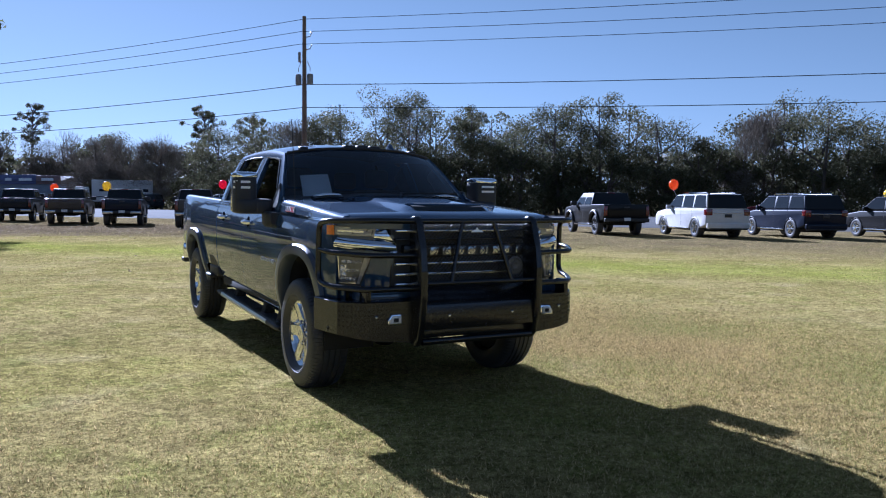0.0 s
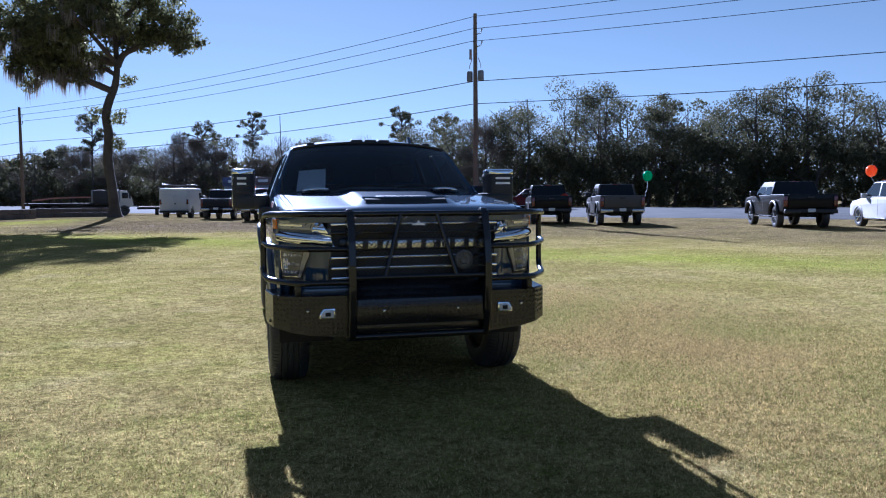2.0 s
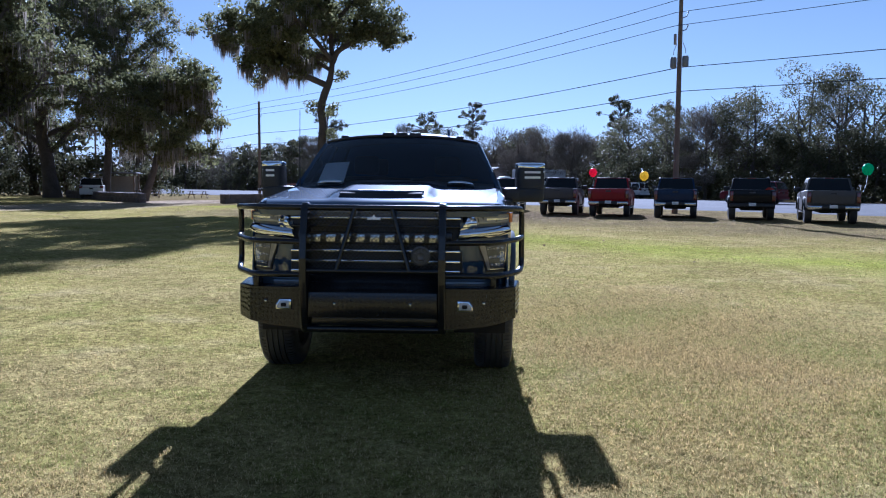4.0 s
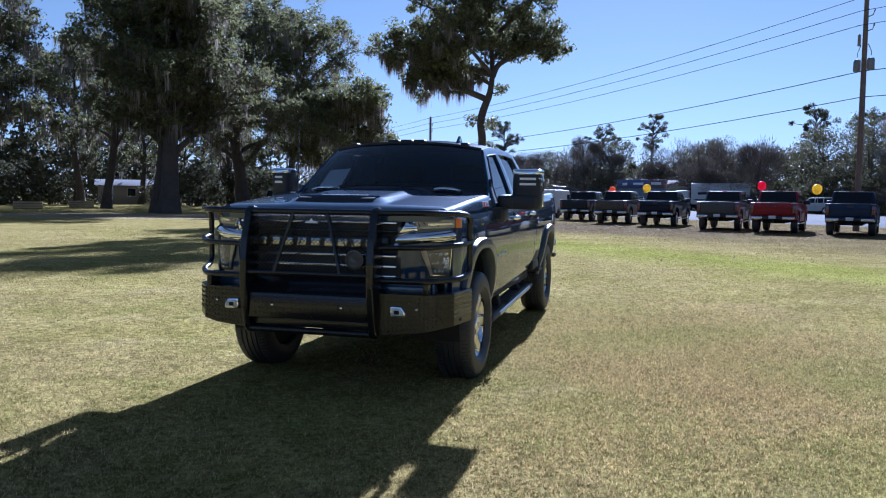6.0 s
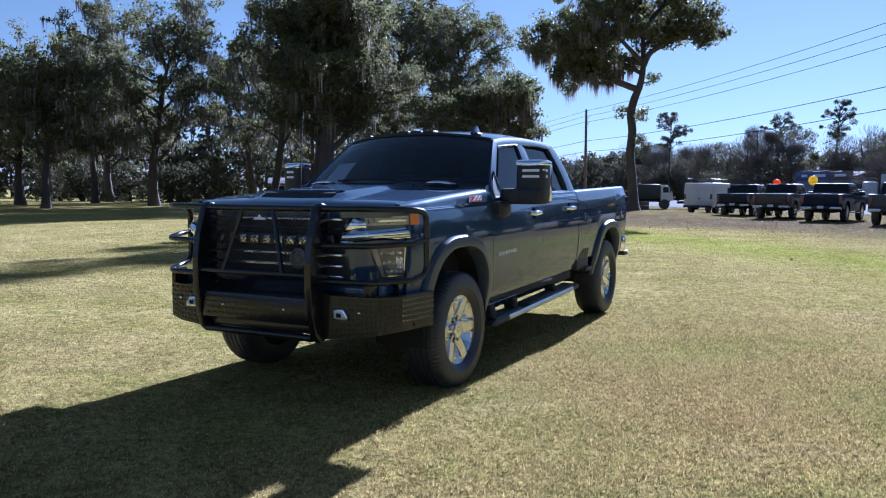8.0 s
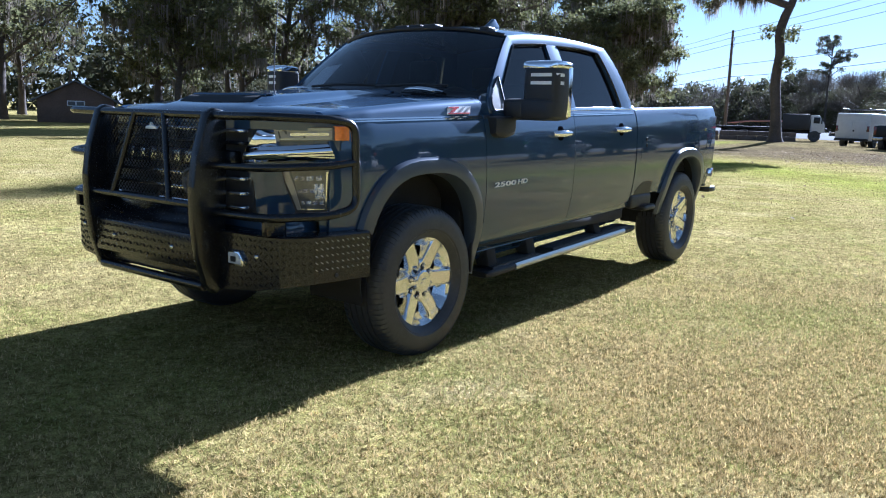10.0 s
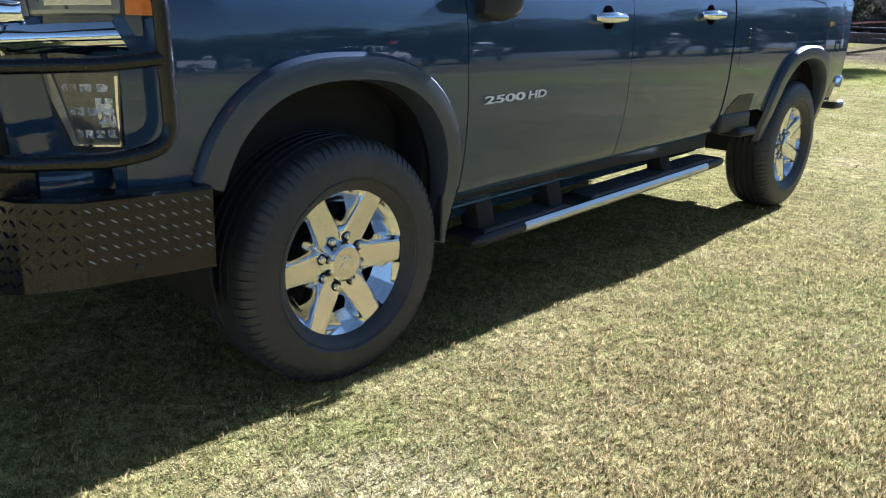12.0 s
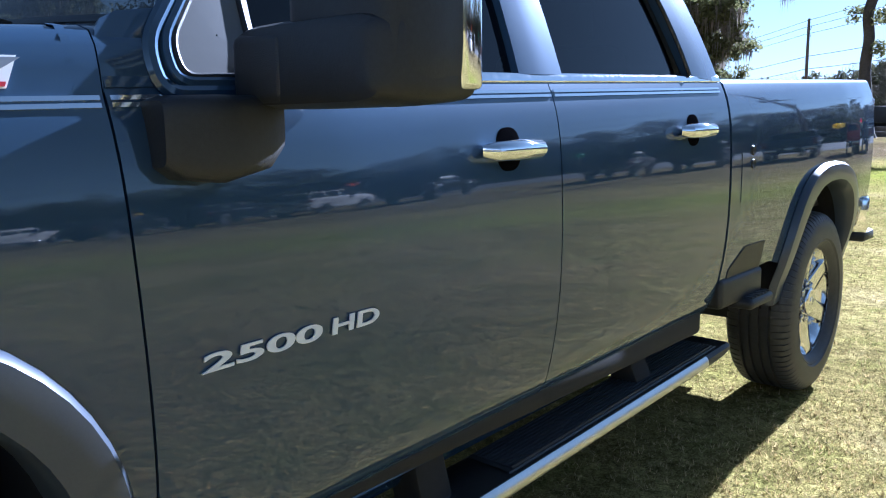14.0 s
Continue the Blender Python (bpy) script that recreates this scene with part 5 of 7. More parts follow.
for name, z, y, r in (("guard_top_tube", 1.297, -1.075, 0.021), ("guard_middle_tube", 0.862, -1.15, 0.019), ("guard_bottom_tube", 0.447, -1.105, 0.024)):
    bm = bmesh.new()
    tube(bm, [(-0.46, y, z), (0.46, y, z)], r, 12)
    part(name, bm, black_gloss, truck)
for s in (1, -1):
    bm = bmesh.new()
    tube(bm, [(s * 0.13, -1.085, 1.295), (s * 0.255, -1.155, 0.864)], 0.016, 10)
    part("guard_diagonal", bm, black_gloss, truck)
bm = bmesh.new()
z0, z1, x1, step = 0.872, 1.285, 0.455, 0.030
k = -int((x1 * 2 + 0.4) / step)
while k * step < x1 * 2 + 0.4:
    c = k * step
    for d in (1, -1):
        # line x = c + d * (z - z0), cut to the frame
        ts = [max(0.0, (-x1 - c) / d if d > 0 else (c - x1)), min(z1 - z0, (x1 - c) / d if d > 0 else (c + x1))]
        if ts[1] - ts[0] > 0.01:
            tube(bm, [(c + d * ts[0], -1.062 - 0.002 * d, z0 + ts[0]), (c + d * ts[1], -1.062 - 0.002 * d, z0 + ts[1])], 0.0026, 4, cap=False)
    k += 1
mesh_screen = part("guard_mesh", bm, black_gloss, truck, "black expanded-metal screen")
bm = bmesh.new()
lathe(bm, [(0.0, 0.0), (0.0, 0.062), (0.006, 0.069), (0.010, 0.060), (0.010, 0.056), (0.003, 0.050), (0.003, 0.034), (0.009, 0.028), (0.009, 0.020), (0.004, 0.014), (0.004, 0.0)], 32)
for k in range(5):
    a = math.pi / 2 + k * math.tau / 5
    tube(bm, [(0.006, 0.026 * math.cos(a), 0.026 * math.sin(a)), (0.006, 0.054 * math.cos(a), 0.054 * math.sin(a))], [0.007, 0.004], 6)
bmesh.ops.transform(bm, matrix=pose(0.33, -1.073, 0.965, 0, 0, -90), verts=bm.verts)
part("guard_medallion", bm, steel_dark, mesh_screen, "dull grey round medallion")
bm = bmesh.new()
prism(bm, [(-0.05, 1.215), (0.05, 1.215), (0.04, 1.228), (0.012, 1.232), (0.0, 1.25), (-0.012, 1.232), (-0.04, 1.228)], 1, -1.080, -1.066, 0.002)
part("guard_badge", bm, white_trim, mesh_screen, "plain bright badge plate")

# ---- wheels
TYRE = [(-0.115, 0.258), (-0.135, 0.275), (-0.146, 0.310), (-0.146, 0.350), (-0.140, 0.385), (-0.130, 0.408), (-0.118, 0.420), (-0.100, 0.4275)]
for g in (-0.062, -0.021, 0.021, 0.062):
    TYRE += [(g - 0.0065, 0.431), (g - 0.0045, 0.422), (g + 0.0045, 0.422), (g + 0.0065, 0.431)]
TYRE += [(-h, r) for h, r in reversed(TYRE[2:8])]
TYRE = [(h * 1.05, r if r < 0.3 else 0.3 + (r - 0.3) * 1.045) for h, r in TYRE]
TYRE += [(0.146, 0.302), (0.148, 0.299), (0.142, 0.287), (0.130, 0.272), (0.115, 0.258)]
bm = bmesh.new()
rows = []
PITCH = 84
for p in range(PITCH):
    for off, cut in ((0.0, 0), (0.72, 0), (0.76, 1), (0.96, 1)):
        a = 2 * math.pi * (p + off) / PITCH
        row = []
        for h, r in TYRE:
            if cut and 0.072 < abs(h) < 0.142 and r > 0.40:
                r -= 0.0065
            row.append((h, r * math.cos(a), r * math.sin(a)))
        rows.append(row)
grid(bm, rows, close_u=True)
tyre_ob = part("tyre", bm, rubber, None, "black road tyre with grooved tread", smooth=28)
bm = bmesh.new()
lathe(bm, [(0.062, 0.236), (0.085, 0.243), (0.102, 0.258), (0.108, 0.265), (0.116, 0.272), (0.122, 0.276), (0.126, 0.272), (0.122, 0.266), (0.112, 0.261)], 72)
rim_ob = part("rim", bm, polished, None, "polished six-spoke alloy wheel", smooth=30)
spoke_bm = bmesh.new()
# stations of one spoke and half a window on each side: radius, height, half width, window depth
stations = [(0.062, 0.078, 0.026, 0.004), (0.100, 0.083, 0.0435, 0.006), (0.116, 0.0855, 0.0455, 0.010), (0.128, 0.0875, 0.0455, 0.020), (0.138, 0.089, 0.0450, 0.040), (0.148, 0.091, 0.0445, 0.058), (0.165, 0.093, 0.0435, 0.064), (0.185, 0.096, 0.0425, 0.064), (0.205, 0.099, 0.0415, 0.064), (0.217, 0.101, 0.0405, 0.056), (0.228, 0.1035, 0.0400, 0.036), (0.242, 0.106, 0.0395, 0.020), (0.254, 0.108, 0.0390, 0.010), (0.266, 0.111, 0.0385, 0.002)]
vs = []
for r, h, w, d in stations:
    edge = r * 0.5
    g = min(0.013 + 0.03 * max(0.0, r - 0.2), (edge - w) * 0.75)
    half = [(0.0, 0.0), (w * 0.6, 0.0), (w - 0.0012, 0.0), (w + 0.0010, min(d, 0.0015)), (w + g * 0.45, d * 0.40), (w + g * 0.85, d * 0.80), (w + g, d), (edge, d)]
    line = [(-u, k) for u, k in half[:0:-1]] + half
    vs.append([(spoke_bm.verts.new((h - k, u, math.sqrt(r * r - u * u))), k) for u, k in line])
for i in range(len(vs) - 1):
    for j in range(len(vs[0]) - 1):
        q = (vs[i][j], vs[i + 1][j], vs[i + 1][j + 1], vs[i][j + 1])
        if min(k for v, k in q) < 0.057 or j not in (0, len(vs[0]) - 2):
            spoke_bm.faces.new([v for v, k in q])
spoke_ob = part("spoke", spoke_bm, polished, rim_ob, smooth=52)
for k in range(1, 6):
    c = spoke_ob.copy()
    scene.collection.objects.link(c)
    c.parent = rim_ob
    c.matrix_basis = pose(0, 0, 0, 60 * k, 0, 0)
bm = bmesh.new()
lathe(bm, [(0.02, 0.118), (0.060, 0.116), (0.068, 0.108), (0.070, 0.072), (0.094, 0.070), (0.108, 0.066), (0.113, 0.058), (0.112, 0.0)], 48)
part("hub_cap", bm, polished, rim_ob, smooth=30)
bm = bmesh.new()
prism(bm, [(-0.026, -0.009), (-0.010, -0.009), (-0.013, -0.020), (0.009, -0.020), (0.012, -0.009), (0.028, -0.009), (0.026, 0.009), (0.010, 0.009), (0.013, 0.020), (-0.009, 0.020), (-0.012, 0.009), (-0.028, 0.009)], 0, 0.111, 0.115, 0.001)
part("cap_emblem", bm, chrome, rim_ob, "plain raised shape on the hub cap")
lug_bm = bmesh.new()
lathe(lug_bm, [(0.055, 0.0135), (0.090, 0.0135), (0.098, 0.010), (0.100, 0.0)], 12, centre=(0, 0.0910, 0))
lug_ob = part("lug_nut", lug_bm, polished, rim_ob, smooth=30)
# raised dark disc round each nut, in place of a pocket's shade
pocket_bm = bmesh.new()
lathe(pocket_bm, [(0.060, 0.020), (0.0835, 0.020), (0.0850, 0.018), (0.0850, 0.0)], 14, centre=(0, 0.0895, 0))
pocket_ob = part("lug_pocket", pocket_bm, dark_under, rim_ob, smooth=30)
for k in range(1, 8):
    for o in (lug_ob, pocket_ob):
        c = o.copy()
        scene.collection.objects.link(c)
        c.parent = rim_ob
        c.matrix_basis = pose(0, 0, 0, 45 * k, 0, 0)
# iron brake disc with its caliper
bm = bmesh.new()
lathe(bm, [(-0.06, 0.05), (-0.06, 0.185), (-0.03, 0.185), (-0.03, 0.12), (0.03, 0.115), (0.045, 0.05)], 40)
box(bm, -0.075, -0.015, -0.05, 0.05, 0.12, 0.205, 0.01)
disc_ob = part("brake_disc", bm, steel_dark, None)
# barrel coloured black to give the shade between the spokes
bm = bmesh.new()
lathe(bm, [(-0.115, 0.05), (-0.115, 0.245), (-0.10, 0.250), (0.03, 0.236), (0.064, 0.238)], 40)
drum_ob = part("wheel_barrel", bm, dark_under, None)
for s in (1, -1):
    for wy, wz, roll in ((0.018, 0.380, 30), (3.995, 0.414, 5)):
        w = new("wheel")
        w.parent = truck
        w.matrix_basis = pose(s * (0.866 if wy < 1 else 0.848), wy, wz, 0, 0, 0 if s > 0 else 180) @ pose(0, 0, 0, roll, 0, 0)
        for o in (tyre_ob, disc_ob, drum_ob):
            c = o.copy()
            scene.collection.objects.link(c)
            c.parent = w
        copy = copy_thing(rim_ob, Matrix())
        copy.parent = w
for o in (tyre_ob, disc_ob, drum_ob, *rim_ob.children_recursive, rim_ob):
    bpy.data.objects.remove(o)

# ---- mirrors
def mirror_shell(sections, s, power=0.42, n=28):
    """A rounded shell through sections of (y, x0, x1, z0, z1), closed at both ends."""
    bm = bmesh.new()
    rows = []
    for y, x0, x1, z0, z1 in sections:
        cx, cz, hx, hz = (x0 + x1) / 2, (z0 + z1) / 2, (x1 - x0) / 2, (z1 - z0) / 2
        row = []
        for k in range(n):
            a = math.tau * (k + 0.5) / n
            c, q = math.cos(a), math.sin(a)
            row.append((s * (cx + hx * math.copysign(abs(c) ** power, c)), y, cz + hz * math.copysign(abs(q) ** power, q)))
        rows.append(row)
    grid(bm, rows, close_v=True)
    bm.verts.ensure_lookup_table()
    bm.faces.new([bm.verts[k] for k in range(n)])
    bm.faces.new([bm.verts[len(bm.verts) - n + k] for k in range(n)])
    return bm


for s, reach in ((1, 0.020), (-1, -0.045)):
    bm = mirror_shell(((0.625, 0.95, 1.035, 1.225, 1.325), (0.65, 0.94, 1.055, 1.205, 1.333), (0.72, 0.93, 1.062, 1.197, 1.335), (0.80, 0.93, 1.062, 1.215, 1.335), (0.835, 0.94, 1.045, 1.245, 1.33)), s, 0.35)
    part("mirror_base", bm, black_plastic, truck)
    part("mirror_arm", boxes((s * 0.985, s * 1.12, 0.775, 0.90, 1.318, 1.432), bevel=0.018, seg=3), black_plastic, truck)
    xo = 1.335 + reach
    bm = mirror_shell(((0.790, 1.135, xo - 0.035, 1.345, 1.620), (0.800, 1.115, xo - 0.015, 1.325, 1.640), (0.825, 1.100, xo - 0.004, 1.318, 1.652), (0.87, 1.090, xo, 1.316, 1.656), (0.955, 1.085, xo, 1.318, 1.652), (0.968, 1.095, xo - 0.008, 1.330, 1.642)), s, 0.30, 36)
    head = part("mirror_head", bm, black_plastic, truck, "large black towing mirror")
    bm = mirror_shell(((0.778, 1.040, xo - 0.06, 1.330, 1.425), (0.785, 0.99, xo - 0.03, 1.318, 1.438), (0.81, 0.962, xo - 0.008, 1.312, 1.446), (0.90, 0.965, xo - 0.004, 1.312, 1.440), (0.96, 1.0, xo - 0.004, 1.318, 1.430)), s, 0.30, 36)
    part("mirror_lower_shell", bm, black_plastic, head)
    bm = mirror_shell(((0.786, 1.135, xo - 0.040, 1.628, 1.655), (0.797, 1.105, xo - 0.012, 1.624, 1.668), (0.83, 1.090, xo + 0.002, 1.622, 1.676), (0.90, 1.085, xo + 0.005, 1.624, 1.676), (0.955, 1.088, xo + 0.004, 1.628, 1.668)), s, 0.35, 28)
    part("mirror_cap", bm, chrome, head, "bright chrome mirror cap")
    bm = boxes((s * (xo - 0.018), s * (xo + 0.004), 0.925, 0.972, 1.335, 1.645), bevel=0.010, seg=3)
    part("mirror_edge", bm, chrome, head)
    for z in (1.530, 1.578):
        bm = bmesh.new()
        grid(bm, [[(s * x, y, zz) for x, y in ((1.165, 0.788), (xo - 0.05, 0.788), (xo - 0.016, 0.800), (xo - 0.001, 0.835), (xo + 0.0015, 0.865))] for zz in (z, z + 0.020)])
        part("marker_strip", thick(bm, 0.004, (s * 1.2, 0.9, z)), white_trim, head, "pale marker strip")
    part("mirror_glass", boxes((s * 1.105, s * (xo - 0.02), 0.964, 0.974, 1.345, 1.632), bevel=0.003), chrome, head)

# ---- running boards, bed steps, bed, tail
def lift(y):
    """The running board's rise towards the rear."""
    return 0.040 * (y - 1.05)


for s in (1, -1):
    bm = bmesh.new()
    cut = ((0.775, 0.300), (0.925, 0.292), (0.952, 0.300), (0.964, 0.318), (0.963, 0.335), (0.950, 0.348), (0.79, 0.352), (0.772, 0.342), (0.770, 0.310))
    rows = []
    for y, k in ((0.712, 0.55), (0.725, 0.80), (0.76, 0.95), (0.82, 1.0), (1.3, 1.0), (2.0, 1.0), (2.84, 1.0), (2.95, 0.96), (3.01, 0.84), (3.03, 0.6)):
        rows.append([(s * (0.775 + (x - 0.775) * (0.80 + 0.20 * k)), y, 0.327 + (z - 0.327) * k + lift(y)) for x, z in cut])
    grid(bm, rows, close_v=True)
    for e in (rows[0], rows[-1]):
        bm.faces.new([bm.verts.new(q) for q in e])
    board = part("running_board", bm, black_plastic, truck, "black running board with a chrome edge", smooth=35)
    bm = bmesh.new()
    grid(bm, [[(s * x, y, z + lift(y)) for x, z in ((0.950, 0.2975), (0.9655, 0.310), (0.9680, 0.320), (0.9665, 0.336), (0.955, 0.349))] for y in (1.05, 1.5, 2.1, 2.79)])
    part("chrome_edge", thick(bm, 0.003, (0, 1.9, 0.3)), brushed, board)
    for y0, y1 in ((0.80, 1.42), (1.60, 2.92)):
        bm = bmesh.new()
        grid(bm, [[(s * x, y, z + lift(y)) for x, z in ((0.790, 0.351), (0.793, 0.356), (0.935, 0.353), (0.938, 0.347))] for y in (y0, y1)])
        pad = part("step_pad", bm, rubber, board)
        for k in range(10):
            x = 0.797 + k * 0.0140
            bm = bmesh.new()
            grid(bm, [[(s * xx, y, z + lift(y)) for xx, z in ((x, 0.353), (x + 0.001, 0.360), (x + 0.0065, 0.360), (x + 0.0075, 0.353))] for y in (y0 + 0.02, y1 - 0.02)])
            part("tread_rib", bm, rubber, pad)
    for y in (0.86, 1.36, 2.42):
        bm = bmesh.new()
        prism(bm, [(0.905, 0.352 + lift(y)), (0.80, 0.345 + lift(y)), (0.76, 0.50), (0.80, 0.56), (0.86, 0.56), (0.875, 0.47)], 1, y - 0.055, y + 0.055, 0.014)
        if s < 0:
            for v in bm.verts:
                v.co.x = -v.co.x
        part("step_bracket", bm, dark_under, board)
    bm = boxes((s * 0.86, s * 0.985, 2.84, 3.25, 0.585, 0.70), (s * 0.86, s * 1.03, 3.03, 3.27, 0.555, 0.60), bevel=0.02, seg=3)
    pocket = along_side([(2.90 + k * 0.042, 0.56 + rake(3.0)) for k in range(9)], [(2.90 + k * 0.042, (0.66 + 0.075 * min(k / 3, 1)) + rake(3.0)) for k in range(9)], s, 0.003, 0.006, 3)
    part("step_pocket", pocket, black_plastic, truck, "black corner pocket ahead of the rear wheel")
    corner = part("bed_step", bm, black_plastic, truck, "black corner step ahead of the rear wheel")
    for k in range(6):
        part("tread_rib", boxes((s * 0.93, s * 1.02, 3.055 + k * 0.035, 3.07 + k * 0.035, 0.599, 0.606), bevel=0.002), rubber, corner)
    # fuel door on the driver side, tail lamps, bed rails
    part("tail_lamp", boxes((s * 0.80, s * 0.965, 4.84, 4.90, 1.02, 1.40), bevel=0.02), red_lens, truck, "red tail lamp")
bm = along_side([(2.93 + k * 0.04, 0.985) for k in range(6)], [(2.93 + k * 0.04, 1.165) for k in range(6)], 1, 0.0022, 0.003)
part("fuel_door", bm, paint, truck)
# two small black dots, one above the other, on the fuel door
for z in (1.10, 1.05):
    bm = bmesh.new()
    lathe(bm, [(side_x(1.07) + 0.001, 0.0), (side_x(1.07) + 0.008, 0.016), (side_x(1.07) - 0.002, 0.020)], 16, centre=(0, 3.03, z + rake(3.0)))
    part("fuel_cap", bm, black_plastic, truck)
bed = part("bed_box", boxes((-0.85, 0.85, 2.84, 4.84, 0.84, 0.90), (-0.86, -0.82, 2.84, 4.84, 0.9, 1.42), (0.82, 0.86, 2.84, 4.84, 0.9, 1.42), (-0.85, 0.85, 2.84, 2.88, 0.9, 1.42), bevel=0.006), black_plastic, truck, "black-lined cargo bed")
part("tailgate", boxes((-0.80, 0.80, 4.80, 4.90, 0.90, 1.47), bevel=0.02, seg=3), paint, truck)
bm = bmesh.new()
prism(bm, [(-1.0, 4.78), (-0.95, 4.98), (-0.6, 5.06), (0.6, 5.06), (0.95, 4.98), (1.0, 4.78), (0.9, 4.76), (-0.9, 4.76)], 2, 0.66, 0.86, 0.02, 3)
part("rear_bumper", bm, chrome, truck, "chrome rear bumper")
for s in (1, -1):
    part("bumper_foot", boxes((s * 0.70, s * 0.99, 4.78, 4.97, 0.61, 0.67), bevel=0.02), black_plastic, truck)

# ---- badges
def lettering(name, text, width, height, m, mat, parent, label):
    """Flat raised letters, fitted to a width and height in metres."""
    cu = bpy.data.curves.new(name, "FONT")
    cu.body, cu.extrude, cu.align_x, cu.offset = text, 0.012, "LEFT", 0.022
    tmp = new("tmp_text", cu)
    bpy.context.view_layer.update()
    me = bpy.data.meshes.new_from_object(tmp.evaluated_get(bpy.context.evaluated_depsgraph_get()))
    bpy.data.objects.remove(tmp)
    co = np.empty(len(me.vertices) * 3, np.float32)
    me.vertices.foreach_get("co", co)
    co = co.reshape(-1, 3)
    lo, hi = co.min(0), co.max(0)
    co = (co - lo) / (hi - lo) * (width, height, 0.003)
    co[:, 0] += co[:, 1] * 0.18
    me.vertices.foreach_set("co", co.ravel())
    me.materials.append(mat)
    me.update()
    ob = new(name, me)
    ob.parent = parent
    ob.matrix_basis = m
    ob["label"] = label
    return ob


for text, y0, w in (("2500", 0.678, 0.250), ("HD", 0.953, 0.120)):
    lettering("model_lettering", text, w, 0.031, pose(1.0045, y0, 0.888 + 0.03 * (y0 - 0.68), 90, -1.7, 90), white_trim, truck, "bright raised model letters on the door")
    lettering("model_lettering", text, w, 0.031, pose(-1.0045, 1.72 - y0, 0.90 - 0.03 * (y0 - 0.68), 90, 1.7, -90), white_trim, truck, "bright raised model letters on the door")
for s in (1, -1):
    def badge_at(y, zn, out):
        return (s * (0.9615 - (zn - 1.348) * 0.25 + out), y + (zn - 1.348) * 0.45, zn + rake(y))

    bm = bmesh.new()
    grid(bm, [[badge_at(y, zn, 0.001) for y in (0.215, 0.30, 0.40, 0.440)] for zn in (1.345, 1.368, 1.390)])
    plate = part("fender_badge", thick(bm, 0.004), white_trim, truck, "slanted silver fender badge with red bars")
    for y0, y1, za, zb, m in ((0.222, 0.436, 1.3475, 1.3535, badge_red), (0.222, 0.318, 1.3800, 1.3875, badge_red), (0.236, 0.272, 1.3555, 1.3785, badge_red), (0.318, 0.344, 1.3560, 1.3870, badge_grey), (0.378, 0.404, 1.3560, 1.3870, badge_grey)):
        bm = bmesh.new()
        grid(bm, [[badge_at(y + (zb - za) * (1.3 if zb - za > 0.01 else 0) * f, zn, 0.005) for y in (y0, y1)] for f, zn in ((0, za), (1, zb))])
        part("badge_bar", thick(bm, 0.004), m, plate)

# ---- cabin
part("cab_floor", boxes((-0.93, 0.93, 0.55, 2.80, 0.50, 0.60), bevel=0.02), dark_under, truck)
part("firewall", boxes((-0.90, 0.90, 0.45, 0.548, 0.50, 1.36), bevel=0.02), dark_under, truck)
part("engine_block", boxes((-0.78, 0.78, -0.70, 0.448, 0.62, 1.22), bevel=0.04), dark_under, truck)
for s in (1, -1):
    part("door_lining", boxes((s * 0.85, s * 0.93, 0.62, 2.78, 0.6, 1.36), bevel=0.01), cloth, truck)
part("dashboard", boxes((-0.85, 0.85, 0.55, 0.98, 1.05, 1.42), bevel=0.06, seg=4), black_plastic, truck)
for x in (-0.42, 0.42):
    for y in (1.45, 2.35):
        seat = part("seat", boxes((x - 0.27, x + 0.27, y - 0.25, y + 0.25, 0.70, 0.98), (x - 0.26, x + 0.26, y + 0.16, y + 0.32, 0.95, 1.55), bevel=0.05, seg=3), cloth, truck)
        part("headrest", boxes((x - 0.13, x + 0.13, y + 0.22, y + 0.31, 1.57, 1.76), bevel=0.04, seg=3), cloth, seat)
bm = bmesh.new()
ring = [(0.42 + 0.19 * math.cos(a), 1.08 - 0.06 * math.sin(a), 1.33 + 0.18 * math.sin(a)) for a in np.linspace(0, 2 * math.pi, 25)]
tube(bm, ring, 0.016, 8, cap=False)
part("steering_wheel", bm, black_plastic, truck)
bm = bmesh.new()
rows = []
for i, (y, zn) in enumerate(fine_line(A_OUT, 48)):
    row = []
    for x in (-0.74, -0.68, -0.62, -0.55, -0.49):
        u = min(abs(x) / green_x(zn), 1.0)
        z = zn + rake(y) + 0.055 * (0.2 + 0.8 * i / 48) * (1 - u ** 2.6) - 0.014
        row.append((x * (1 - 0.3 * (z - 1.45)), y + 0.012 - (0.20 - 0.07 * i / 48) * (1 - u * u), z))
    if 1.452 < row[2][2] < 1.672:
        rows.append(row)
grid(bm, rows)
part("window_sheet", bm, thin_paper, truck, "white paper sheet behind the windshield")

# ---- frame and axles
bm = boxes((-0.50, -0.40, -0.95, 4.85, 0.52, 0.66), (0.40, 0.50, -0.95, 4.85, 0.52, 0.66), (-0.45, 0.45, 1.0, 1.9, 0.45, 0.62), (-0.62, -0.2, 2.0, 3.0, 0.46, 0.72), bevel=0.02)
for wy in (0.0, 3.985):
    tube(bm, [(-0.75, wy, 0.42), (0.75, wy, 0.42)], 0.055, 10)
    bmesh.ops.create_uvsphere(bm, u_segments=16, v_segments=10, radius=0.17, matrix=Matrix.Translation((0.1 if wy > 1 else -0.25, wy, 0.40)))
part("chassis", bm, dark_under, truck)

# ---------------------------------------------------------------- the row of parked vehicles
HEAD = 20.0
far_glass = material("dark_car_glass", (0.012, 0.014, 0.017), 0.06, vary=0.1, scale=2, fine=20, spec=0.22)
plate_white = material("plate", (0.7, 0.7, 0.7), 0.5, vary=0.1)


def car_paint(name, colour):
    return material(name, colour, 0.45, coat=0.22, spec=0.08, vary=0.08, scale=4, fine=300)


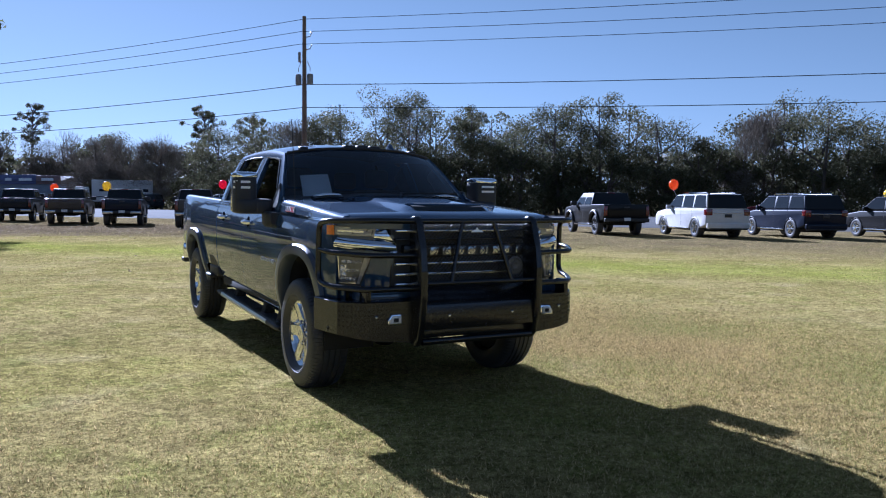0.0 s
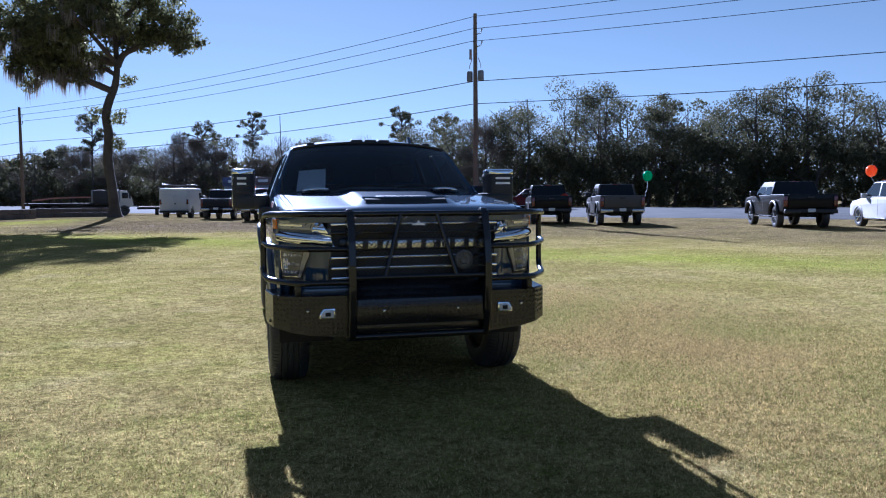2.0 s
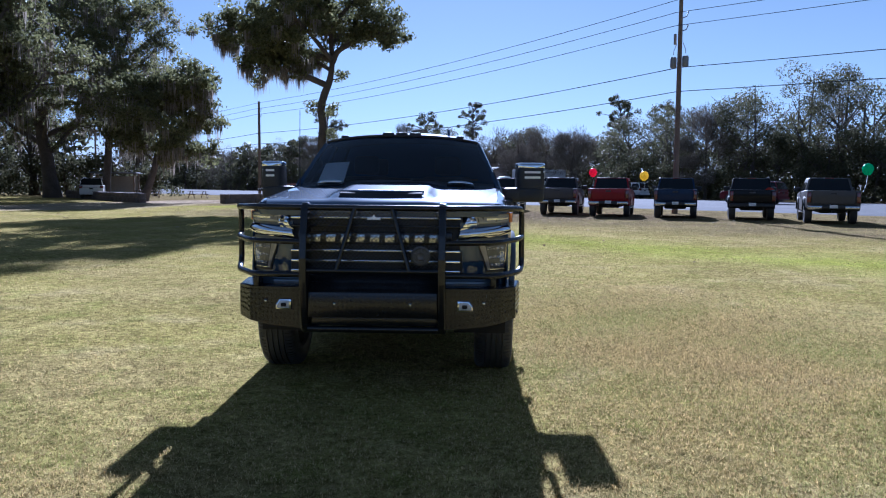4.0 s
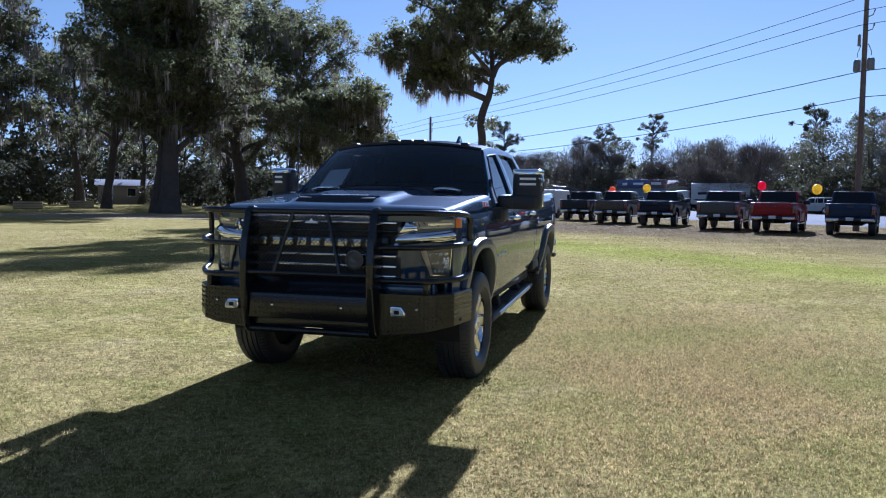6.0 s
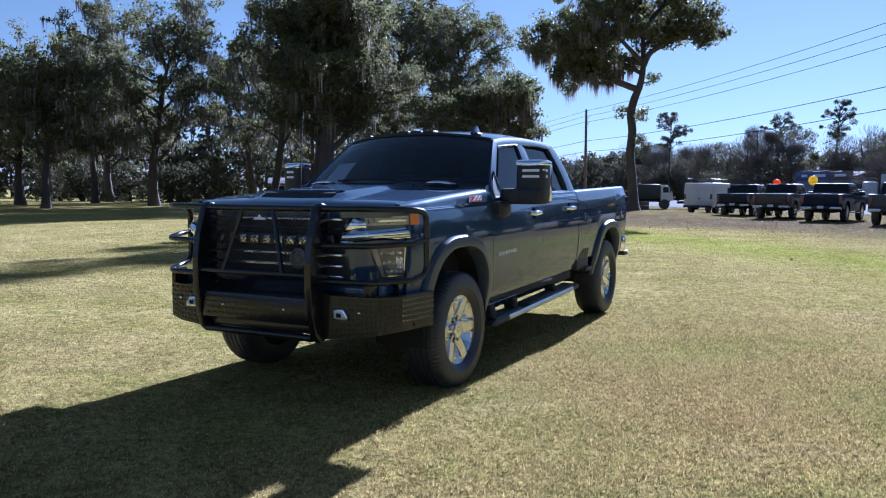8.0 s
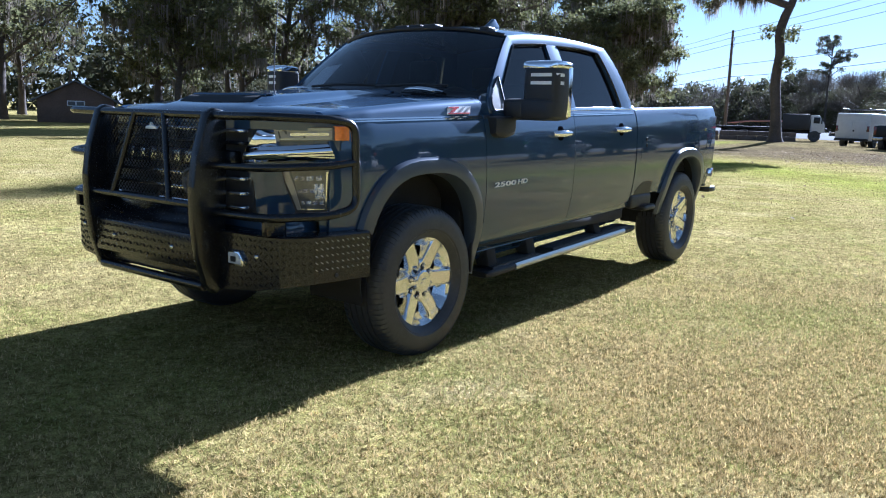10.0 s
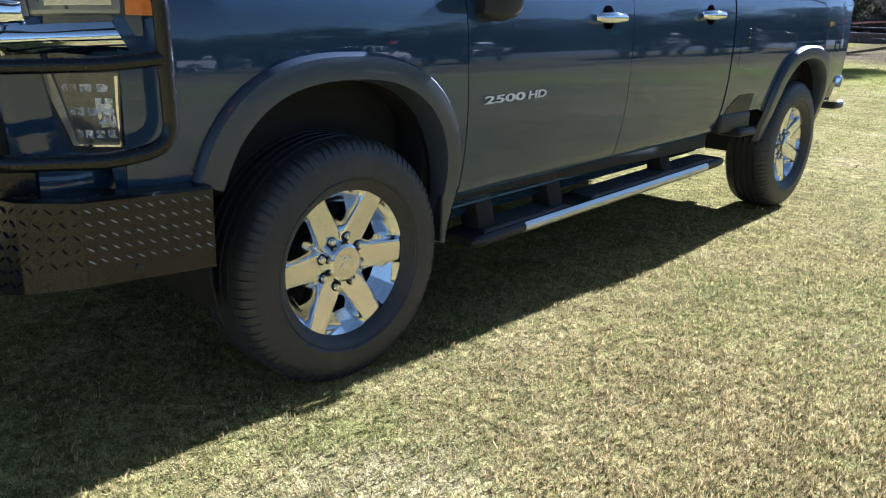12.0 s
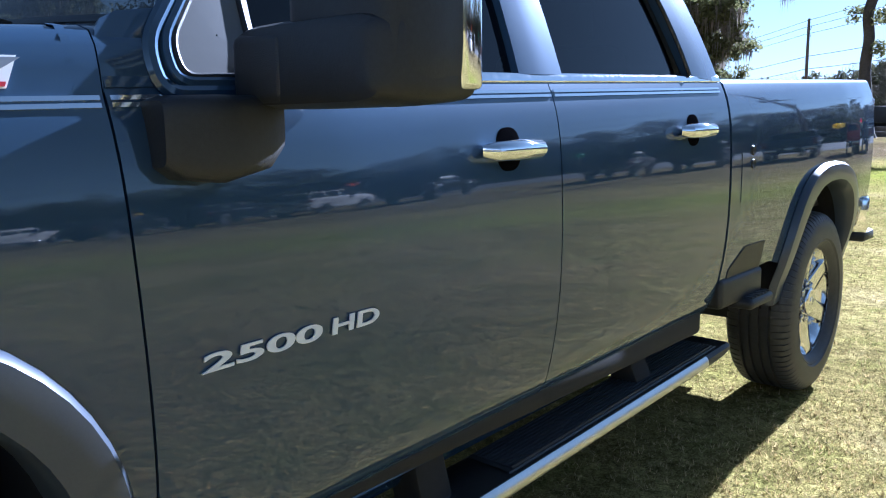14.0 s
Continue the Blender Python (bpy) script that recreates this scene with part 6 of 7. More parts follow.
COLOURS = {
    "black": car_paint("black_car_paint", (0.005, 0.0055, 0.007)), "navy": car_paint("navy_car_paint", (0.007, 0.012, 0.027)), "blue": car_paint("blue_car_paint", (0.012, 0.026, 0.065)),
    "grey": car_paint("grey_car_paint", (0.075, 0.071, 0.068)), "bronze": car_paint("bronze_car_paint", (0.080, 0.066, 0.052)), "red": car_paint("red_car_paint", (0.22, 0.012, 0.016)),
    "white": car_paint("white_car_paint", (0.60, 0.585, 0.565)), "slate": car_paint("slate_car_paint", (0.018, 0.021, 0.028)), "maroon": car_paint("maroon_car_paint", (0.10, 0.012, 0.016)),
}


def arch_points(cy, r, zb, n=9):
    return [(cy + r * math.cos(math.pi * k / n), zb + r * math.sin(math.pi * k / n)) for k in range(n + 1)]


def tapered(bm, low, high, z0, z1, bevel=0.05):
    """A cabin block: rectangles (x, y0, y1) at z0 and z1."""
    vs = []
    for (x, y0, y1), z in ((low, z0), (high, z1)):
        vs.append([bm.verts.new(p) for p in ((-x, y0, z), (x, y0, z), (x, y1, z), (-x, y1, z))])
    faces = [bm.faces.new(vs[0]), bm.faces.new(vs[1])]
    for i in range(4):
        faces.append(bm.faces.new((vs[0][i], vs[0][(i + 1) % 4], vs[1][(i + 1) % 4], vs[1][i])))
    bmesh.ops.recalc_face_normals(bm, faces=faces)
    bmesh.ops.bevel(bm, geom=list({e for f in faces for e in f.edges}), offset=bevel, segments=3, profile=0.5, affect="EDGES")
    return bm


def pane(low, high, lift, shrink=0.86, drop=0.12):
    """A quad pane between two edges, pulled in a little and set lift metres proud."""
    a, b, c, d = (Vector(p) for p in (*low, *high))
    mid = (a + b + c + d) / 4
    n = (b - a).cross(d - a).normalized()
    if n.dot(mid - Vector((0, 2.6, 1.2))) < 0:
        n = -n
    q = [mid + (p - mid) * shrink + n * lift for p in (a, b, c, d)]
    r = [p - n * 0.02 for p in q]
    bm = bmesh.new()
    f, g = [bm.verts.new(p) for p in q], [bm.verts.new(p) for p in r]
    bm.faces.new(f)
    bm.faces.new(g[::-1])
    for i in range(4):
        bm.faces.new((f[i], g[i], g[(i + 1) % 4], f[(i + 1) % 4]))
    return bm


wheel_parts = {}


def far_wheel(parent, x, y, r, rim):
    key = (r, rim.name)
    if key not in wheel_parts:
        bm = bmesh.new()
        lathe(bm, [(-0.15, 0.6 * r), (-0.165, 0.8 * r), (-0.14, 0.97 * r), (-0.06, r), (0.06, r), (0.12, 0.97 * r), (0.145, 0.8 * r), (0.12, 0.64 * r), (0.10, 0.62 * r)], 28)
        t = part("tyre", bm, rubber)
        bm = bmesh.new()
        lathe(bm, [(0.105, 0.66 * r), (0.12, 0.63 * r), (0.085, 0.58 * r), (0.06, 0.30 * r)], 24)
        for k in range(10):
            a = k * math.pi / 5
            tube(bm, [(0.10, 0.05 * math.cos(a), 0.05 * math.sin(a)), (0.11, 0.6 * r * math.cos(a), 0.6 * r * math.sin(a))], [0.028, 0.022], 6)
        lathe(bm, [(0.125, 0.0), (0.12, 0.07), (0.09, 0.08)], 12)
        rim_mesh = part("rim", bm, rim).data
        # plain black disc behind the spokes, coloured for the shade there
        bm = bmesh.new()
        lathe(bm, [(0.03, 0.0), (0.03, 0.6 * r)], 16)
        wheel_parts[key] = (t.data, rim_mesh, part("brake_disc", bm, dark_under).data)
        for o in [o for o in scene.collection.objects if o.data in wheel_parts[key]]:
            bpy.data.objects.remove(o)
    w = new("wheel")
    w.parent = parent
    w.matrix_basis = pose(x, y, r, 0, 0, 0 if x > 0 else 180)
    for n, d in zip(("tyre", "rim", "brake_disc"), wheel_parts[key]):
        o = new(n, d)
        o.parent = w


def tail_end(v, w, z0, z1, lamp_h, paint_m, bumper_m, plate_z):
    """Tail lamps, bumper and a blank plate across the rear at y = 0."""
    for s in (1, -1):
        part("tail_lamp", boxes((s * (w - 0.16), s * (w - 0.005), -0.035, 0.10, z1 - lamp_h, z1), bevel=0.02), red_lens, v)
    part("rear_bumper", boxes((-w + 0.04, w - 0.04, -0.13, 0.06, z0 + 0.02, z0 + 0.18), bevel=0.04, seg=3), black_plastic, v)
    for s in (1, -1):
        part("bumper_corner", boxes((s * 0.42, s * (w - 0.02), -0.145, 0.08, z0, z0 + 0.17), bevel=0.04, seg=3), bumper_m, v)
    part("hitch", boxes((-0.06, 0.06, -0.16, 0.2, z0 - 0.12, z0 - 0.03), bevel=0.01), dark_under, v)
    part("number_plate", boxes((-0.15, 0.15, -0.155, -0.13, plate_z, plate_z + 0.14), bevel=0.004), plate_white, v)


def vehicle_pickup(m, colour, label, bumper=None, wide=0.0, rim=None):
    """A crew-cab pickup, rear at y = 0 and front at +y."""
    v = thing("pickup_truck", m, label, "pickup truck", group="parked vehicles")
    w = 0.98 + wide
    pm = COLOURS[colour]
    r = 0.425 + wide * 0.4
    out = [(0.03, 0.72), (0.0, 1.38), (0.04, 1.41), (1.80, 1.41), (1.86, 1.38), (4.35, 1.36), (5.55, 1.24), (5.78, 1.12), (5.84, 0.75), (5.72, 0.50)]
    out += [(y, z) for y, z in arch_points(4.85, 0.52 + wide * 0.3, 0.52)]
    out += [(3.9, 0.52), (2.1, 0.52)]
    out += [(y, z) for y, z in arch_points(1.22, 0.52 + wide * 0.3, 0.56)]
    out += [(0.55, 0.68)]
    bm = bmesh.new()
    prism(bm, out, 0, -w, w, 0.05, 3)
    body = part("body", bm, pm, v, smooth=50)
    bm = bmesh.new()
    cab = part("cab", tapered(bm, (w - 0.05, 1.84, 4.42), (0.81, 2.02, 3.62), 1.33, 1.96), pm, v, smooth=50)
    lo, hi = w - 0.05, 0.81
    part("rear_window", pane(((-lo, 1.84, 1.36), (lo, 1.84, 1.36)), ((hi, 2.02, 1.96), (-hi, 2.02, 1.96)), 0.004, 0.90), far_glass, v)
    part("windshield", pane(((lo, 4.42, 1.36), (-lo, 4.42, 1.36)), ((-hi, 3.62, 1.93), (hi, 3.62, 1.93)), 0.004, 0.86), far_glass, v)
    for s in (1, -1):
        for y0, y1, y2, y3 in ((1.93, 2.92, 2.10, 2.92), (2.93, 4.32, 2.93, 3.60)):
            e = [(s * lo, y0, 1.37), (s * lo, y1, 1.37), (s * hi, y3, 1.92), (s * hi, y2, 1.92)]
            part("side_window", pane((e[0], e[1]), (e[2], e[3]), 0.004, 0.90) if s > 0 else pane((e[1], e[0]), (e[3], e[2]), 0.004, 0.90), far_glass, v)
        part("mirror", boxes((s * (w - 0.04), s * (w + 0.26), 3.92, 4.06, 1.34, 1.56), bevel=0.04, seg=3), black_plastic, v)
        for cy, zb in ((1.22, 0.56), (4.85, 0.52)):
            bm = bmesh.new()
            tube(bm, [(s * (w + wide * 0.5), y, z) for y, z in arch_points(cy, 0.53 + wide * 0.3, zb, 14)], 0.03 + wide * 0.5, 8)
            part("fender_lip", bm, black_plastic if wide or rim else pm, v)
        part("door_seam", boxes((s * (w - 0.01), s * (w + 0.002), 2.915, 2.93, 0.60, 1.34)), dark_under, v)
        part("running_board", boxes((s * (w - 0.10), s * (w + 0.04), 1.9, 4.1, 0.42, 0.48), bevel=0.02), darkened_chrome, v)
        for y in (1.22, 4.85):
            far_wheel(v, s * (w - 0.13), y, r, rim or polished)
    gate = part("tailgate", boxes((-w + 0.19, w - 0.19, -0.035, 0.03, 0.86, 1.415), bevel=0.025, seg=3), pm, v)
    part("gate_handle", boxes((-0.13, 0.13, -0.05, -0.03, 1.25, 1.32), bevel=0.008), black_plastic, gate)
    part("brake_light", boxes((-0.18, 0.18, 2.0, 2.06, 1.93, 1.97), bevel=0.008), red_lens, v)
    tail_end(v, w, 0.62, 1.34, 0.44, pm, bumper or darkened_chrome, 0.68)
    part("underbody", boxes((-0.50, 0.50, 0.5, 5.4, 0.46, 0.64), bevel=0.05), dark_under, v)
    for x in (-0.5, -0.3, 0.0, 0.3, 0.5):
        part("roof_marker_light", boxes((x - 0.05, x + 0.05, 3.50, 3.58, 1.95, 1.985), bevel=0.01), black_plastic, v)
    return v


def vehicle_suv(m, colour, label):
    v = thing("sport_utility_vehicle", m, label, "car", group="parked vehicles")
    w, pm = 1.0, COLOURS[colour]
    out = [(0.03, 0.55), (0.0, 1.10), (0.06, 1.28), (4.05, 1.24), (5.05, 1.10), (5.28, 0.95), (5.32, 0.60), (5.22, 0.42)] + arch_points(4.36, 0.45, 0.40) + [(3.6, 0.36), (1.9, 0.36)] + arch_points(1.10, 0.45, 0.42) + [(0.45, 0.46)]
    bm = bmesh.new()
    prism(bm, out, 0, -w, w, 0.07, 3)
    part("body", bm, pm, v, smooth=50)
    bm = bmesh.new()
    lo, hi = w - 0.04, 0.83
    part("cabin", tapered(bm, (lo, 0.05, 4.15), (hi, 0.30, 3.25), 1.25, 1.90, 0.08), pm, v, smooth=50)
    part("rear_window", pane(((-lo, 0.05, 1.28), (lo, 0.05, 1.28)), ((hi, 0.30, 1.90), (-hi, 0.30, 1.90)), 0.004, 0.95), far_glass, v)
    part("windshield", pane(((lo, 4.15, 1.28), (-lo, 4.15, 1.28)), ((-hi, 3.25, 1.90), (hi, 3.25, 1.90)), 0.004, 0.86), far_glass, v)
    for s in (1, -1):
        for y0, y1, y2, y3 in ((0.12, 1.36, 0.36, 1.36), (1.38, 2.46, 1.38, 2.46), (2.48, 4.02, 2.48, 3.22)):
            e = [(s * lo, y0, 1.29), (s * lo, y1, 1.29), (s * hi, y3, 1.88), (s * hi, y2, 1.88)]
            part("side_window", pane((e[0], e[1]), (e[2], e[3]), 0.004, 0.91) if s > 0 else pane((e[1], e[0]), (e[3], e[2]), 0.004, 0.91), far_glass, v)
        part("mirror", boxes((s * (w - 0.04), s * (w + 0.20), 3.55, 3.68, 1.22, 1.42), bevel=0.04, seg=3), pm, v)
        bm = bmesh.new()
        tube(bm, [(s * 0.66, 0.6, 1.90), (s * 0.66, 0.7, 1.965), (s * 0.66, 2.9, 1.965), (s * 0.66, 3.0, 1.90)], 0.02, 6)
        part("roof_rail", bm, chrome, v)
        part("running_board", boxes((s * (w - 0.10), s * (w + 0.03), 1.65, 3.75, 0.34, 0.40), bevel=0.02), chrome, v)
        for y in (1.10, 4.36):
            far_wheel(v, s * (w - 0.13), y, 0.42, polished)
            bm = bmesh.new()
            tube(bm, [(s * w, q, z) for q, z in arch_points(y, 0.46, 0.42, 14)], 0.022, 8)
            part("fender_lip", bm, pm, v)
        for y in (1.37, 2.47):
            part("door_seam", boxes((s * (w - 0.01), s * (w + 0.002), y - 0.006, y + 0.006, 0.50, 1.24)), dark_under, v)
        part("tail_lamp", boxes((s * 0.72, s * 1.005, -0.02, 0.26, 0.98, 1.25), bevel=0.03), red_lens, v)
    part("rear_bumper", boxes((-0.97, 0.97, -0.10, 0.08, 0.42, 0.66), bevel=0.05, seg=3), pm, v)
    part("number_plate", boxes((-0.16, 0.16, -0.02, 0.02, 0.90, 1.04), bevel=0.004), black_plastic, v)
    part("gate_trim", boxes((-0.70, 0.70, -0.012, 0.03, 1.07, 1.10), bevel=0.004), darkened_chrome, v)
    part("bumper_valance", boxes((-0.90, 0.90, -0.085, 0.05, 0.37, 0.47), bevel=0.03), black_plastic, v)
    part("underbody", boxes((-0.75, 0.75, 0.3, 5.0, 0.28, 0.50), bevel=0.05), dark_under, v)
    return v


def vehicle_van(m):
    v = thing("cargo_van", m, "white cargo van with a dark ladder rack on the roof", "van", group="parked vehicles")
    pm = COLOURS["white"]
    out = [(0.02, 0.45), (0.0, 1.2), (0.10, 2.05), (0.2, 2.12), (3.7, 2.12), (4.4, 1.30), (5.3, 1.12), (5.45, 0.9), (5.45, 0.45)] + arch_points(4.65, 0.43, 0.42) + [(3.9, 0.38), (1.9, 0.38)] + arch_points(1.15, 0.43, 0.42) + [(0.5, 0.42)]
    bm = bmesh.new()
    prism(bm, out, 0, -1.0, 1.0, 0.10, 3)
    part("body", bm, pm, v, smooth=50)
    for s in (1, -1):
        part("rear_door", boxes((s * 0.010, s * 0.80, -0.012, 0.06, 0.62, 1.62), bevel=0.012), pm, v)
        part("door_hinge", boxes((s * 0.80, s * 0.86, -0.02, 0.06, 1.05, 1.12), bevel=0.008), black_plastic, v)
        part("tail_lamp", boxes((s * 0.84, s * 0.985, -0.01, 0.10, 1.0, 1.35), bevel=0.02), red_lens, v)
        part("side_window", boxes((s * 0.985, s * 1.004, 3.1, 4.05, 1.35, 1.80), bevel=0.004), far_glass, v)
        part("mirror", boxes((s * 0.97, s * 1.2, 4.0, 4.12, 1.3, 1.6), bevel=0.03), black_plastic, v)
        for y in (1.15, 4.65):
            far_wheel(v, s * 0.86, y, 0.37, steel_dark)
        bm = bmesh.new()
        tube(bm, [(s * 0.8, 0.2, 2.38), (s * 0.8, 3.6, 2.38)], 0.025, 6)
        for y in (0.4, 1.4, 2.4, 3.4):
            tube(bm, [(s * 0.8, y, 2.10), (s * 0.8, y, 2.40)], 0.022, 6)
        part("rack_side", bm, black_plastic, v)
    for y in (0.4, 1.4, 2.4, 3.4):
        bm = bmesh.new()
        tube(bm, [(-0.8, y, 2.36), (0.8, y, 2.36)], 0.022, 6)
        part("rack_bar", bm, black_plastic, v)
    part("windshield", pane(((0.92, 4.42, 1.30), (-0.92, 4.42, 1.30)), ((-0.88, 3.72, 2.10), (0.88, 3.72, 2.10)), 0.02, 0.86), far_glass, v)
    part("door_handle", boxes((0.04, 0.14, -0.035, 0.02, 1.0, 1.10), bevel=0.01), black_plastic, v)
    part("rear_bumper", boxes((-0.98, 0.98, -0.14, 0.08, 0.42, 0.58), bevel=0.03), black_plastic, v)
    return v


def parked(x, y, left=0.85, back=1.22, head=HEAD):
    """The pose of a vehicle whose rear left tyre stands at x, y."""
    a = radians(head)
    return pose(x + left * math.cos(a) - back * math.sin(a), y - left * math.sin(a) - back * math.cos(a), 0, 0, 0, -head)


vehicle_van(parked(-6.6, 52.6, head=10))
vehicle_pickup(parked(-3.6, 47.0, head=10), "slate", "dark slate crew-cab pickup with a chrome-trimmed tailgate")
vehicle_pickup(parked(-1.1, 43.0, head=10), "bronze", "bronze-brown crew-cab pickup parked on the leafy lawn")
vehicle_pickup(parked(1.5, 40.2, head=11), "navy", "navy blue crew-cab pickup with a chrome rear bumper")
vehicle_pickup(parked(4.5, 36.2, head=12), "grey", "grey crew-cab pickup parked with its tail outwards")
vehicle_pickup(parked(6.8, 34.0, head=14), "red", "dark red crew-cab pickup parked in the row")
vehicle_pickup(parked(9.8, 32.9, head=15), "blue", "blue crew-cab pickup with a chrome rear bumper")
vehicle_pickup(parked(12.9, 31.3, head=17), "black", "black crew-cab pickup with dark bumper", bumper=black_plastic)
vehicle_pickup(parked(15.2, 28.3, head=18), "grey", "grey-brown lifted crew-cab pickup with chrome bumper", wide=0.03)
vehicle_pickup(parked(20.8, 22.7), "black", "black wide-fendered off-road pickup with dark wheels", bumper=black_plastic, wide=0.08, rim=black_plastic)
vehicle_suv(parked(23.6, 19.4, 0.87, 1.10), "white", "white full-size sport utility vehicle on the lawn")
vehicle_suv(parked(27.6, 17.6, 0.87, 1.10), "navy", "dark navy full-size sport utility vehicle on the lawn")
vehicle_suv(parked(31.8, 15.0, 0.87, 1.10), "black", "black sport utility vehicle at the end of the row")
vehicle_pickup(parked(36.0, 11.5), "white", "white crew-cab pickup farther along the row")
vehicle_suv(parked(40.5, 8.0, 0.87, 1.10), "grey", "grey sport utility vehicle farther along the row")
vehicle_suv(parked(45.0, 3.5, 0.87, 1.10), "red", "red sport utility vehicle farther along the row")
# traffic and parked cars beyond
for s0, n0, c in ((26, 62, "maroon"), (-12, 78, "maroon"), (52, 80, "white"), (64, 80, "slate"), (78, 81, "grey")):
    vehicle_suv(pose(*across(s0, n0, 0.15), 0, 0, 43.6), c, f"{'dark red' if c == 'maroon' else c} car on the far side of the highway")

# balloons on ribbons
BALLOON = {"orange": (0.85, 0.22, 0.02), "yellow": (0.85, 0.65, 0.02), "pink": (0.80, 0.03, 0.12), "green": (0.02, 0.42, 0.22), "red": (0.75, 0.06, 0.02)}
for colour, x, y, z, tx, ty, tz in (("orange", 25.2, 22.5, 2.42, 25.4, 22.2, 1.4), ("green", 17.6, 28.2, 2.36, 17.2, 27.7, 1.35), ("red", 14.6, 31.2, 1.30, 15.0, 31.4, 1.0), ("yellow", 9.6, 35.2, 2.10, 9.7, 35.6, 1.4), ("pink", 7.7, 40.2, 2.34, 7.6, 39.6, 1.5),
        ("yellow", 1.6, 41.1, 2.14, 1.9, 41.6, 1.4), ("orange", -0.7, 47.6, 2.08, -0.5, 47.0, 1.4), ("yellow", 33.4, 16.9, 2.05, 33.6, 16.6, 1.4)):
    b = thing("balloon", pose(x, y, z), f"{colour} latex balloon tied to a parked vehicle", "balloon", group="balloons")
    m = leaf_material(f"{colour}_latex", BALLOON[colour], BALLOON[colour], 0.6, 0.4, 0.25)
    bm = bmesh.new()
    bmesh.ops.create_uvsphere(bm, u_segments=20, v_segments=14, radius=0.23)
    for v in bm.verts:
        if v.co.z < 0:
            v.co.z *= 1.25
    part("skin", bm, m, b)
    bm = bmesh.new()
    lathe(bm, [(0.0, 0.0), (0.02, 0.03), (0.035, 0.015)], 10)
    bmesh.ops.transform(bm, matrix=pose(0, 0, -0.29, 0, -90, 0), verts=bm.verts)
    part("knot", bm, m, b)
    bm = bmesh.new()
    tube(bm, [(0, 0, -0.29), ((tx - x) * 0.5 + 0.04, (ty - y) * 0.5, (tz - z) * 0.55 - 0.1), (tx - x, ty - y, tz - z)], 0.008, 4)
    part("ribbon", bm, white_trim, b)

# ---------------------------------------------------------------- utility poles and wires
pole_wood = material("pole_wood", (0.16, 0.12, 0.09), 0.9, vary=0.35, scale=1.2, fine=14, bump=0.6, bump_scale=20)
galvanised = material("galvanised", (0.20, 0.205, 0.21), 0.55, metal=0.3, vary=0.15, scale=4, fine=30)
porcelain = material("porcelain", (0.25, 0.22, 0.2), 0.3, vary=0.1)
ATTACH = [11.75, 10.95, 10.25, 8.05, 6.75]


def utility_pole(x, y, h, full):
    p = thing("utility_pole", pose(x, y, 0, 0, 0, 43.6), "weathered wooden utility pole with line hardware" + (" and transformers" if full else ""), "utility pole", group="utility poles")
    bm = bmesh.new()
    tube(bm, [(0, 0, -0.3), (0.02, 0, h * 0.5), (0, 0, h)], [0.17, 0.145, 0.11], 12)
    part("shaft", bm, pole_wood, p)
    k = h / 11.9
    for z in (10.95, 10.25):
        bm = bmesh.new()
        tube(bm, [(0.0, -0.08, z * k - 0.25), (0.0, -0.38, z * k - 0.2), (0.0, -0.46, z * k)], 0.028, 6)
        arm = part("insulator_arm", bm, galvanised, p)
        bm = bmesh.new()
        lathe(bm, [(0, 0.02), (0.02, 0.05), (0.05, 0.03), (0.08, 0.05), (0.12, 0.03), (0.14, 0.0)], 10)
        bmesh.ops.transform(bm, matrix=pose(0, -0.46, z * k - 0.05, 0, -90, 0), verts=bm.verts)
        part("insulator", bm, porcelain, arm)
    if full:
        for s in (1, -1):
            bm = bmesh.new()
            lathe(bm, [(0.0, 0.0), (0.0, 0.15), (0.05, 0.18), (0.52, 0.18), (0.60, 0.15), (0.64, 0.0)], 18)
            bmesh.ops.transform(bm, matrix=pose(0, s * 0.38, 8.25, 0, -90, 0), verts=bm.verts)
            can = part("transformer", bm, galvanised, p, "grey cylindrical transformer can")
            bm = bmesh.new()
            tube(bm, [(0, s * 0.38, 8.99), (0, s * 0.38, 9.2), (0, s * 0.2, 9.6)], 0.02, 6)
            part("bushing", bm, porcelain, can)
        for z in (9.55, 9.8):
            part("fuse_cutout", boxes((-0.06, 0.06, 0.25, 0.38, z, z + 0.35), bevel=0.02), porcelain, p)
    return p


POLES = [across(-48, 36.0), across(20.0, 36.0), across(68.5, 36.0), across(118.5, 36.0)]
HEIGHTS = [12.2, 12.2, 9.9, 9.9]
for (px, py, _), h in zip(POLES, HEIGHTS):
    utility_pole(px, py, h, h > 11)
for a in ATTACH:
    bm = bmesh.new()
    for (p, q), (h0, h1) in zip(zip(POLES, POLES[1:]), zip(HEIGHTS, HEIGHTS[1:])):
        p0, p1 = Vector((p[0], p[1], a * h0 / 11.9)), Vector((q[0], q[1], a * h1 / 11.9))
        side = ACROSS * (-0.46 if a in (10.95, 10.25) else 0.0)
        pts = []
        for k in range(13):
            f = k / 12
            c = p0.lerp(p1, f) + side
            c.z -= 0.55 * 4 * f * (1 - f)
            pts.append(c)
        tube(bm, pts, 0.016 if a > 9 else 0.022, 4, cap=False)
    tagged(part("overhead_wire", bm, dark_under), "thin black overhead wire strung between the poles", "wire", "overhead wires")

# ---------------------------------------------------------------- small things about the grove and beyond
block_stone = material("weathered_block", (0.12, 0.095, 0.08), 0.9, vary=0.35, scale=1.5, fine=14, bump=0.6, bump_scale=15)


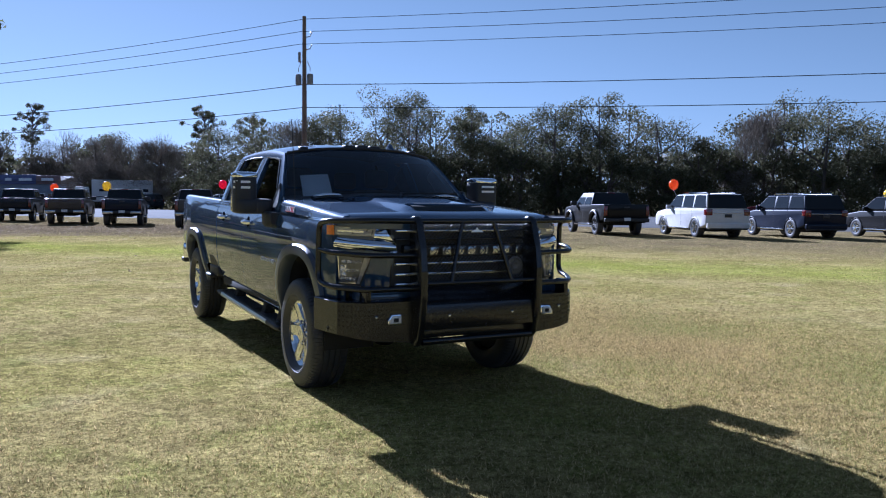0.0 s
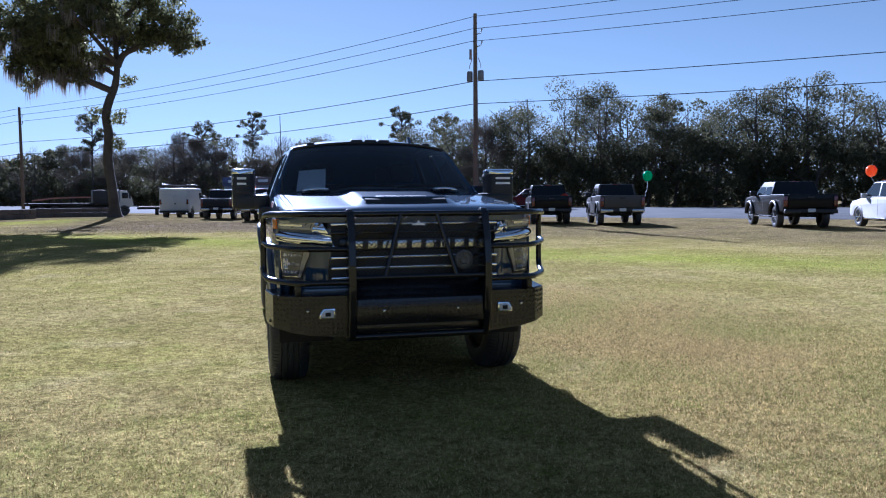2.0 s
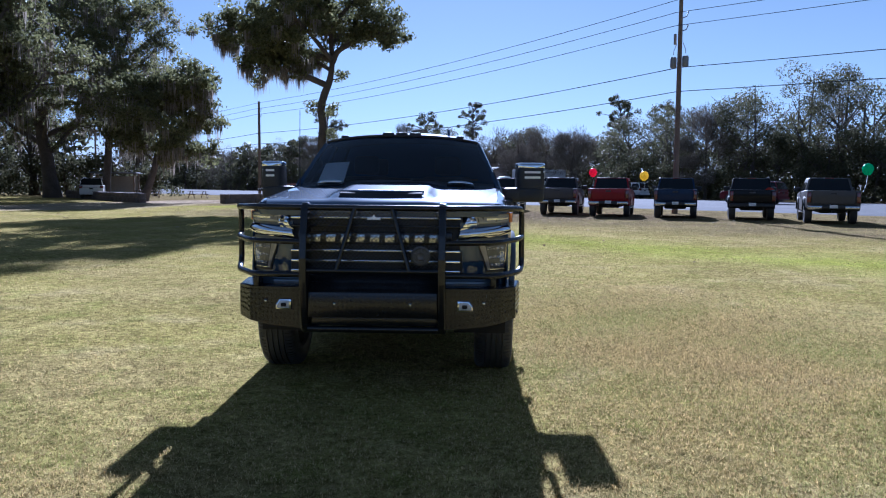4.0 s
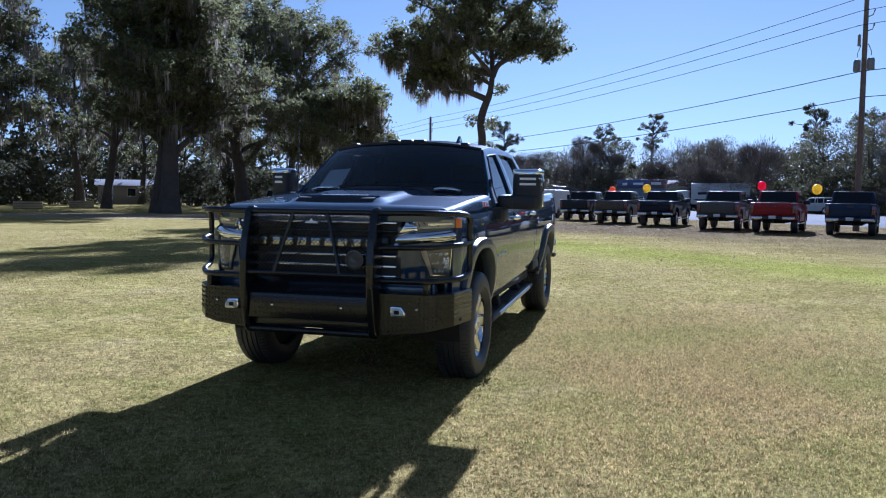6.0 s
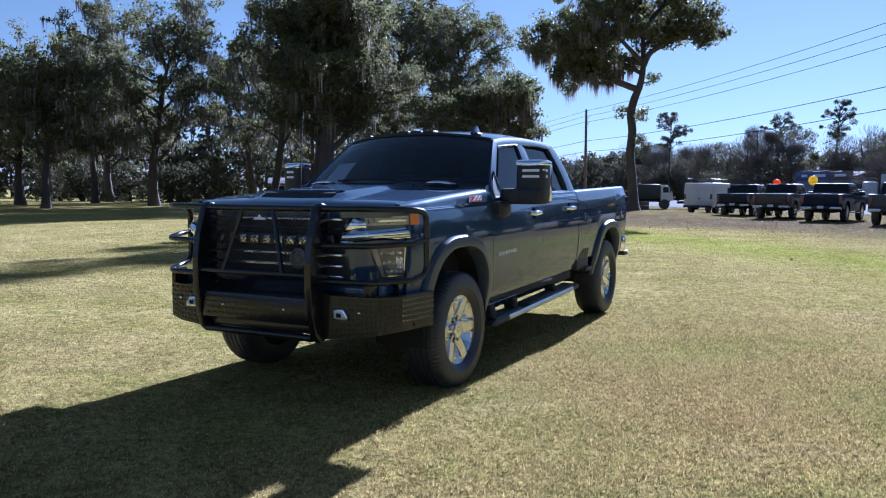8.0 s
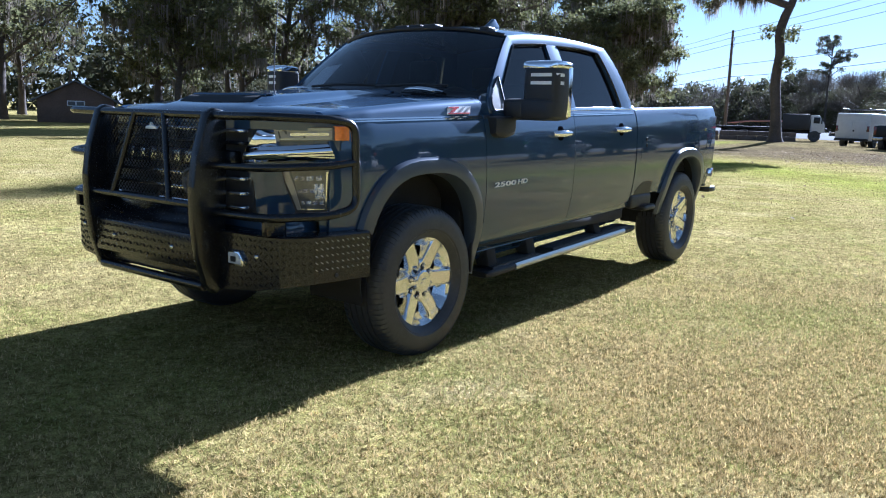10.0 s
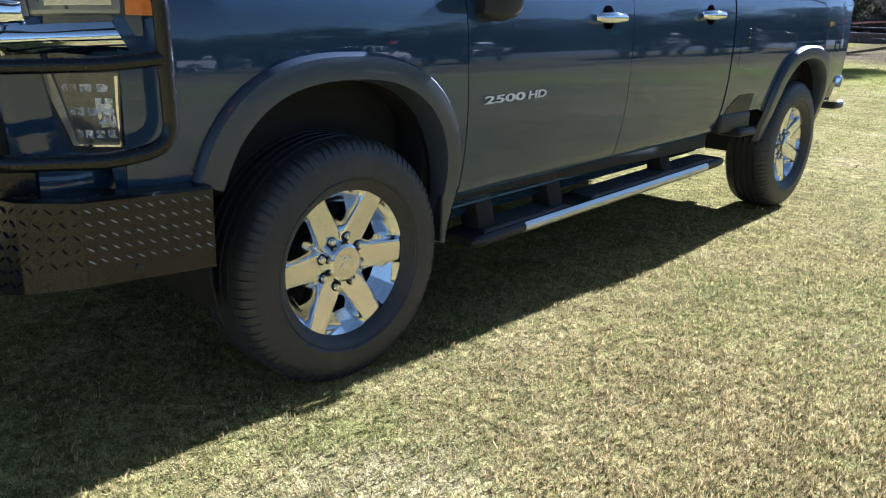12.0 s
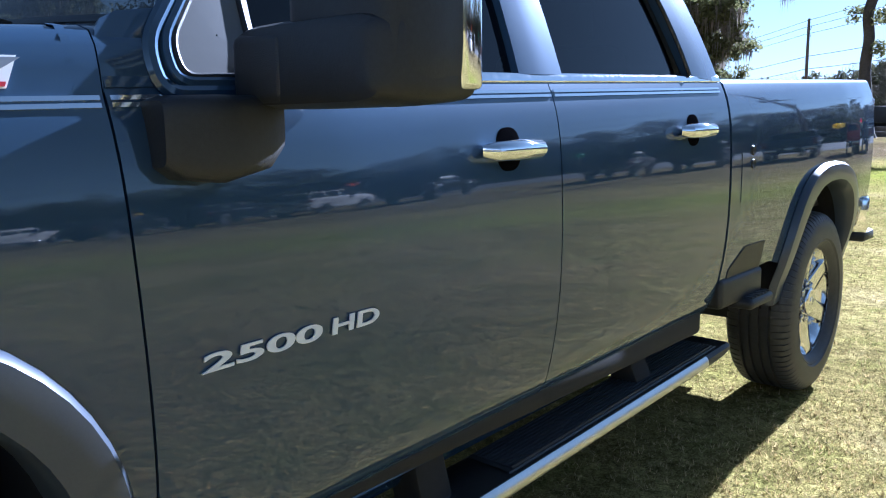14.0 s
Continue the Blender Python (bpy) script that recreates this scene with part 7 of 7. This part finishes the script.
def low_wall(x0, y0, x1, y1, h=0.72):
    a = math.degrees(math.atan2(y1 - y0, x1 - x0))
    ln = math.hypot(x1 - x0, y1 - y0)
    w = thing("low_wall", pose(x0, y0, 0, 0, 0, a), "low weathered block wall at the lawn's edge", "wall", group="low walls")
    n = max(2, int(ln / 1.2))
    for course in range(2):
        for k in range(n):
            s0 = (k + (0.5 if course else 0)) * ln / n
            s1 = min(s0 + ln / n, ln)
            if s1 - s0 > 0.05:
                part("block", boxes((s0 + 0.01, s1 - 0.01, -0.24 + 0.02 * ((k * 7) % 3 - 1), 0.24, course * h / 2, (course + 1) * h / 2 - 0.012), bevel=0.02), block_stone, w)
        if course:
            part("block", boxes((0.01, 0.5 * ln / n - 0.01, -0.24, 0.24, h / 2, h - 0.012), bevel=0.02), block_stone, w)
    return w


low_wall(-18.1, 52.5, -16.4, 57.5)
low_wall(-17.1, 60.4, -11.8, 62.2)
low_wall(-31.0, 60.0, -26.4, 57.9)
low_wall(-39.8, 71.7, -24.2, 52.6)

flatbed = thing("flatbed_truck", pose(-13.4, 65.6, 0, 0, 0, 14), "white-cabbed flatbed truck with a dark stake box behind the walls", "truck")
part("bed", boxes((-5.4, -0.2, -1.1, 1.1, 0.92, 1.08), bevel=0.02), dark_under, flatbed)
part("chassis", boxes((-5.0, 2.6, -0.45, 0.45, 0.62, 0.92), bevel=0.02), dark_under, flatbed)
part("box", boxes((-0.3, 1.7, -1.05, 1.05, 0.95, 2.15), bevel=0.03), black_plastic, flatbed)
bm = bmesh.new()
prism(bm, [(1.75, 0.70), (1.75, 2.10), (2.35, 2.08), (2.75, 1.45), (2.85, 0.75)], 1, -0.98, 0.98, 0.06, 3)
cabin = part("cab", bm, COLOURS["white"], flatbed, smooth=50)
for k in (1, -1):
    part("side_window", boxes((1.95, 2.42, k * 0.975, k * 0.992, 1.45, 1.92), bevel=0.004), far_glass, cabin)
    part("mirror", boxes((2.50, 2.60, k * 1.0, k * 1.22, 1.42, 1.80), bevel=0.02), black_plastic, cabin)
    for x0 in (-4.2, -3.2, 2.1):
        bm = bmesh.new()
        lathe(bm, [(-0.13, 0.18), (-0.14, 0.40), (-0.08, 0.44), (0.08, 0.44), (0.14, 0.40), (0.13, 0.18), (0.05, 0.15), (0.05, 0.0)], 24)
        bmesh.ops.transform(bm, matrix=pose(x0, k * 0.88, 0.44, 0, 0, 90 * k), verts=bm.verts)
        part("wheel", bm, rubber, flatbed)
for x0 in (-5.2, -3.6, -2.0):
    part("stake", boxes((x0, x0 + 0.08, -1.08, -1.0, 1.06, 1.42), bevel=0.008), dark_under, flatbed)
tl = thing("utility_trailer", pose(-7.6, 67.0, 0, 0, 0, 6), "dark flatbed utility trailer with a folded ramp", "trailer")
part("deck", boxes((-2.6, 2.6, -1.0, 1.0, 0.62, 0.74), bevel=0.01), timber, tl)
part("frame", boxes((-2.7, 2.7, -1.05, -0.95, 0.5, 0.66), (-2.7, 2.7, 0.95, 1.05, 0.5, 0.66), (2.6, 4.0, -0.06, 0.06, 0.5, 0.62), bevel=0.01), dark_under, tl)
bm = bmesh.new()
for y in (-0.9, -0.3, 0.3, 0.9):
    tube(bm, [(-2.65, y, 0.7), (-3.6, y, 1.55)], 0.035, 6)
for f in (0.1, 0.4, 0.7, 1.0):
    tube(bm, [(-2.65 - 0.95 * f, -0.9, 0.7 + 0.85 * f), (-2.65 - 0.95 * f, 0.9, 0.7 + 0.85 * f)], 0.03, 6)
part("ramp", bm, dark_under, tl)
for x in (-0.5, 0.5):
    for s in (1, -1):
        far_wheel(tl, s * 1.12, x, 0.33, steel_dark)

hauler = thing("car_hauler_trailer", pose(-16.4, 69.0, 0, 0, 0, 8), "pale red car-hauler trailer frame behind the low wall", "trailer")
rail_paint = material("faded_red_rail", (0.42, 0.20, 0.17), 0.6, vary=0.2, scale=3, fine=20)
for k in (1, -1):
    bm = bmesh.new()
    tube(bm, [(-2.6, k * 1.0, 1.30), (-1.2, k * 1.0, 1.48), (0.6, k * 1.0, 1.56), (2.4, k * 1.0, 1.58)], 0.06, 6)
    part("upper_rail", bm, rail_paint, hauler)
    bm = bmesh.new()
    tube(bm, [(-2.6, k * 1.0, 0.75), (2.4, k * 1.0, 0.75)], 0.07, 6)
    part("lower_rail", bm, dark_under, hauler)
    for x0, x1 in ((-2.4, -1.7), (-0.6, -0.1), (0.7, 1.4), (2.3, 2.3)):
        bm = bmesh.new()
        tube(bm, [(x0, k * 1.0, 1.42), (x1, k * 1.0, 0.75)], 0.04, 6)
        part("strut", bm, dark_under, hauler)
    for x0 in (-0.4, 0.5):
        far_wheel(hauler, k * 1.12, x0, 0.36, steel_dark)


def picnic_table(x, y, turn):
    t = thing("picnic_table", pose(x, y, 0, 0, 0, turn), "weathered wooden picnic table with attached benches", "table", group="picnic tables")
    for k in range(5):
        part("top_plank", boxes((-0.95, 0.95, -0.36 + k * 0.146, -0.36 + k * 0.146 + 0.138, 0.71, 0.75), bevel=0.006), timber, t)
    for s in (1, -1):
        part("bench", boxes((-0.95, 0.95, s * 0.62, s * 0.86, 0.42, 0.46), bevel=0.006), timber, t)
        bm = bmesh.new()
        tube(bm, [(s * 0.7, -0.72, 0.0), (s * 0.7, -0.2, 0.72)], 0.045, 5)
        tube(bm, [(s * 0.7, 0.72, 0.0), (s * 0.7, 0.2, 0.72)], 0.045, 5)
        tube(bm, [(s * 0.7, -0.85, 0.40), (s * 0.7, 0.85, 0.40)], 0.04, 5)
        part("trestle", bm, timber, t)
    return t


for px, py, a in ((-31.5, 72, 20), (-34.0, 76, 70), (-27.5, 74, 45)):
    picnic_table(px, py, a)


def crate_bench(x, y, turn):
    c = thing("slatted_planter", pose(x, y, 0, 0, 0, turn), "pale slatted wooden planter box under the trees", "planter", group="planters")
    for z in (0.05, 0.25, 0.45):
        part("slat", boxes((-1.1, 1.1, -0.30, -0.27, z, z + 0.15), bevel=0.006), pale_wood, c)
        part("slat", boxes((-1.1, 1.1, 0.27, 0.30, z, z + 0.15), bevel=0.006), pale_wood, c)
    for x0 in (-1.1, 1.04):
        part("end_board", boxes((x0, x0 + 0.06, -0.28, 0.28, 0.0, 0.62), bevel=0.006), pale_wood, c)
    part("soil", boxes((-1.03, 1.03, -0.26, 0.26, 0.0, 0.5), bevel=0.01), timber, c)


pale_wood = material("pale_wood", (0.48, 0.38, 0.22), 0.8, vary=0.25, scale=3, fine=30)
crate_bench(-48.6, 48.6, 40)
crate_bench(-52.0, 59.0, 45)

siding = material("blue_grey_siding", (0.22, 0.25, 0.30), 0.7, vary=0.15, scale=0.6, fine=8)
fascia_blue = material("fascia_blue", (0.10, 0.115, 0.25), 0.6, vary=0.2, scale=1.0, fine=10)
fascia_brown = material("fascia_brown", (0.16, 0.10, 0.10), 0.6, vary=0.2, scale=1.0, fine=10)
roof_metal = material("metal_roof", (0.16, 0.16, 0.17), 0.8, spec=0.1, vary=0.2, scale=0.5, fine=6)
tan_siding = material("tan_siding", (0.40, 0.34, 0.27), 0.75, vary=0.15, scale=0.6, fine=8)


def building(x, y, turn, w, d, h, wall_m, label, windows):
    b = thing("low_building", pose(x, y, 0, 0, 0, turn), label, "building", group="far buildings")
    part("wall", boxes((-w / 2, w / 2, -d / 2, d / 2, 0, h), bevel=0.03), wall_m, b)
    bm = bmesh.new()
    prism(bm, [(-d / 2 - 0.4, h), (0, h + d * 0.16), (d / 2 + 0.4, h), (0, h + d * 0.16 - 0.15)], 0, -w / 2 - 0.4, w / 2 + 0.4)
    part("roof", bm, roof_metal, b)
    for k in range(windows):
        cx = -w / 2 + w * (k + 0.5) / windows
        win = part("window", boxes((cx - 0.55, cx + 0.55, -d / 2 - 0.05, -d / 2 + 0.05, 1.0, 2.1), bevel=0.01), white_trim, b)
        part("pane", boxes((cx - 0.48, cx + 0.48, -d / 2 - 0.06, -d / 2 - 0.045, 1.07, 2.03), bevel=0.003), far_glass, win)
    part("door", boxes((w * 0.30, w * 0.30 + 0.95, -d / 2 - 0.04, -d / 2 + 0.04, 0, 2.05), bevel=0.01), timber, b)
    return b


shop = building(*across(92.2, 89.5)[:2], -46.4, 11.3, 5, 3.9, siding, "low dark shop with a long blue fascia across the highway", 5)
part("fascia", boxes((-5.8, 1.4, -2.72, -2.52, 3.45, 4.85), bevel=0.02), fascia_blue, shop, "faded blue fascia board")
part("fascia", boxes((1.4, 5.8, -2.72, -2.52, 3.45, 4.75), bevel=0.02), fascia_brown, shop, "faded brown fascia board")
for x0, x1 in ((-4.4, -3.2), (-1.8, 0.6), (2.4, 4.6)):
    part("sign_bar", boxes((x0, x1, -2.735, -2.715, 3.95, 4.35), bevel=0.004), white_trim, shop, "pale sign bar")
building(26, 122, -20, 9, 6, 3.0, siding, "small blue-grey building across the highway", 3)
building(-65, 84, 38, 8, 5, 2.4, tan_siding, "low tan shed with a pale roof beyond the grove", 3)
brown_boards = material("brown_boards", (0.13, 0.085, 0.06), 0.85, vary=0.3, scale=1.2, fine=14, bump=0.4, bump_scale=20)
shed = thing("garden_shed", pose(-50.8, 26.0, 0, 0, 0, 61), "small brown gabled shed with a pale window under the oaks", "shed")
bm = bmesh.new()
prism(bm, [(-2.4, 0.0), (2.4, 0.0), (2.4, 1.55), (0.0, 2.75), (-2.4, 1.55)], 1, -1.8, 1.8, 0.02)
part("wall", bm, brown_boards, shed)
for k in (1, -1):
    bm = bmesh.new()
    prism(bm, [(k * 2.75, 1.38), (0.0, 2.78), (0.0, 2.88), (k * 2.80, 1.46)], 1, -2.05, 2.05)
    part("roof", bm, roof_metal, shed)
win = part("window", boxes((-0.55, 0.55, -1.84, -1.77, 1.12, 1.48), bevel=0.01), white_trim, shed)
for x0 in (-0.50, 0.03):
    part("pane", boxes((x0, x0 + 0.46, -1.85, -1.835, 1.17, 1.43), bevel=0.003), quarter_glass, win)
box_trailer = thing("box_trailer", pose(10.5, 112, 0.0, 0, 0, -5), "white box trailer with dark lettering bars on its side", "trailer")
part("box", boxes((-3.9, 3.9, -1.2, 1.2, 1.0, 4.0), bevel=0.06), COLOURS["white"], box_trailer)
for x0, x1, z0, z1 in ((-3.0, -0.6, 2.4, 2.75), (0.2, 2.4, 2.35, 2.85), (2.6, 3.3, 2.4, 2.8), (-3.4, 3.4, 1.6, 1.75)):
    part("side_bar", boxes((x0, x1, -1.215, -1.195, z0, z1), bevel=0.003), COLOURS["navy"], box_trailer)
part("cab_block", boxes((-6.0, -4.2, -1.1, 1.1, 0.6, 3.0), bevel=0.2, seg=3), COLOURS["white"], box_trailer)
for x in (-5.2, 2.0, 3.0):
    for s in (1, -1):
        bm = bmesh.new()
        lathe(bm, [(-0.14, 0.0), (-0.14, 0.5), (0.14, 0.5), (0.14, 0.0)], 20)
        bmesh.ops.transform(bm, matrix=pose(x, s * 1.0, 0.5, 0, 0, 90), verts=bm.verts)
        part("trailer_wheel", bm, rubber, box_trailer)


# beyond the low walls: a parked car and an open shelter
vehicle_suv(pose(-33.5, 63.5, 0, 0, 0, 20), "white", "white car parked beyond the low walls under the oaks")
shelter = thing("open_shelter", pose(-35.8, 73.5, 0, 0, 0, 15), "open shelter with a flat dark roof on posts", "shelter")
part("roof", boxes((-2.2, 2.2, -1.8, 1.8, 2.45, 2.60), bevel=0.03), roof_metal, shelter)
for px in (-2.0, 2.0):
    for py in (-1.6, 1.6):
        part("post", boxes((px - 0.08, px + 0.08, py - 0.08, py + 0.08, 0.0, 2.45), bevel=0.01), timber, shelter)
part("back_wall", boxes((-1.9, 1.9, 1.62, 1.70, 0.0, 2.2), bevel=0.01), tan_siding, shelter)

# ---------------------------------------------------------------- grass and fallen leaves
blade_straw = leaf_material("straw_blades", (0.12, 0.088, 0.028), (0.84, 0.632, 0.27), 0.38)
blade_green = leaf_material("green_blades", (0.110, 0.112, 0.024), (0.55, 0.505, 0.165), 0.42)
dead_leaf = leaf_material("fallen_leaves", (0.20, 0.13, 0.07), (0.50, 0.39, 0.26), 0.2)
grng = np.random.default_rng(5)


def blades(p, length, width):
    """Mown blades at plan points p: single triangles, tilted every way; length and width grow with the distance off."""
    n = len(p)
    off = np.min([np.hypot(p[:, 0] - x, p[:, 1] - y) for x, y in LANE], 0)
    ln = np.interp(off, [0, 2, 6, 12, 30], length) * (0.45 + 0.9 * grng.random(n))
    wd = np.interp(off, [0, 2, 6, 12, 30], width) * (0.6 + 0.8 * grng.random(n))
    p = np.stack([p[:, 0], p[:, 1], dip(p[:, 0], p[:, 1])], 1)
    a = grng.random(n) * 2 * np.pi
    tilt = np.abs(grng.normal(1.05, 0.35, n)).clip(0.05, 1.5)
    tip = p + np.stack([np.cos(a) * np.sin(tilt) * ln, np.sin(a) * np.sin(tilt) * ln, np.cos(tilt) * ln + 0.003], 1)
    b = a + np.pi / 2 + grng.normal(0, 0.5, n)
    side = np.stack([np.cos(b), np.sin(b), 0 * b], 1) * wd[:, None]
    v = np.stack([p - side, p + side, tip], 1)
    # patches of green among the straw, and the green strip
    g = np.sin(p[:, 0] * 1.7 + np.sin(p[:, 1] * 1.1) * 1.5) * np.sin(p[:, 1] * 1.3 + 1.7 * np.sin(p[:, 0] * 0.7)) + grng.normal(0, 0.8, n) > 0.72
    band = p[:, 0] * 0.724 + p[:, 1] * 0.69
    g |= (np.abs(band - 12.3 + 0.5 * np.sin(p[:, 0])) < 2.4 * grng.random(n)) & (grng.random(n) < 0.85)
    return v, g


def tufts(p, per, length, width):
    """Tufts at plan points p: per narrow blades that spread from one root, each tuft of one tone."""
    n = len(p)
    root = np.stack([p[:, 0], p[:, 1], dip(p[:, 0], p[:, 1])], 1)
    tall = length * (0.55 + 0.8 * grng.random(n))
    v = [root]
    for k in range(per):
        a = grng.random(n) * 2 * np.pi
        tilt = np.abs(grng.normal(0.85, 0.4, n)).clip(0.05, 1.45)
        ln = tall * (0.6 + 0.6 * grng.random(n))
        tip = root + np.stack([np.cos(a) * np.sin(tilt) * ln, np.sin(a) * np.sin(tilt) * ln, np.cos(tilt) * ln + 0.004], 1)
        b = a + np.pi / 2 + grng.normal(0, 0.6, n)
        side = np.stack([np.cos(b), np.sin(b), 0.3 * np.sin(3 * b)], 1) * (width * (0.6 + 0.8 * grng.random(n)))[:, None]
        v += [root * 0.55 + tip * 0.45 + side, tip]
    v = np.stack(v, 1)
    m = 1 + 2 * per
    f = np.array([(0, 1 + 2 * k, 2 + 2 * k) for k in range(per)])
    g = np.sin(p[:, 0] * 1.7 + np.sin(p[:, 1] * 1.1) * 1.5) * np.sin(p[:, 1] * 1.3 + 1.7 * np.sin(p[:, 0] * 0.7)) + grng.normal(0, 0.7, n) > 0.62
    return v, f, m, g


# the near lawn, densest along the strip where it is passed closest
LANE = [(-3, -6), (0, -6.5), (2.7, -6), (3.8, -3.5), (3.2, -2), (2.4, -0.4)]
near = np.stack([2.9 + grng.normal(0, 1.35, 60000), 0.9 + grng.normal(0, 2.4, 60000)], 1)
wide = []
for x, y, n in ((-1.5, -3.5, 135000), (2.0, -3.5, 160000), (3.0, 0.0, 90000)):
    r, a = 34 * grng.random(n) ** 1.5, grng.random(n) * 2 * np.pi
    wide.append(np.stack([x + r * np.cos(a), y + r * np.sin(a)], 1))
sets = [blades(np.concatenate([near, *wide]), [0.022, 0.024, 0.028, 0.028, 0.028], [0.0014, 0.0018, 0.0040, 0.0075, 0.012])]
close = np.concatenate([np.stack([2.7 + grng.normal(0, 1.2, 80000), 0.6 + grng.normal(0, 2.3, 80000)], 1), np.stack([grng.uniform(-4.5, 4.5, 45000), -3.0 + grng.normal(0, 1.6, 45000)], 1)])
tv, tf, tm, tg = tufts(close, 4, 0.0215, 0.0028)
grass = thing("grass", pose(0, 0, 0), "short dry mown grass, straw with green tufts", "grass", kind="stuff")
for name, pick, m in (("straw_blades", False, blade_straw), ("green_blades", True, blade_green)):
    v = np.concatenate([s[g == pick] for s, g in sets]).reshape(-1, 3)
    np_part(name, v, np.arange(len(v)).reshape(-1, 3), m, grass)["kind"] = "stuff"
    v = tv[tg == pick]
    f = (np.arange(len(v))[:, None, None] * tm + tf[None]).reshape(-1, 3)
    np_part(name.replace("blades", "tufts"), v.reshape(-1, 3), f, m, grass)["kind"] = "stuff"

spots = np.concatenate([np.stack([grng.normal(0, 8, 1600), grng.normal(34, 5, 1600)], 1), np.stack([grng.uniform(-30, 25, 160), grng.uniform(8, 40, 160)], 1), np.stack([grng.normal(-28, 7, 1300), grng.normal(40, 5, 1300)], 1)])
n = len(spots)
a = grng.random(n) * 6.283
u = np.stack([np.cos(a), np.sin(a), grng.normal(0, 0.35, n)], 1) * (0.02 + 0.03 * grng.random(n))[:, None]
w = np.stack([-np.sin(a), np.cos(a), grng.normal(0, 0.35, n)], 1) * (0.02 + 0.02 * grng.random(n))[:, None]
c = np.concatenate([spots, np.full((n, 1), 0.035)], 1)
v = np.stack([c - u, c + w, c + u, c - w], 1).reshape(-1, 3)
litter = np_part("fallen_leaves", v, np.arange(len(v)).reshape(-1, 4), dead_leaf)
tagged(litter, "scattered dry tan fallen leaves on the lawn", "leaves", kind="stuff")
